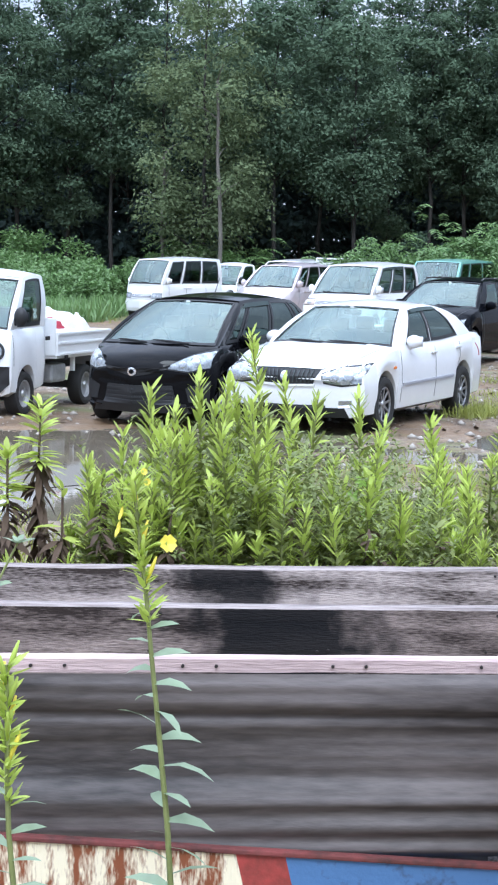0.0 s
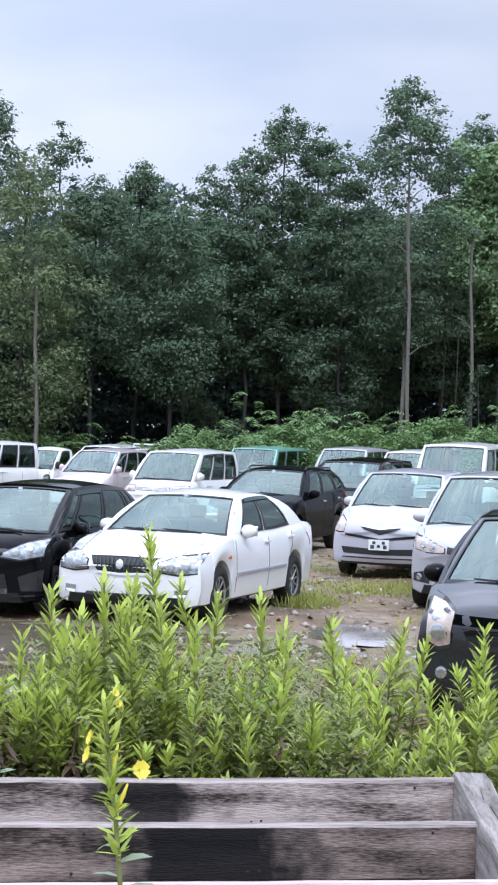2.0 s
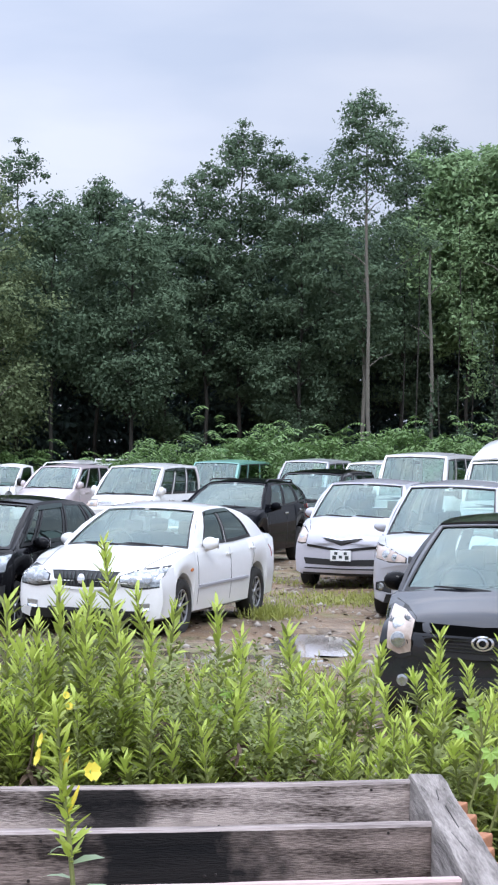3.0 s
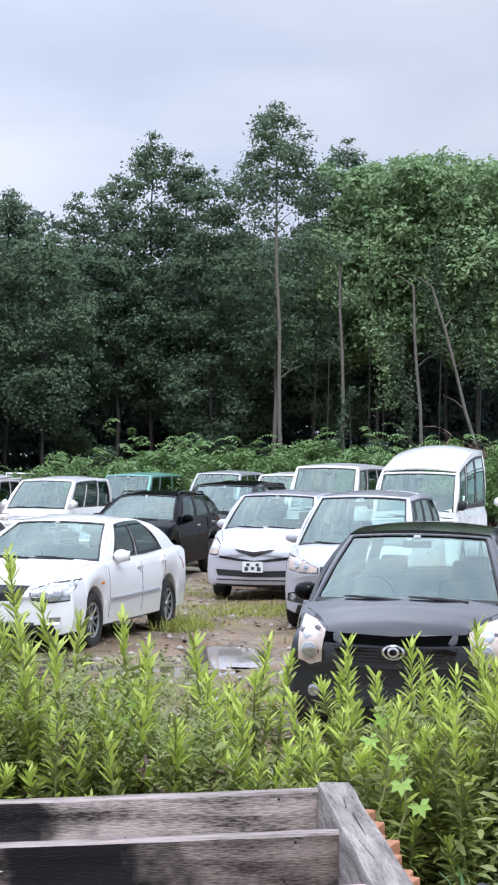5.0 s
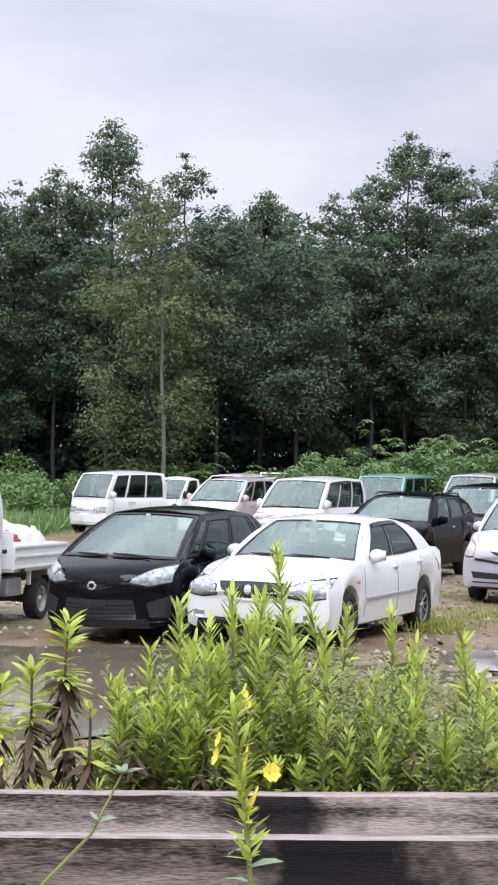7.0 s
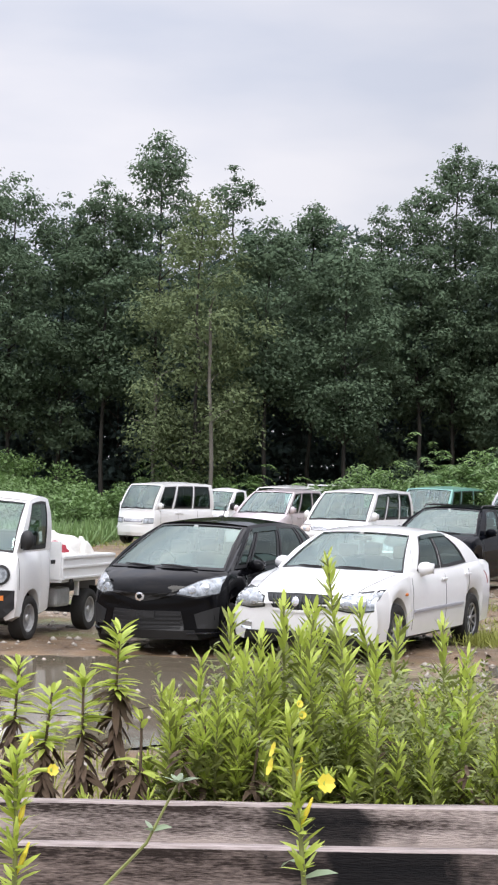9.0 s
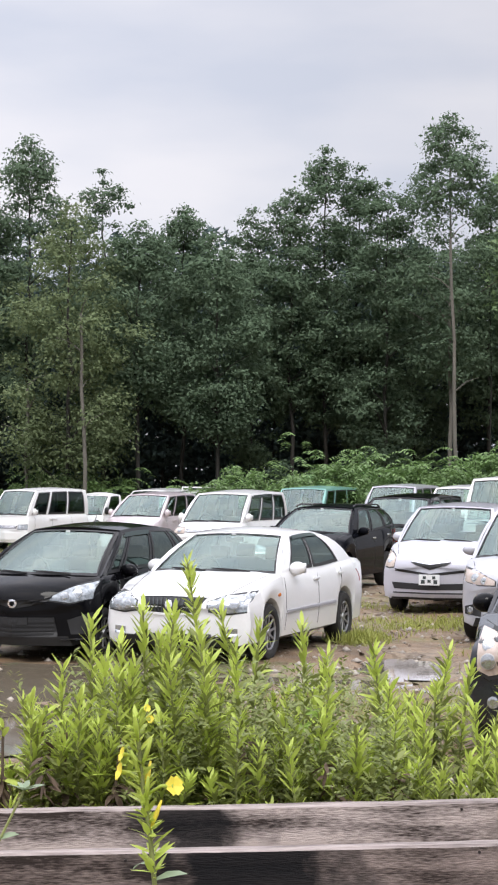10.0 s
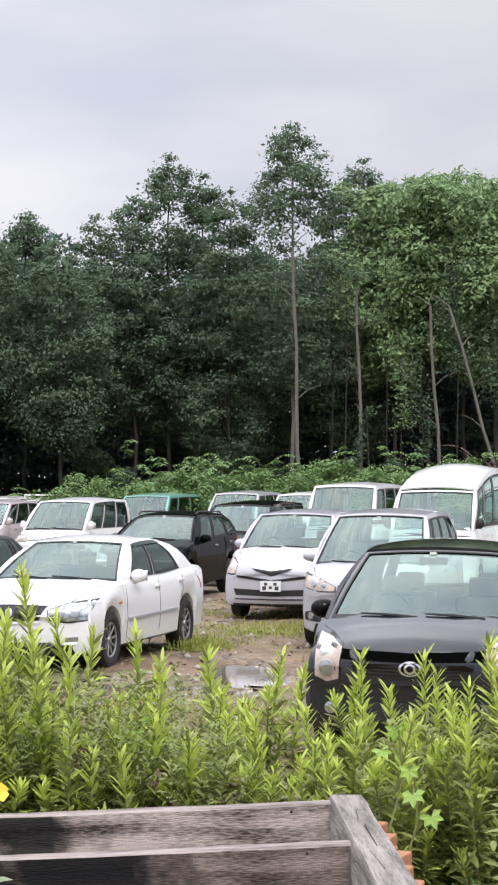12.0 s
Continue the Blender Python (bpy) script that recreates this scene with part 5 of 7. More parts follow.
rack_car, rack_shell, rack_c = boxy("rack_wagon", "white wagon with a roof rack", put(-14.3, 34.3), PAINT_WHITE, H=1.86, W=0.84, length=4.3, wb=2.5, fo=0.80, cowl=-0.30, rf=0.6, belt=1.15, nose=0.85, r=0.30, wr=0.64)
for s in (-0.55, 0.55):
    part("rack_rail", tubes_mesh("rack_rail", [([(s, 0.8, 1.86), (s, 0.8, 1.98), (s, 3.0, 1.98), (s, 3.0, 1.86)], [0.022] * 4)], PAINT_WHITE, 6), PAINT_WHITE, rack_car)
for y in (0.9, 1.45, 2.0, 2.5, 2.95):
    part("rack_bar", box(bmesh.new(), (0, y, 1.965), (1.12, 0.04, 0.03)), PAINT_WHITE, rack_car)
boxy("dark_minivan", "dark grey minivan behind a black wagon", put(-2.7, 17.6), PAINT_BLACK, H=1.80, W=0.86, length=4.6, wb=2.8, fo=0.88, cowl=-0.10, rf=0.75, belt=1.12, nose=0.86, r=0.32, wr=0.66)
boxy("white_minivan", "white minivan in the far row of cars", put(-4.1, 28.8), PAINT_WHITE, H=2.06, W=0.86, length=4.6, wb=2.7, fo=0.85, cowl=-0.20, rf=0.65, belt=1.15, nose=0.88, r=0.32, wr=0.68)
boxy("white_minivan", "white minivan at the back of the lot", put(-7.0, 32.3), PAINT_PEARL, H=2.10, W=0.86, length=4.6, wb=2.7, fo=0.85, cowl=-0.20, rf=0.65, belt=1.15, nose=0.88, r=0.32, wr=0.68)

# ---------------------------------------------------------------- wooden box in the foreground
A = Vector((math.cos(radians(29)), math.sin(radians(29)), 0))
B = Vector((0.306, -0.952, 0))
CORNER = Vector((6.555, -13.80, 0))
TOP_Z = 1.0


def plank(parent, name, start, along, length, z0, z1, thick, mat, wav=0.004, seed=0, label=""):
    """A weathered board standing on edge from start along a direction, its edge worn uneven."""
    rng = np.random.default_rng(seed)
    n = 40
    across = Vector((-along.y, along.x, 0))
    s = np.linspace(0, length, n)
    wob = 0.5 * wav * np.sin(s * 2.1 + seed) + wav * np.cumsum(rng.normal(0, 0.25, n)) * 0.25
    bulge = wav * 1.2 * np.sin(s * 1.3 + seed * 2)
    verts, faces = [], []
    rows = [(-thick / 2, z0), (-thick / 2, z1 - 0.006), (-thick / 2 + 0.006, z1), (thick / 2 - 0.006, z1), (thick / 2, z1 - 0.006), (thick / 2, z0)]
    for i in range(n):
        for t, z in rows:
            verts.append((s[i], t + bulge[i] * 0.5, z + (wob[i] if z > z0 else 0) + rng.normal(0, 0.0008)))
    for i in range(n - 1):
        for k in range(6):
            j = (k + 1) % 6
            faces.append((i * 6 + k, i * 6 + j, (i + 1) * 6 + j, (i + 1) * 6 + k))
    faces += [tuple(range(6))[::-1], tuple((n - 1) * 6 + k for k in range(6))]
    idx = []
    for f in faces:
        zs = min(verts[v][2] for v in f)
        idx.append(1 if len(f) == 4 and zs > z1 - 0.035 else 0)
    me = mesh_from(name, verts, faces, mat, idx, smooth=True, sharp=35)
    ob = part(name, me, None, parent, label)
    m = Matrix((along, across, Vector((0, 0, 1)))).transposed().to_4x4()
    ob.matrix_local = Matrix.Translation(start) @ m
    return ob


def nails(parent, spots, way):
    for p in spots:
        bm = bmesh.new()
        bmesh.ops.create_cone(bm, cap_ends=True, segments=8, radius1=0.0045, radius2=0.004, depth=0.008,
                              matrix=Matrix.Translation(p) @ way.to_track_quat("Z", "Y").to_matrix().to_4x4())
        part("nail", bm, NAIL, parent)


def wooden_box():
    bin_ = thing("wooden_bin", Matrix(), "weathered grey wooden bin on a painted steel frame", "wooden bin")
    long = 4.6
    back = A * -1
    for n, (d, z1) in enumerate(((0.0, TOP_Z), (0.635, TOP_Z))):
        mats = [WOOD_MOULD if n else WOOD, WOOD_TOP]
        start = CORNER + B * d + A * 0.018
        hi = plank(bin_, "back_board" if n == 0 else "divider_board", start, back, long, z1 - 0.145, z1, 0.055, mats, 0.004, 3 + n, "weathered grey board with black mould stains")
        lo = plank(bin_, "back_board" if n == 0 else "divider_board", start + B * 0.004, back, long, 0.35, z1 - 0.150, 0.024, mats, 0.003, 13 + n)
        for k in range(9):
            p = start + back * (0.14 + 0.47 * k + 0.05 * math.sin(k * 3.1)) + B * 0.030
            nails(bin_, [p + Vector((0, 0, z1 - 0.022 - 0.10 * (k % 2))), p + back * 0.03 + Vector((0, 0, z1 - 0.125))], B)
    start = CORNER + B * 1.30
    plank(bin_, "front_rail", start, back, long, TOP_Z - 0.034, TOP_Z + 0.002, 0.036, [WOOD_PINK, WOOD_PINK], 0.003, 31, "faded pink painted top rail")
    for k in range(12):
        p = start + back * (0.09 + 0.36 * (k // 2) + 0.08 * (k % 2)) + B * 0.022
        nails(bin_, [p + Vector((0, 0, TOP_Z - 0.018))], B)
    # bowed plywood front, in long uneven waves
    n, m = 90, 46
    verts, faces = [], []
    normal = Vector((0.485, -0.875, 0))
    for i in range(n):
        s = long * i / (n - 1)
        for k in range(m):
            v = k / (m - 1)
            z = TOP_Z - 0.036 - 0.475 * v
            fade = 0.5 + 0.5 * math.sin(s * 1.1 + 2.0)
            d = 0.012 * math.sin(10.5 * v + 0.35 * s) + 0.012 * fade * math.sin(30 * v * v + 0.25 * s + 1.0) + 0.018 * noise.noise(Vector((s * 0.4, v * 7, 3))) + 0.009 * noise.noise(Vector((s * 0.9, v * 26, 8)))
            d -= 0.020 * math.exp(-((v - 0.24 + 0.02 * s) / 0.02) ** 2)
            verts.append(start + back * s + normal * (0.010 + d) + Vector((0, 0, z)))
    for i in range(n - 1):
        for k in range(m - 1):
            faces.append((i * m + k, i * m + k + 1, (i + 1) * m + k + 1, (i + 1) * m + k))
    part("front_sheet", mesh_from("front_sheet", verts, faces, WOOD_SHEET, smooth=True), None, bin_, "dark grey plywood sheet swollen into waves")
    # end beam
    bm = bmesh.new()
    steps = 16
    out = Vector((0.952, 0.306, 0))
    rings = []
    for i in range(steps):
        d = -0.05 + 2.4 * i / (steps - 1)
        p = CORNER + B * d
        w = 0.112 + 0.002 * math.sin(i * 1.7)
        ring = []
        for a, z in ((0.0, 0.60), (0.0, TOP_Z - 0.008), (0.008, TOP_Z + 0.012), (w - 0.008, TOP_Z + 0.012), (w, TOP_Z - 0.01), (w, 0.60)):
            ring.append(bm.verts.new(p + out * (a + 0.0015 * math.sin(i * 2.3)) + Vector((0, 0, z + 0.002 * math.sin(i * 1.3)))))
        rings.append(ring)
    for r0, r1 in zip(rings, rings[1:]):
        for k in range(6):
            bm.faces.new((r0[k], r1[k], r1[(k + 1) % 6], r0[(k + 1) % 6]))
    bm.faces.new(rings[0])
    bm.faces.new(rings[-1][::-1])
    bmesh.ops.recalc_face_normals(bm, faces=bm.faces)
    part("end_beam", bm, WOOD_BEAM, bin_, "thick weathered end beam with drying cracks", smooth=True, sharp=30)
    for k, (d, o, ln) in enumerate(((0.30, 0.055, 0.16), (0.62, 0.06, 0.30), (0.95, 0.04, 0.22))):
        bm = bmesh.new()
        p = CORNER + B * d + out * o + Vector((0, 0, TOP_Z + 0.0125))
        box(bm, p, (0.0022, ln, 0.003), Matrix.Rotation(math.atan2(B.y, B.x) + math.pi / 2 + 0.06 * (k - 1), 4, "Z"))
        part("crack", bm, NAIL, bin_)
    # steel frame under the sheet
    base = start + normal * 0.02

    def sag(s):
        return 0.065 * (s - 0.15)
    for nm, s0, s1, mat in (("frame_panel", -0.1, 0.57, RUST_BLUE), ("frame_panel", 0.57, 0.69, RUST_RED), ("frame_panel", 0.69, long, RUST_WHITE)):
        bm = bmesh.new()
        pts = [(s0 + (0.07 if mat is not RUST_BLUE else 0), 0.49), (s1 + 0.07 - (0.07 if mat is RUST_WHITE else 0), 0.49), (s1, 0.20), (s0, 0.20)]
        front = [bm.verts.new(base + back * s + normal * 0.025 + Vector((0, 0, z + sag(s)))) for s, z in pts]
        rear = [bm.verts.new(base + back * s - normal * 0.02 + Vector((0, 0, z + sag(s)))) for s, z in pts]
        bm.faces.new(front)
        bm.faces.new(rear[::-1])
        for k in range(4):
            bm.faces.new((front[k], rear[k], rear[(k + 1) % 4], front[(k + 1) % 4]))
        bmesh.ops.recalc_face_normals(bm, faces=bm.faces)
        part(nm, bm, mat, bin_, {"worn_blue_paint": "chipped blue painted steel", "faded_red_paint": "faded red painted steel", "rusted_white_paint": "white painted steel streaked with rust"}[mat.name])
    p0, p1 = base + back * -0.1 + Vector((0, 0, 0.497 + sag(-0.1))), base + back * long + Vector((0, 0, 0.497 + sag(long)))
    bm = bmesh.new()
    box(bm, (p0 + p1) / 2 + normal * 0.02, ((p1 - p0).length, 0.028, 0.014), (p1 - p0).to_track_quat("X", "Z").to_matrix().to_4x4(), 0.004)
    part("frame_rail", bm, RAIL, bin_, "rusty red steel rail")
    bm = bmesh.new()
    for s in (0.1, 1.6, 3.1, 4.5):
        for d in (0.08, 1.25):
            p = CORNER + B * d + back * s
            box(bm, (p.x, p.y, 0.25), (0.09, 0.09, 0.52), Matrix.Rotation(radians(29), 4, "Z"))
            part("post", bm, WOOD, bin_)
            bm = bmesh.new()
    bm.free()
    return bin_


wooden_box()
for k in range(7):
    bm = bmesh.new()
    p = CORNER + B * (0.16 + 0.15 * k) + Vector((0.952, 0.306, 0)) * (0.128 + 0.012 * (k % 2)) + Vector((0, 0, 0.840 - 0.008 * (k % 3)))
    box(bm, (0, 0, 0), (0.042, 0.10, 0.24), bevel=0.006)
    ob = part("orange_tile", bm, TERRACOTTA)
    ob.matrix_world = Matrix.Translation(p) @ Matrix.Rotation(radians(-8 + 5 * (k % 3)), 4, "Z")
    tagged(ob, "orange clay tile leaning along the bin's end beam", "clay tile", "clay tiles")
# what the tiles stand on
bm = bmesh.new()
p = CORNER + B * 0.65 + Vector((0.952, 0.306, 0)) * 0.16
box(bm, (p.x, p.y, 0.38), (0.24, 1.3, 0.76), Matrix.Rotation(math.atan2(B.y, B.x) + math.pi / 2, 4, "Z"), 0.02)
tagged(part("timber_block", bm, WOOD), "rough grey timber block carrying clay tiles", "timber")
p = CORNER + B * 1.28 + Vector((0.952, 0.306, 0)) * 0.30
v, f = tube([(p.x, p.y, -0.05), (p.x, p.y, 0.93), (p.x + 0.02, p.y, 0.97)], [0.075, 0.075, 0.062], 20)
tagged(part("black_pipe", mesh_from("black_pipe", v, f, PLASTIC, smooth=True, sharp=40)), "black plastic pipe standing beside the bin", "pipe")

# ---------------------------------------------------------------- weeds


def stalk(h, lean, rng):
    n = 7
    pts = [Vector((lean[0] * (k / (n - 1)) ** 1.6 + rng.normal(0, 0.006), lean[1] * (k / (n - 1)) ** 1.6 + rng.normal(0, 0.006), h * k / (n - 1))) for k in range(n)]
    return pts


def on_line(pts, f):
    s = f * (len(pts) - 1)
    i = min(int(s), len(pts) - 2)
    return np.array(pts[i].lerp(pts[i + 1], s - i))


def goldenrod_meshes(h, seed, dead=0.0):
    """Stem, lower foliage and fresh crown of one tall weed."""
    rng = np.random.default_rng(seed)
    pts = stalk(h, rng.normal(0, 0.06, 2), rng)
    lines = [(pts, list(np.linspace(0.009, 0.0035, len(pts))))]
    tops = [(pts, 0.42, 1.0)]
    for k in range(rng.integers(1, 4)):
        f0 = rng.uniform(0.45, 0.7)
        b = Vector(on_line(pts, f0))
        w = rng.uniform(0, 6.28)
        ln = h * rng.uniform(0.16, 0.26)
        br = [b + Vector((math.cos(w) * 0.35 * ln * t ** 0.7, math.sin(w) * 0.35 * ln * t ** 0.7, ln * t)) for t in (0, 0.35, 0.7, 1.0)]
        lines.append((br, [0.005, 0.004, 0.003, 0.002]))
        tops.append((br, 0.0, 1.0))
    stem = tubes_mesh("stem", lines, STEM if dead < 0.6 else STEM_BROWN, 5)
    low, crown, rot = [], [], []
    for n, (p, f0, f1) in enumerate(tops):
        count = int((f1 - f0) * (265 if n == 0 else 95))
        for k in range(count):
            f = f0 + (f1 - f0) * (k + rng.uniform(0, 0.8)) / count
            w = k * 2.4 + rng.normal(0, 0.3)
            t = (f - f0) / max(1e-6, f1 - f0)
            up = 0.05 + 1.7 * t ** 1.7 + rng.normal(0, 0.25)
            ln = (0.116 * (1 - 0.38 * t ** 2) if n == 0 else 0.084 * (1 - 0.3 * t ** 2)) * rng.uniform(0.6, 1.25) * (0.56 + 0.29 * h)
            row = (on_line(p, f), (math.cos(w), math.sin(w), up), ln, ln * rng.uniform(0.15, 0.21), 0.45 * (1 - 0.7 * t) + rng.normal(0, 0.06))
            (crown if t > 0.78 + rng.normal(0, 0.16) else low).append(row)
    for k in range(int(70 * (0.6 + dead))):
        f = rng.uniform(0.05, 0.45)
        w = rng.uniform(0, 6.28)
        ln = rng.uniform(0.06, 0.11)
        row = (on_line(pts, f), (math.cos(w), math.sin(w), rng.uniform(-0.5, 0.3)), ln, ln * 0.17, 0.5)
        (rot if rng.random() < 0.25 + dead else low).append(row)

    def blades(name, rows, mat):
        if not rows:
            return None
        a = list(zip(*rows))
        return blades_mesh(name, a[0], a[1], np.array(a[2]), np.array(a[3]), mat, np.array(a[4]), rng)
    return pts[-1], (stem, blades("lower_leaves", low, LEAF_LOW_SHADED), blades("crown_leaves", crown, LEAF_TIP), blades("withered_leaves", rot, LEAF_DEAD))


WEED_KINDS = [(h, *goldenrod_meshes(h, 40 + n, 0.0 if n % 4 else 0.25)) for n, h in enumerate((1.70, 1.52, 1.40, 1.36, 1.25, 1.18, 1.05, 0.95, 0.80, 0.65))]


def weed(x, y, h, turn, label="leafy green goldenrod stem with yellow-green crown"):
    hh, tip, meshes = min(WEED_KINDS, key=lambda k: abs(k[0] - h))
    m = pose(0, 0, -0.01, 5 * math.sin(7 * x + 3 * y), 5 * math.cos(5 * x - 4 * y), turn) @ Matrix.Scale((h - 0.02) / hh, 4)
    # x, y is where the tip stands; the foot follows from the lean
    lean = m @ tip
    ob = thing("goldenrod", Matrix.Translation((x - lean.x, y - lean.y, 0)) @ m, label, "weed", "tall weeds along the lot")
    for me in meshes:
        if me:
            part(me.name.split(".")[0], me, None, ob)
    return ob


TALL = [(5.27, -13.18, 1.71), (5.23, -13.24, 1.52), (5.4, -13.87, 1.57), (5.4, -14.04, 1.48), (5.21, -13.86, 1.53), (5.33, -14.19, 1.32), (5.18, -14.22, 1.31), (5.13, -13.9, 1.38), (5.41, -14.09, 1.38),
        (5.45, -13.85, 1.48), (5.6, -13.31, 1.50), (5.63, -13.63, 1.43), (5.73, -13.24, 1.49), (5.94, -13.58, 1.37), (5.85, -13.74, 1.31), (6.08, -13.73, 1.21), (5.66, -13.84, 1.33), (5.9, -12.94, 1.40)]
TALL += [(6.09, -13.39, 1.30), (6.12, -13.15, 1.24), (5.51, -13.87, 1.56), (5.6, -13.88, 1.51), (6.1, -12.61, 1.38), (6.22, -13.43, 1.23), (6.37, -13.35, 1.25), (6.48, -13.51, 1.17), (6.07, -13.18, 1.16), (6.06, -13.63, 1.17),
         (6.44, -12.77, 1.38), (6.57, -12.92, 1.28), (6.67, -12.76, 1.39), (6.7, -13.18, 1.2), (6.78, -12.82, 1.26), (6.53, -13.27, 1.2), (6.81, -13.23, 1.15), (6.4, -13.55, 1.12), (6.33, -13.59, 1.1)]
TALL += [(6.89, -12.65, 1.44), (6.87, -12.99, 1.31), (6.83, -13.11, 1.22), (7.0, -12.92, 1.34), (7.03, -12.69, 1.38)]


def weeds():
    rng = np.random.default_rng(11)
    for n, (x, y, h) in enumerate(TALL):
        weed(x, y, h, rng.uniform(0, 360))
        # lesser stems of the same clump
        for part_h in (0.93, 0.86, 0.78)[:3 if x < 5.7 else 2]:
            weed(x + rng.normal(0, 0.07), y + rng.normal(0, 0.07), h * part_h * rng.uniform(0.96, 1.02), rng.uniform(0, 360))
    U = np.array([0.88, 0.47])
    D = np.array([-0.30, 0.95])
    start = np.array([4.55, -13.95])
    for n in range(100):
        u, d = rng.uniform(0.05, 2.75), -0.66 + 1.9 * rng.uniform(0, 1) ** 1.5
        p = start + U * u + D * d
        h = 1.30 - 0.11 * (d + 0.8) - rng.uniform(0, 0.40)
        if 1.60 < u < 2.08:
            # a thin place in the growth, through which the wet ground shows
            if n % 3:
                continue
            h = rng.uniform(0.70, 0.92)
        if u < 0.70:
            if n % 2:
                continue
            h = rng.uniform(0.60, 1.0)
        weed(p[0], p[1], h, rng.uniform(0, 360))
    # right of the bin
    for n in range(26):
        p = np.array([7.0, -13.4]) + np.array([0.95, 0.2]) * rng.uniform(0.0, 1.2) + np.array([0.25, -0.95]) * rng.uniform(-0.8, 1.2)
        weed(p[0], p[1], rng.uniform(0.7, 1.12), rng.uniform(0, 360))


weeds()


def undergrowth():
    """The dense low growth between the tall stems."""
    rng = np.random.default_rng(21)
    for name, mat, stems, each, u0, u1, hmax, ln, hang, label in (("mugwort", LEAF_GREY, 260, 150, 0.62, 1.74, 1.46, 0.036, 0.15, "grey-green mugwort thicket with fine leaves"),
                                                                  ("undergrowth", LEAF_LOW_SHADED, 210, 95, 0.45, 2.9, 1.26, 0.064, 0.3, "dense low weeds between tall stems"),
                                                                  ("withered_weeds", LEAF_DEAD, 130, 80, 0.30, 1.75, 1.24, 0.055, -0.9, "withered brown weed leaves")):
        u, d = rng.uniform(u0, u1, stems), -0.58 + 1.5 * rng.uniform(0, 1, stems) ** 1.6
        h = hmax * (1 - 0.09 * (d + 0.7)) * rng.uniform(0.72, 1.0, stems)
        # lower in the thin place and towards the withered end
        h *= 1 - 0.36 * np.exp(-((u - 1.88) / 0.20) ** 2) - 0.25 * np.clip((0.60 - u) / 0.3, 0, 1)
        lean = rng.normal(0, 0.09, (stems, 2))
        pick = rng.integers(0, stems, stems * each)
        f = rng.uniform(0.25, 1, len(pick)) ** 0.75
        a = rng.uniform(0, 2 * np.pi, len(pick))
        out = rng.uniform(0, 0.07, len(pick)) * (1.15 - f)
        base = np.stack([4.55 + 0.88 * u[pick] - 0.30 * d[pick] + lean[pick, 0] * f ** 2 + out * np.cos(a),
                         -13.95 + 0.47 * u[pick] + 0.95 * d[pick] + lean[pick, 1] * f ** 2 + out * np.sin(a), h[pick] * f], 1)
        way = np.stack([np.cos(a), np.sin(a), hang + 0.9 * f ** 3 + rng.normal(0, 0.3, len(pick))], 1)
        size = ln * rng.uniform(0.55, 1.4, len(base)) * (1.2 - 0.45 * f)
        ob = new(name, blades_mesh(name, base, way, size, size * 0.30, mat, 0.35, rng))
        tagged(ob, label, "weeds", kind="stuff")
    # thicket right of the bin
    count = 6000
    u, d = rng.uniform(0, 1.4, count), rng.uniform(-1.4, 1.8, count)
    base = np.stack([6.98 + 0.95 * u - 0.3 * d + 0.02, -13.6 + 0.25 * u + 0.95 * d, 1.02 * rng.uniform(0.2, 1, count)], 1)
    way = rng.normal(size=(count, 3))
    way[:, 2] = np.abs(way[:, 2]) * 0.7 + 0.1
    size = 0.07 * rng.uniform(0.7, 1.3, count)
    ob = new("undergrowth", blades_mesh("undergrowth", base, way, size, size * 0.28, LEAF_LOW_SHADED, 0.3, rng))
    tagged(ob, "dense low weeds beside the wooden bin", "weeds", kind="stuff")


undergrowth()


def dead_stalk(x, y, h, turn):
    """A withered weed: brown hanging leaves below, a green tuft on top."""
    rng = np.random.default_rng(int(abs(x * 977 + y * 131)))
    ob = thing("withered_weed", pose(x, y, 0, 0, 0, turn), "withered weed with brown hanging leaves and green tip", "weed", "withered weeds")
    pts = stalk(h, rng.normal(0, 0.03, 2), rng)
    part("stem", tubes_mesh("stem", [(pts, list(np.linspace(0.011, 0.004, len(pts))))], STEM_BROWN, 6), None, ob)
    base, way = [], []
    for k in range(240):
        f = rng.uniform(0.30, 0.88)
        w = rng.uniform(0, 6.28)
        base.append(on_line(pts, f))
        way.append((math.cos(w) * 0.8, math.sin(w) * 0.8, rng.uniform(-1.1, 0.2)))
    ln = rng.uniform(0.04, 0.09, 240)
    part("hanging_leaves", blades_mesh("hanging_leaves", base, way, ln, ln * 0.32, LEAF_DEAD, 0.5, rng), None, ob)
    base, way = [], []
    for k in range(70):
        f = rng.uniform(0.86, 1.0)
        w = k * 2.4
        base.append(on_line(pts, f))
        way.append((math.cos(w), math.sin(w), 0.0 + (f - 0.86) * 8))
    if h < 1.22:
        base, way = base[:12], way[:12]
    ln = rng.uniform(0.06, 0.11, len(base))
    part("tip_leaves", blades_mesh("tip_leaves", base, way, ln, ln * 0.18, LEAF_TIP, 0.25, rng), None, ob)


for x, y, h, turn in ((4.92, -14.3, 1.31, 0), (4.98, -14.22, 1.46, 77), (5.13, -14.25, 1.2, 154), (5.18, -14.16, 1.23, 231), (5.31, -14.15, 1.18, 308), (4.79, -14.32, 1.26, 25), (4.63, -14.29, 1.33, 102), (5.38, -14.16, 1.17, 179)):
    dead_stalk(x, y, h, turn)


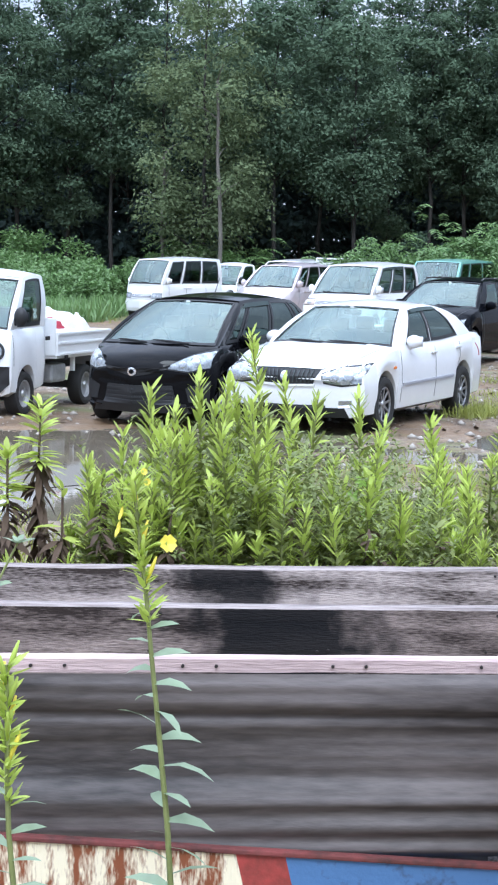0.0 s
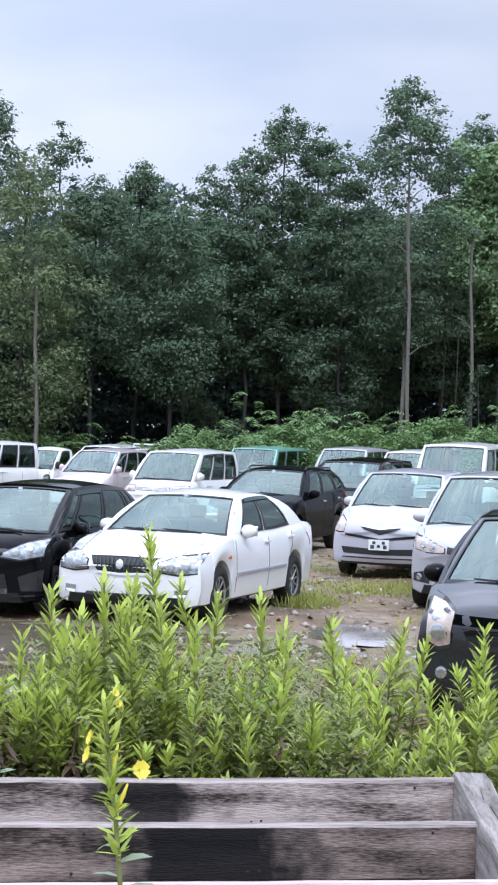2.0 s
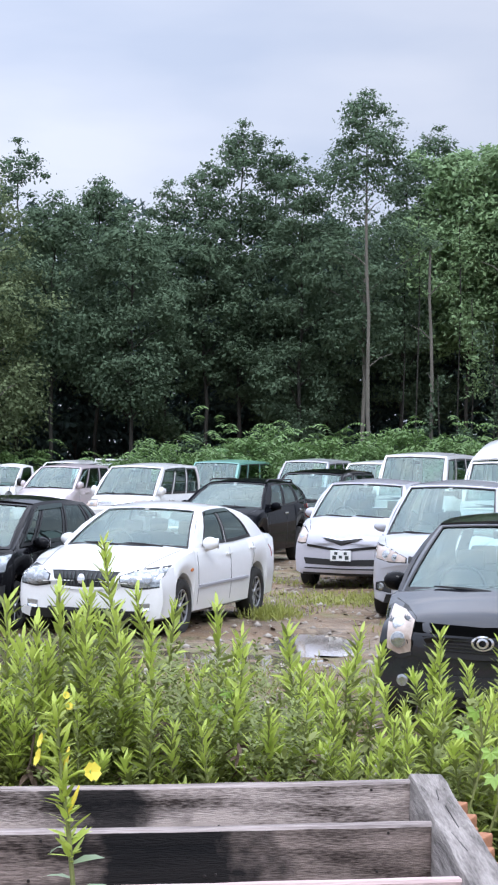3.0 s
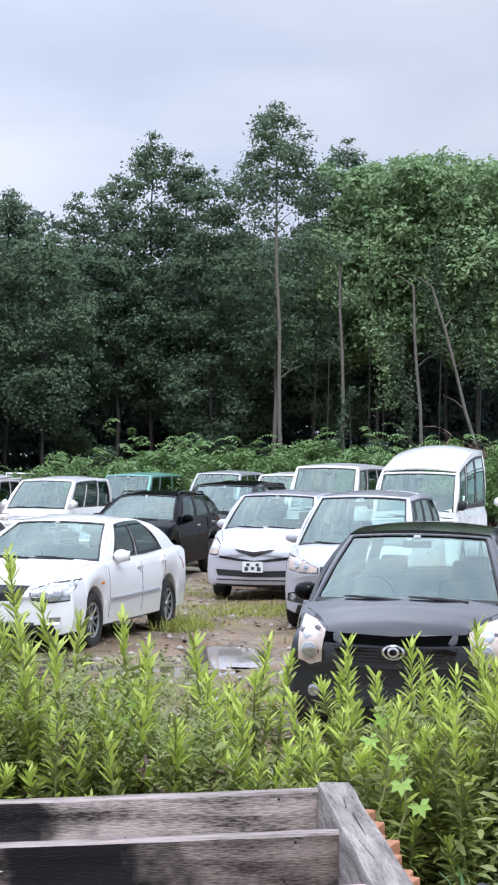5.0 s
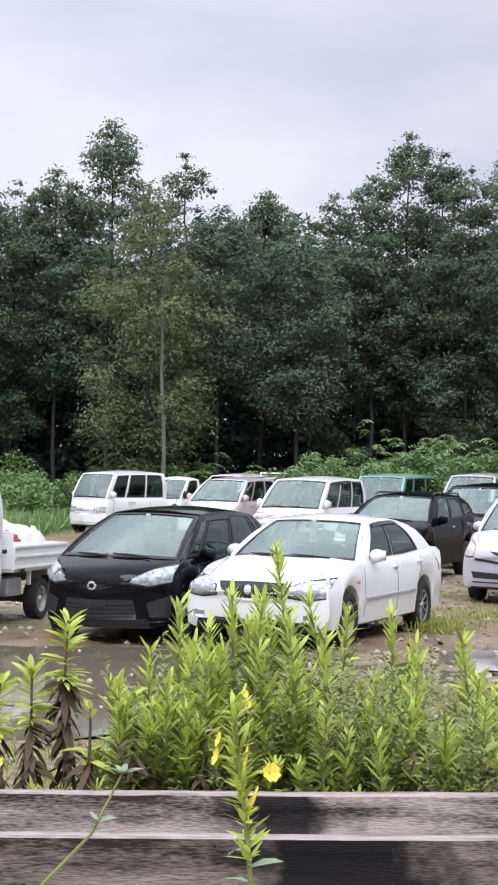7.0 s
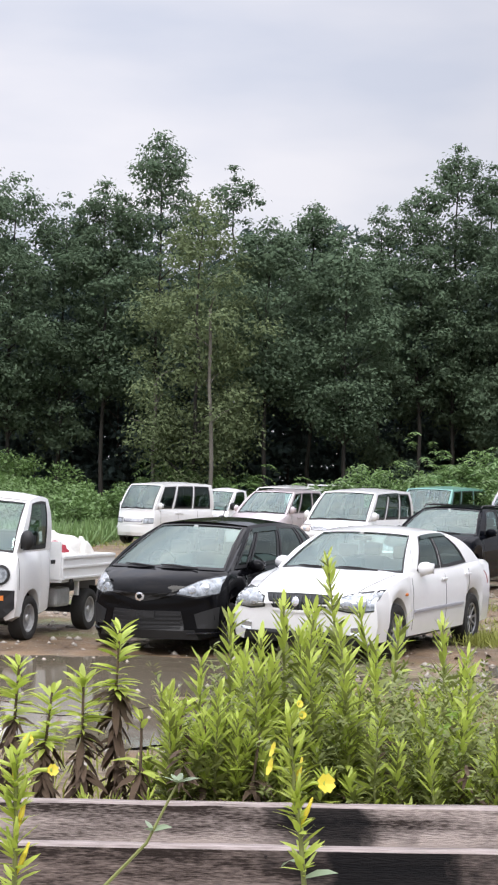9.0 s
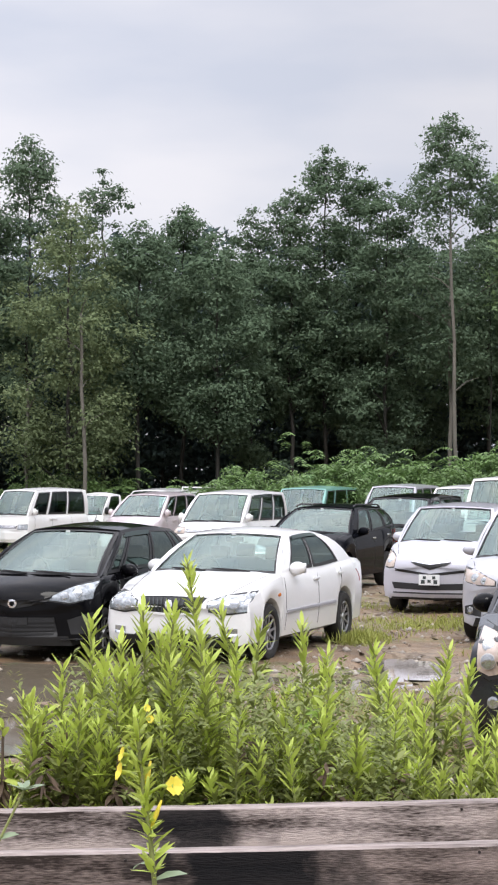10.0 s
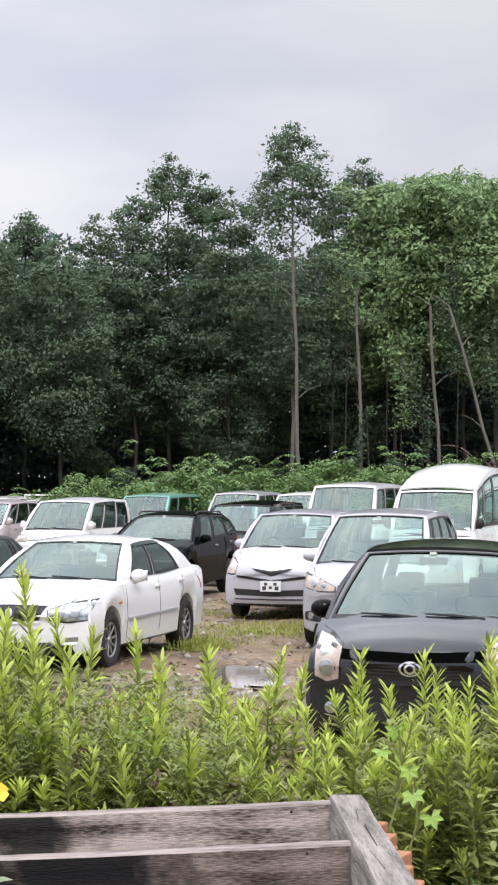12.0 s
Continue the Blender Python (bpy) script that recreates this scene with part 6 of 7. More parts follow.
def primrose(x, y, h, lean, seed, blooms, label):
    """Evening primrose: pale lance leaves up the stem, buds and yellow flowers on top."""
    rng = np.random.default_rng(seed)
    ob = thing("evening_primrose", pose(x, y, 0), label, "flower", "evening primroses before the bin")
    n = 14
    pts = [Vector((lean[0] * (k / (n - 1)) ** 1.3 + rng.normal(0, 0.003), lean[1] * (k / (n - 1)) ** 1.3, h * k / (n - 1))) for k in range(n)]
    part("stem", tubes_mesh("stem", [(pts, list(np.linspace(0.0085, 0.004, n)))], STEM, 7), None, ob)
    rows = []
    for k in range(42):
        f = 0.06 + 0.78 * k / 42
        w = math.pi * (k % 2) + rng.normal(0, 0.5)
        ln = rng.uniform(0.09, 0.13) * (1.0 if f < 0.7 else 0.7)
        rows.append((on_line(pts, f), (math.cos(w), math.sin(w), rng.uniform(0.15, 0.6)), ln, ln * 0.27, rng.uniform(0.2, 0.6)))
    a = list(zip(*rows))
    part("leaves", blades_mesh("leaves", a[0], a[1], np.array(a[2]), np.array(a[3]), LEAF_PRIM, np.array(a[4]), rng), None, ob, "pale green lance leaves")
    rows = []
    for k in range(120):
        f = rng.uniform(0.80, 1.0)
        w = k * 2.4
        ln = rng.uniform(0.026, 0.060)
        rows.append((on_line(pts, f), (math.cos(w), math.sin(w), rng.uniform(0.2, 1.3)), ln, ln * 0.22, 0.1))
    a = list(zip(*rows))
    part("top_foliage", blades_mesh("top_foliage", a[0], a[1], np.array(a[2]), np.array(a[3]), LEAF_TIP, np.array(a[4]), rng), None, ob)
    for k in range(9):
        w, f = k * 2.4 + 0.5, 0.86 + 0.14 * k / 9
        b = Vector(on_line(pts, f))
        e = b + Vector((math.cos(w) * 0.022, math.sin(w) * 0.022, 0.06))
        v, fc = tube([b, b.lerp(e, 0.6), e], [0.002, 0.005, 0.002], 6)
        part("bud", mesh_from("bud", v, fc, PETAL if k % 3 == 0 else LEAF_TIP, smooth=True), None, ob)
    for f, w, out, size in blooms:
        size *= 0.72
        b = Vector(on_line(pts, f))
        c = b + Vector((math.cos(w) * out, math.sin(w) * out, 0.02))
        v, fc = tube([b, b.lerp(c, 0.6) + Vector((0, 0, 0.008)), c], [0.003, 0.003, 0.005], 6)
        fl = part("flower", mesh_from("flower", v, fc, LEAF_TIP, smooth=True), None, ob, "yellow four-petalled flower")
        axis = Vector((math.cos(w) * 0.9, -0.75, 0.35)).normalized()
        u = axis.orthogonal().normalized()
        for k in range(4):
            r = Matrix.Rotation(k * math.pi / 2, 3, axis) @ u
            t = axis.cross(r)
            pv = [c, c + r * size * 0.50 - t * size * 0.62 + axis * size * 0.35, c + r * size * 0.95 - t * size * 0.52 + axis * size * 0.4, c + r * size * 0.92 + axis * size * 0.42, c + r * size * 0.95 + t * size * 0.52 + axis * size * 0.4, c + r * size * 0.50 + t * size * 0.62 + axis * size * 0.35]
            part("petal", mesh_from("petal", pv, [(0, 1, 2, 3), (0, 3, 4, 5)], PETAL, smooth=True), None, fl)
    return ob


primrose(6.52, -16.08, 1.50, (-0.155, 0.0), 1, ((0.905, 0.2, 0.055, 0.025), (0.92, 3.3, 0.04, 0.024), (0.94, 2.9, 0.04, 0.02), (0.985, 0.8, 0.025, 0.011), (1.0, 0.2, 0.02, 0.010)), "tall evening primrose with yellow flowers before the bin")
primrose(6.10, -16.56, 1.46, (-0.02, 0.0), 2, ((0.90, 3.0, 0.06, 0.02), (0.95, 3.6, 0.05, 0.016), (0.97, 0.4, 0.06, 0.014), (1.0, 1.4, 0.03, 0.014)), "evening primrose with yellow buds and open flower")
primrose(6.47, -16.68, 1.25, (-0.03, 0.02), 3, ((0.95, 3.2, 0.03, 0.02),), "short evening primrose in bud before the bin")


def seed_stalk():
    ob = thing("thin_stalk", pose(5.98, -16.78, 0), "thin leaning weed stalk with small pointed leaves", "weed")
    pts = [Vector(v) for v in ((0, 0, 0), (0.06, 0.08, 0.7), (0.18, 0.20, 1.16), (0.30, 0.31, 1.32), (0.34, 0.34, 1.42))]
    part("stem", tubes_mesh("stem", [(pts, [0.006, 0.005, 0.004, 0.003, 0.002])], STEM, 6), None, ob)
    rng = np.random.default_rng(8)
    base, way = [], []
    for f, n in ((0.55, 5), (0.80, 4), (1.0, 7)):
        for k in range(n):
            w = k * 2.4
            base.append(on_line(pts, f))
            way.append((math.cos(w), math.sin(w), 0.5))
    part("leaves", blades_mesh("leaves", base, way, rng.uniform(0.03, 0.06, len(base)), 0.011, LEAF_PRIM, 0.2, rng), None, ob)


seed_stalk()


def lobed_vine(spots, seed):
    """A slender climber with five-lobed leaves, winding up among the weeds."""
    rng = np.random.default_rng(seed)
    top = max(spots, key=lambda p: p[2])
    ob = thing("climbing_vine", pose(top[0], top[1], 0), "slender climbing vine with bright five-lobed leaves", "vine", "climbing vines in the weeds")
    base = Vector((top[0], top[1], 0))
    n = 9
    pts = [Vector((0.025 * math.sin(k * 1.9), 0.025 * math.cos(k * 1.9) + 0.03, top[2] * k / (n - 1))) for k in range(n)]
    part("stem", tubes_mesh("stem", [(pts, [0.0035] * n)], STEM, 5), None, ob)
    for p in spots:
        c = Vector(p) - base
        root = Vector(on_line(pts, min(1.0, c.z / top[2])))
        part("leaf_stalk", tubes_mesh("leaf_stalk", [([root, root.lerp(c, 0.5) + Vector((0, 0, 0.01)), c], [0.002, 0.0016, 0.0014])], STEM, 4), None, ob)
        size = rng.uniform(0.028, 0.040)
        up = Vector((rng.normal(0, 0.3), -0.8, 0.55 + rng.normal(0, 0.2))).normalized()
        u = Vector((0, 0, -1)) - up * up.dot(Vector((0, 0, -1)))
        u = (u.normalized() + Vector((rng.normal(0, 0.3), 0, 0))).normalized()
        v = up.cross(u)
        ring = [c]
        for k in range(11):
            w = (k - 5) / 5 * 2.45
            r = size * ((0.95, 0.60)[k % 2 == 0]) * (1.15 if k == 5 else 1.0)
            ring.append(c + u * math.cos(w) * r + v * math.sin(w) * r - up * 0.006 * (k % 2))
        part("leaf", mesh_from("leaf", ring, [(0, k, k + 1) for k in range(1, 11)], LEAF_BRIGHT), None, ob)


lobed_vine(((6.90, -14.27, 1.11), (6.88, -14.22, 1.17), (6.94, -14.20, 1.04)), 4)
lobed_vine(((5.854, -13.594, 1.158), (5.925, -13.631, 1.107), (5.89, -13.60, 1.21)), 5)
lobed_vine(((6.77, -13.86, 1.233), (6.73, -13.85, 1.17)), 6)

# ---------------------------------------------------------------- wood and scrub behind the lot
EYE_LINE = Vector((7.68, -19.11, 0))
AHEAD, RIGHT = Vector((-0.3837, 0.9235, 0)), Vector((0.9235, 0.3837, 0))


def spot(angle, far):
    """A place by its bearing across the wood's edge (tangent) and its depth from the road."""
    return EYE_LINE + AHEAD * far + RIGHT * (angle * far)


def crown_points(rng, count, h, base, spread, lumps, pointed):
    """Leaf centres and facings of a crown: clumps of foliage on the limbs, domed above and thin below, with gaps between."""
    draped = pointed < 0.2
    steps, full = [0, 0.12, 0.35, 0.55, 0.72, 0.86, 0.95, 1.0], [0.45, 0.80, 1.0, 0.95, 0.80, 0.62, 0.44, 0.20]
    if draped:
        steps, full = [0, 0.35, 0.7, 0.9, 1.0], [0.70, 0.92, 1.08, 1.05, 0.80]
    # clump centres: more of them where the crown is wide
    many = 400
    t = rng.uniform(0, 1, many)
    t = np.sort(t[rng.random(many) < 0.55 + 0.45 * np.interp(t, steps, full)][:lumps])
    t[-5:] = 0.88, 0.91, 0.94, 0.97, 1.0
    k = len(t)
    w = np.arange(k) * 2.4 + rng.normal(0, 0.5, k)
    size = spread * rng.uniform(0.20, 0.42, k) * np.interp(t, [0, 0.7, 1], [1.0, 0.95, 0.66])
    env = spread * np.interp(t, steps, full) * rng.uniform(0.80, 1.18, k)
    r = np.maximum(env - 0.7 * size, 0) * rng.uniform(0.15, 1, k) ** 0.45
    c = np.stack([r * np.cos(w), r * np.sin(w), base + (h - base) * t - 0.5 * size * t], 1)
    pick = rng.choice(k, count, p=size ** 2 / (size ** 2).sum())
    way = unit(rng.normal(size=(count, 3)))
    way[:, 2] = np.where((way[:, 2] < 0) & (rng.random(count) < 0.6), -way[:, 2], way[:, 2])
    far = rng.uniform(0, 1, count) ** 0.38
    # sprays reach out of the clump here and there
    a = rng.uniform(0, 6.28, k)[pick]
    far *= 0.86 + 0.22 * np.sin(5 * np.arctan2(way[:, 1], way[:, 0]) + a) * np.sin(6 * way[:, 2] + 2 * a) + 0.20 * rng.normal(size=count)
    p = c[pick] + way * (far * size[pick])[:, None] * np.array([1.0, 1.0, 0.66 if not draped else 0.8])
    p[:, 2] = np.maximum(p[:, 2], 0.3)
    facing = way * 0.75 + np.array([0, 0, 0.55]) + rng.normal(size=(count, 3)) * 0.50
    return c, p, facing


def tree(name, at, h, base, spread, seed, leaf, bark, label, count=7000, lumps=80, leafsize=0.20, pointed=0.5, trunk=0.13, group="trees at the edge of the wood", lean=(0, 0)):
    rng = np.random.default_rng(seed)
    ob = thing(name, Matrix.Translation((at.x, at.y, float(rise(0, np.float64(at.y))))), label, "tree", group)
    n = 10
    pts = [Vector((lean[0] * k / n + rng.normal(0, 0.05) * (k > 0), lean[1] * k / n + rng.normal(0, 0.05) * (k > 0), -0.1 + h * 0.93 * k / (n - 1))) for k in range(n)]
    centers, leaf_at, facing = crown_points(rng, count, h, base, spread, lumps, pointed)
    top = np.array([on_line(pts, min(1.0, z / (h * 0.93))) for z in leaf_at[:, 2]])
    leaf_at[:, :2] += top[:, :2]
    lines = [(pts, list(np.linspace(trunk, trunk * 0.22, n)))]
    for k in range(0, len(centers), max(1, len(centers) // 16)):
        c = Vector(centers[k])
        f = max(0.12, min(0.97, (c.z - 0.5 * (abs(c.x) + abs(c.y))) / (h * 0.93)))
        s = Vector(on_line(pts, f))
        e = c + Vector((on_line(pts, min(1, c.z / (h * 0.93)))[0], on_line(pts, min(1, c.z / (h * 0.93)))[1], 0))
        r = trunk * (1 - f) * 0.5 + 0.012
        lines.append(([s, s.lerp(e, 0.5) + Vector((0, 0, 0.12)), e], [r, r * 0.6, r * 0.25]))
    part("trunk", tubes_mesh("trunk", lines, bark, 7), None, ob)
    part("crown", leaves_mesh("crown", leaf_at, leafsize * rng.uniform(0.6, 1.3, count), leaf, rng, facing=facing), None, ob)
    return ob


def bearing(px):
    return (px - 441) / 3138


def top_height(py, far):
    return 1.93 + (870 - py) / 3138 * far


# front and middle trees: bearing, skyline, depth, half-width of crown, crown's foot, kind
def wood():
    oak, elm = (LEAF_OAK, BARK), (LEAF_ELM, BARK)
    rows = [(-330, 360, 70, 2.2, 3, 0), (-235, 330, 69, 2.2, 3, 0), (-150, 330, 68, 2.0, 2.5, 0), (-95, 338, 70, 1.9, 3, 0), (-5, 368, 71, 1.6, 3, 0), (70, 345, 70, 1.7, 3, 0),
            (165, 258, 70, 1.9, 4, 0), (238, 372, 65, 2.3, 2.6, 1), (298, 312, 72, 1.7, 4, 0), (360, 405, 67, 1.9, 3.5, 0), (440, 378, 72, 1.6, 5, 0)]
    rows += [(500, 425, 67, 1.8, 3, 0), (562, 380, 71, 1.6, 3, 0), (630, 345, 70, 1.6, 3.5, 0), (692, 268, 71, 1.8, 4, 0), (752, 300, 72, 1.7, 3, 0), (800, 330, 69, 1.7, 2.5, 0),
             (916, 204, 67, 1.95, 6.0, 0), (985, 330, 72, 1.6, 4, 0), (1040, 264, 73, 1.8, 4, 0), (850, 420, 73, 1.8, 2, 0)]
    rows += [(1100, 300, 71, 1.9, 5.5, 2), (1165, 285, 70, 2.0, 6.5, 2), (1230, 285, 71, 2.0, 6, 2), (1290, 300, 69, 2.1, 5, 2), (1360, 290, 71, 2.2, 4, 0), (1450, 310, 70, 2.3, 3, 0)]
    for n, (px, py, far, half, foot, kind) in enumerate(rows):
        leaf, bark = (oak, elm, (LEAF_VINE, BARK))[kind]
        label = ("tall dark green oak in a dense wood", "lighter green slender tree before the wood", "tree smothered in broad-leaved climbing vine")[kind]
        name = ("oak_tree", "slender_tree", "vine_covered_tree")[kind]
        h = top_height(py, far) + 0.25
        foot = {0: 2.9 + 0.8 * (n * 7 % 4), 1: 1.7, 2: 6.8 + 0.5 * (n % 3)}[kind] if px != 916 else 6.2
        if px == 916:
            bark = BARK_PALE
        tree(name, spot(bearing(px), far), h, foot, half * 1.42, 100 + n, leaf, bark, label, count=9000 if not -160 < px < 1300 else 20000 if kind != 2 else 25000, lumps=100 if kind != 2 else 130, leafsize=0.140 if kind != 2 else 0.20, pointed=0.6 if kind != 2 else 0.1, trunk=0.10)
    # second rank, lower, filling the gaps
    rng = np.random.default_rng(77)
    for n in range(24):
        px = -420 + 84 * n + rng.uniform(-20, 20)
        far = rng.uniform(75, 79)
        py = rng.uniform(385, 450)
        tree("oak_tree", spot(bearing(px), far), top_height(py, far), 0.6, 3.4, 300 + n, LEAF_FAR_SHADED, BARK, "oak deep in the wood, leaves coloured for shade", count=5000, lumps=60, leafsize=0.31, pointed=0.4, trunk=0.07, group="trees deep in the wood")
    # the mass further in, its shade put into the leaf colour
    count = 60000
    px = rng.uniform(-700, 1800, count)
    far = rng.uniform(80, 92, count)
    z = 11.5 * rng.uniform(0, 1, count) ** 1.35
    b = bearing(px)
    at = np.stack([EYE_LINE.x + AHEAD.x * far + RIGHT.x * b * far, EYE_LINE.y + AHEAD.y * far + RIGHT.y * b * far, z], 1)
    ob = new("far_wood", leaves_mesh("far_wood", at, rng.uniform(0.4, 0.8, count), LEAF_FAR_SHADED, rng))
    tagged(ob, "dense foliage deep inside the wood, coloured for shade", "woods", kind="stuff")
    # curtains of vine hanging from the smothered crowns
    for n, (px, py0, py1, far, half) in enumerate(((1085, 430, 560, 67, 0.5), (1110, 560, 740, 66.5, 0.45), (1150, 600, 790, 66, 0.4), (1010, 415, 560, 66.5, 0.9), (985, 470, 660, 68, 0.9), (1215, 430, 640, 67, 0.6), (1050, 700, 800, 65, 0.25), (1290, 470, 700, 67, 0.7))):
        q = spot(bearing(px), far)
        z1, z0 = top_height(py0, far), top_height(py1, far)
        cnt = int(130 * (z1 - z0) * half / 0.5)
        at = np.stack([rng.normal(0, half * 0.55, cnt), rng.normal(0, half * 0.55, cnt), rng.uniform(z0, z1, cnt)], 1)
        at[:, 0] += 0.25 * np.sin(at[:, 2] * 1.3 + n)
        ob = thing("vine_curtain", Matrix.Translation((q.x, q.y, 0)), "hanging curtain of broad vine leaves", "vine", "vine curtains")
        part("cord", tubes_mesh("cord", [([Vector((0, 0, 0.05)), Vector((0.1, 0, z0)), Vector((0, 0, z1))], [0.03, 0.025, 0.02])], BARK, 5), None, ob)
        part("foliage", leaves_mesh("foliage", at, 0.17 * rng.uniform(0.6, 1.3, cnt), LEAF_VINE if n in (0, 1, 3) else LEAF_OAK, rng), None, ob)
    # bare slim trunks at the edge
    for n, (px, p0, p1, far, lean) in enumerate(((931, 420, 790, 63.4, -0.3), (1046, 480, 760, 65.5, -0.3), (1195, 520, 800, 65.5, -0.6), (272, 560, 800, 63, -0.3), (165, 690, 820, 65, 0.0), (1330, 520, 800, 65, -2.6))):
        q = spot(bearing(px), far)
        h = top_height(p0, far)
        t = thing("bare_trunk", Matrix.Translation((q.x, q.y, 0)), "slim pale bare trunk at the wood's edge", "tree trunk", "bare trunks")
        pts = [Vector((lean * RIGHT.x * k / 6, lean * RIGHT.y * k / 6, 0.08 + h * k / 6)) + Vector((0.04 * math.sin(k * 2 + n), 0, 0)) for k in range(7)]
        part("trunk", tubes_mesh("trunk", [(pts, list(np.linspace(0.085, 0.05, 7)))], BARK_PALE, 8), None, t)
        for k in range(4):
            s = pts[3 + k % 4]
            w = n * 2 + k * 1.9
            e = s + Vector((math.cos(w) * 0.9, math.sin(w) * 0.9, 0.5))
            part("branch", tubes_mesh("branch", [([s, s.lerp(e, 0.5) + Vector((0, 0, 0.1)), e], [0.03, 0.018, 0.008])], BARK_PALE, 5), None, t)


wood()


def shrub(at, h, half, seed, label, leaf=None, count=4000, fronds=0, size=0.125):
    rng = np.random.default_rng(seed)
    ob = thing("shrub", Matrix.Translation((at.x, at.y, float(rise(0, np.float64(at.y))))), label, "shrub", "scrub before the wood")
    lumps = 26
    w, r = rng.uniform(0, 6.28, lumps), half * np.sqrt(rng.uniform(0, 1, lumps))
    c = np.stack([r * np.cos(w), r * np.sin(w), h * (0.25 + 0.6 * rng.uniform(0, 1, lumps)) * (1 - 0.45 * (r / half) ** 2)], 1)
    pick = rng.integers(0, lumps, count)
    p = c[pick] + unit(rng.normal(size=(count, 3))) * (rng.uniform(0, 1, count) ** 0.4)[:, None] * np.array([0.55, 0.55, 0.42]) * half * 0.55
    p[:, 2] = np.abs(p[:, 2])
    lines = [([Vector((0, 0, 0)), Vector(c[k]) * 0.6, Vector(c[k])], [0.03, 0.02, 0.008]) for k in range(0, lumps, 3)]
    part("stem", tubes_mesh("stem", lines, BARK, 5), None, ob)
    part("foliage", leaves_mesh("foliage", p, size * rng.uniform(0.6, 1.4, count), leaf or LEAF_SHRUB, rng, 0.8), None, ob)
    if fronds:
        base, way = [], []
        for k in range(fronds):
            a = rng.uniform(0, 6.28)
            root = Vector((rng.normal(0, half * 0.35), rng.normal(0, half * 0.35), h * rng.uniform(0.65, 0.95)))
            d = Vector((math.cos(a), math.sin(a), 0.45))
            side = Vector((-math.sin(a), math.cos(a), 0))
            for j in range(9):
                q = root + d * (0.10 * j) - Vector((0, 0, 0.009 * j * j))
                for s in (1, -1):
                    base.append(q)
                    way.append(side * s + d * 0.5 - Vector((0, 0, 0.35)))
        ln = rng.uniform(0.16, 0.26, len(base))
        part("fronds", blades_mesh("fronds", base, way, ln, ln * 0.26, LEAF_SHRUB, 0.3, rng), None, ob, "feathered compound leaves")


def scrub():
    rng = np.random.default_rng(5)
    # bank of climbing vine, highest in the east
    for n in range(33):
        px = 470 + 31 * n + rng.uniform(-10, 10)
        far = rng.uniform(58, 62)
        py = np.interp(px, [470, 560, 700, 880, 1100, 1400], [846, 818, 796, 782, 776, 768]) + rng.uniform(-8, 8)
        shrub(spot(bearing(px), far), top_height(py, far), 1.45, 500 + n, "bright green vine-covered bank before the wood", fronds=8 if n % 3 == 1 else 2)
    for px, py, far, half in ((640, 760, 64.5, 1.2), (1010, 765, 64.5, 1.1), (1080, 755, 65, 1.2), (1150, 790, 64, 1.2), (680, 790, 64, 1.1)):
        shrub(spot(bearing(px), far), top_height(py, far), half, int(px), "dark sapling clump before the wood", LEAF_OAK, 2600, 4)
    # west side
    for n, (px, py, far, half, fronds) in enumerate(((235, 812, 65, 1.3, 16), (190, 825, 65, 1.1, 8), (330, 828, 65, 1.1, 12), (290, 835, 64, 1.0, 0), (400, 850, 64.5, 1.0, 6), (-30, 795, 66, 1.7, 0), (-90, 800, 67, 1.6, 0), (60, 852, 63, 1.4, 0), (0, 862, 62, 1.4, 0),
                                                    (-70, 860, 62, 1.5, 0), (-150, 850, 63, 1.6, 0), (110, 868, 62.5, 1.2, 0), (-230, 845, 64, 1.7, 0), (-310, 840, 65, 1.8, 0), (150, 850, 66, 1.4, 0), (30, 880, 59, 1.3, 0), (-50, 885, 58, 1.3, 0), (-130, 880, 58, 1.4, 0))):
        shrub(spot(bearing(px), far), top_height(py, far), half, 700 + n, "green scrub at the edge of the lot", fronds=fronds)
    # tall grass slope on the west side
    count = 15000
    px, far = rng.uniform(-420, 250, count), rng.uniform(47, 63, count)
    keep = far > np.interp(px, [-420, 60, 120, 250], [45, 50, 58, 62])
    b = bearing(px)
    at = np.stack([EYE_LINE.x + AHEAD.x * far + RIGHT.x * b * far, EYE_LINE.y + AHEAD.y * far + RIGHT.y * b * far, 0.08 + 0 * far], 1)[keep]
    way = np.stack([rng.normal(0, 0.35, len(at)), rng.normal(0, 0.35, len(at)), np.ones(len(at))], 1)
    ln = rng.uniform(0.35, 0.95, len(at))
    ob = new("meadow_grass", blades_mesh("meadow_grass", at, way, ln, 0.06, LEAF_SHRUB, 0.15, rng))
    tagged(ob, "tall green grass at the edge of the lot", "grass", kind="stuff")
    # heap of dead brush
    q = spot(bearing(1275), 63)
    base = rng.normal(size=(1500, 3)) * np.array([0.9, 0.7, 0.5]) + np.array([q.x, q.y, 2.2])
    base[:, 2] = np.abs(base[:, 2])
    ob = new("brush_heap", blades_mesh("brush_heap", base, rng.normal(size=(1500, 3)), rng.uniform(0.3, 0.8, 1500), 0.05, BRUSH, 0.2, rng))
    tagged(ob, "heap of dry brown cut branches", "brush heap", kind="stuff")


scrub()


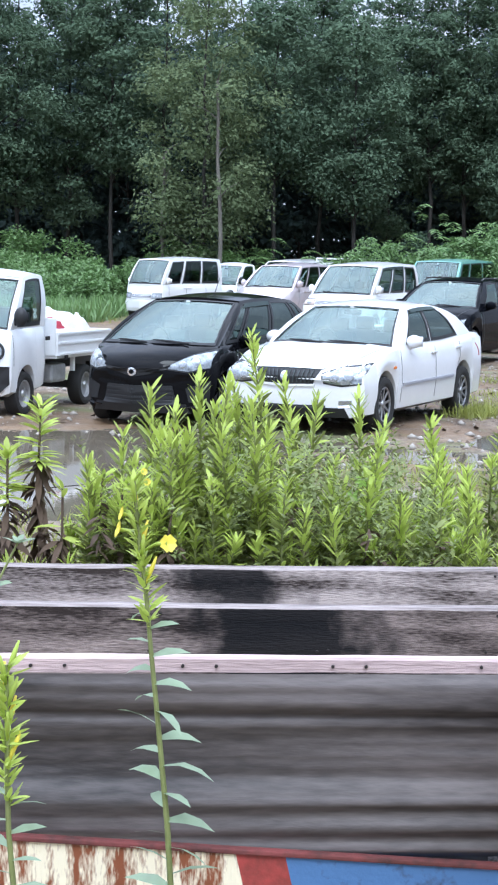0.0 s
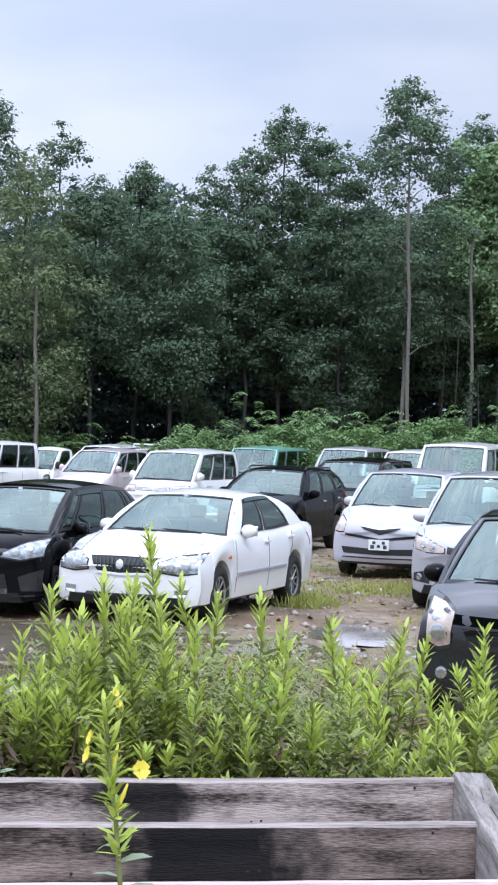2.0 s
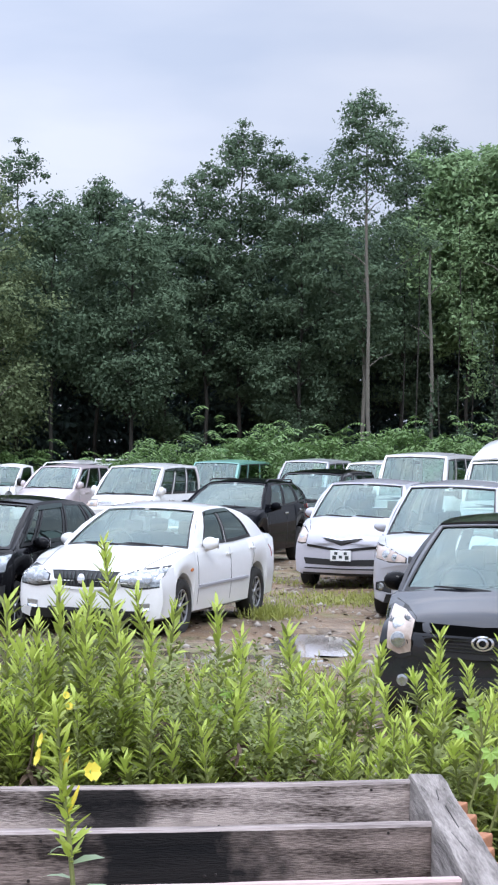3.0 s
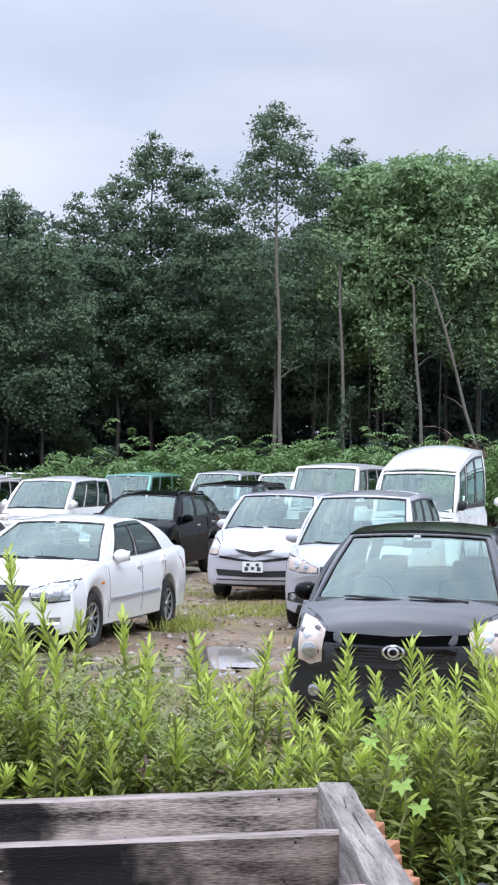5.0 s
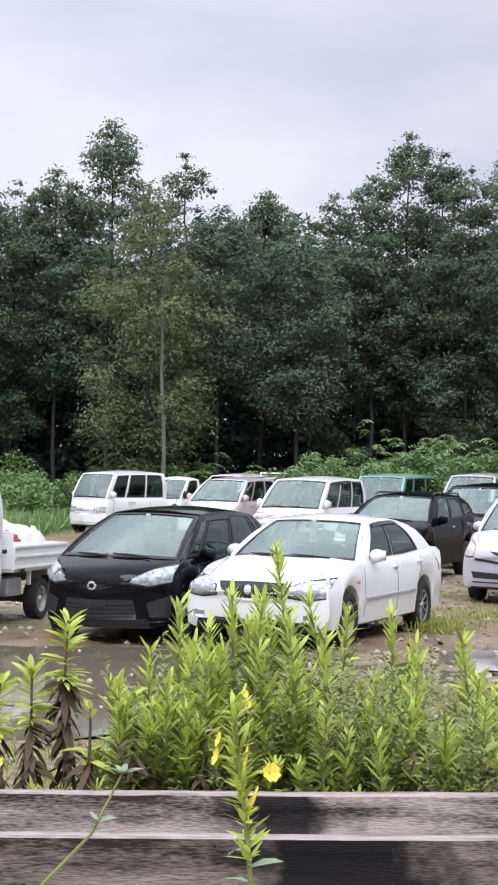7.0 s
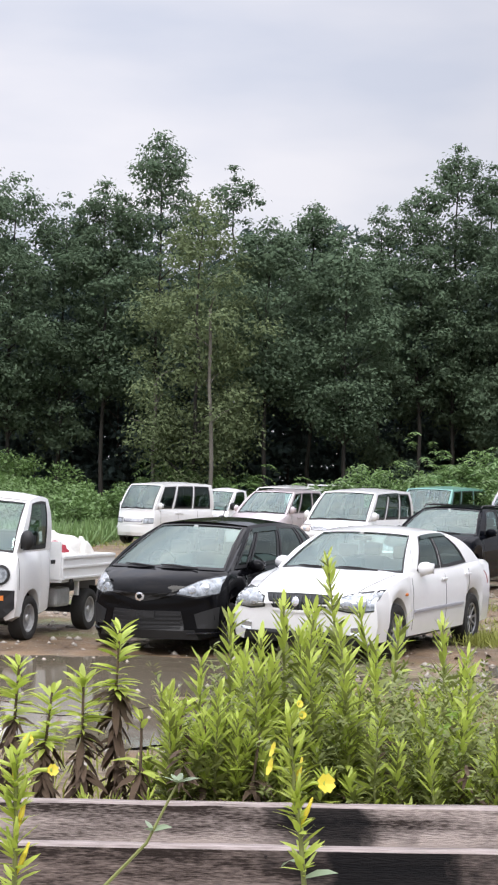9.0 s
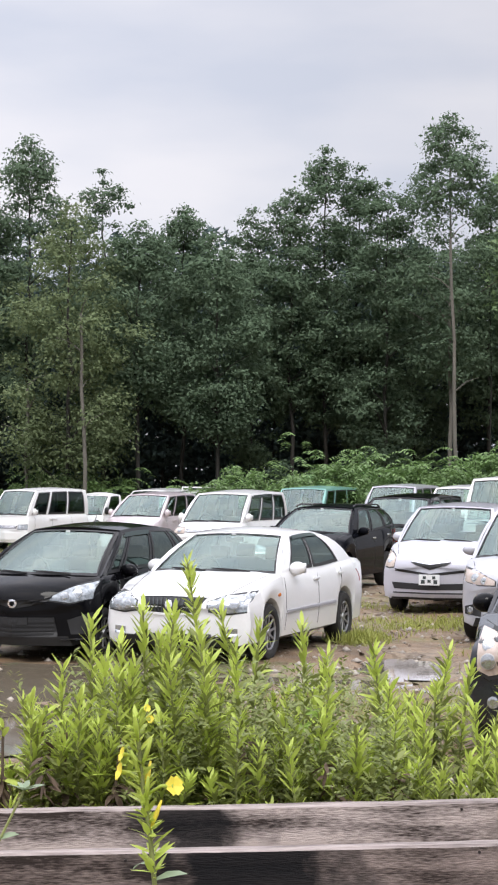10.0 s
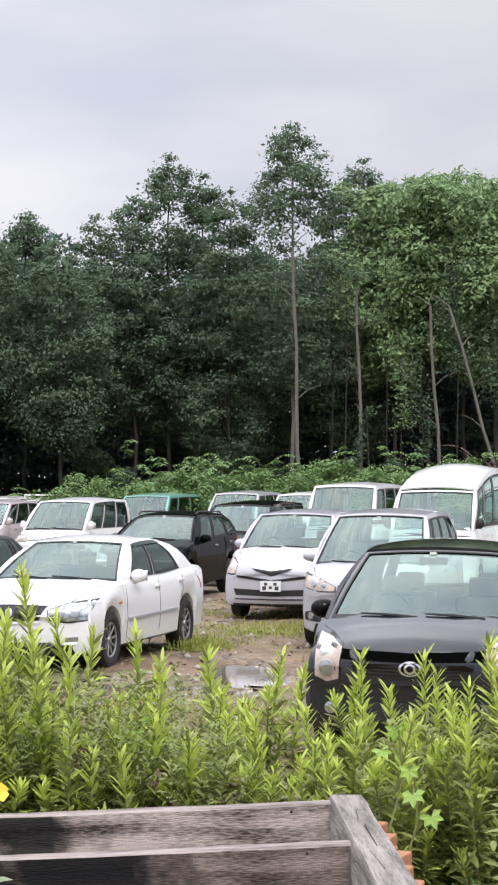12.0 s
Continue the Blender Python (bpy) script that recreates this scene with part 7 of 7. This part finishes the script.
def lot_grass():
    rng = np.random.default_rng(9)
    patches = [(1.3, 5.8, 1.1, 0.9, 1500, 0.16), (2.2, 6.6, 0.8, 0.5, 500, 0.14), (0.95, 3.2, 0.4, 0.5, 500, 0.22), (1.1, 2.6, 0.25, 0.4, 400, 0.25), (3.4, 2.2, 0.6, 1.0, 500, 0.12), (3.0, -4.5, 1.8, 2.2, 1800, 0.16), (-1.0, 8.5, 1.5, 0.6, 700, 0.14),
               (2.0, -9.3, 2.2, 1.2, 900, 0.22), (5.0, -10.2, 2.2, 1.3, 1800, 0.28), (-14, 27, 5, 3, 1500, 0.2)]
    pos, ln = [], []
    for x, y, a, b, n, h in patches:
        p = rng.normal(size=(n, 2)) * (a * 0.6, b * 0.6) + (x, y)
        pos.append(p)
        ln.append(h * rng.uniform(0.5, 1.3, n))
    p, ln = np.concatenate(pos), np.concatenate(ln)
    z = relief(p[:, 0], p[:, 1])
    base = np.stack([p[:, 0], p[:, 1], z - 0.01], 1)
    way = np.stack([rng.normal(0, 0.45, len(p)), rng.normal(0, 0.45, len(p)), np.ones(len(p))], 1)
    ob = new("lot_grass", blades_mesh("lot_grass", base, way, ln, 0.012 + 0 * ln, GRASS, 0.3, rng))
    tagged(ob, "short yellowish grass tufts growing in the mud", "grass", kind="stuff")


lot_grass()


def gravel():
    """Loose stones and litter on the mud."""
    rng = np.random.default_rng(14)
    count = 5200
    x, y = rng.uniform(-9, 7, count), rng.uniform(-9.5, 14, count)
    size = 0.012 + 0.05 * rng.uniform(0, 1, count) ** 4
    z = relief(x, y) + size * 0.15
    c = np.stack([x, y, z], 1)
    dirs = np.array([(1, 0, 0), (-1, 0, 0), (0, 1, 0), (0, -1, 0), (0, 0, 0.7), (0, 0, -0.7)])
    v = c[:, None] + dirs[None] * size[:, None, None] * rng.uniform(0.6, 1.4, (count, 6, 1))
    tri = np.array([(0, 2, 4), (2, 1, 4), (1, 3, 4), (3, 0, 4), (2, 0, 5), (1, 2, 5), (3, 1, 5), (0, 3, 5)])
    f = (np.arange(count)[:, None, None] * 6 + tri[None]).reshape(-1, 3)
    ob = new("gravel", mesh_from("gravel", v.reshape(-1, 3), f.tolist(), STONE, smooth=True))
    tagged(ob, "loose stones scattered over the muddy lot", "gravel", kind="stuff")
    count = 1500
    x, y = rng.uniform(-3, 6, count), rng.uniform(-8, 12, count)
    at = np.stack([x, y, relief(x, y) + 0.012], 1)
    ob = new("leaf_litter", leaves_mesh("leaf_litter", at, rng.uniform(0.05, 0.12, count), LEAF_DEAD, rng, 3.0))
    tagged(ob, "brown dead leaves lying on the mud", "leaf litter", kind="stuff")


gravel()


def long_grass():
    """Broad arching blades beside the bin."""
    rng = np.random.default_rng(31)
    for x, y, count in ((7.05, -13.75, 7), (7.3, -13.6, 5), (6.95, -14.2, 4)):
        ob = thing("grass_clump", pose(x, y, 0), "arching broad green grass blades beside the bin", "grass", "grass clumps")
        for k in range(count):
            w, h, out = rng.uniform(0, 6.28), rng.uniform(0.9, 1.45), rng.uniform(0.15, 0.55)
            verts, faces = [], []
            for j in range(9):
                t = j / 8
                c = Vector((math.cos(w) * out * t * t, math.sin(w) * out * t * t, h * (t - 0.42 * t**3)))
                s = Vector((-math.sin(w), math.cos(w), 0)) * 0.011 * (1 - t**2)
                verts += [c - s, c + s]
            faces = [(2 * j, 2 * j + 1, 2 * j + 3, 2 * j + 2) for j in range(8)]
            part("blade", mesh_from("blade", verts, faces, GRASS_LONG, smooth=True), None, ob)


long_grass()


def bare_branch():
    ob = thing("dry_branch", pose(3.55, -13.9, 0), "thin leafless dry branch standing among weeds", "branch")
    p = [Vector(v) for v in ((-0.25, 0, 0), (-0.05, 0.02, 0.55), (0.12, 0.0, 0.95), (0.24, 0.05, 1.15), (0.25, 0.05, 1.62))]
    lines = [(p, [0.013, 0.011, 0.009, 0.007, 0.004]), ([p[3], p[3] + Vector((0.25, 0.1, 0.0)), p[3] + Vector((0.55, 0.2, -0.03))], [0.005, 0.004, 0.002]),
             ([p[2], p[2] + Vector((-0.1, 0.05, 0.2)), p[2] + Vector((-0.12, 0.05, 0.35))], [0.005, 0.004, 0.002])]
    part("twig", tubes_mesh("twig", lines, STEM_BROWN, 6), None, ob)


bare_branch()
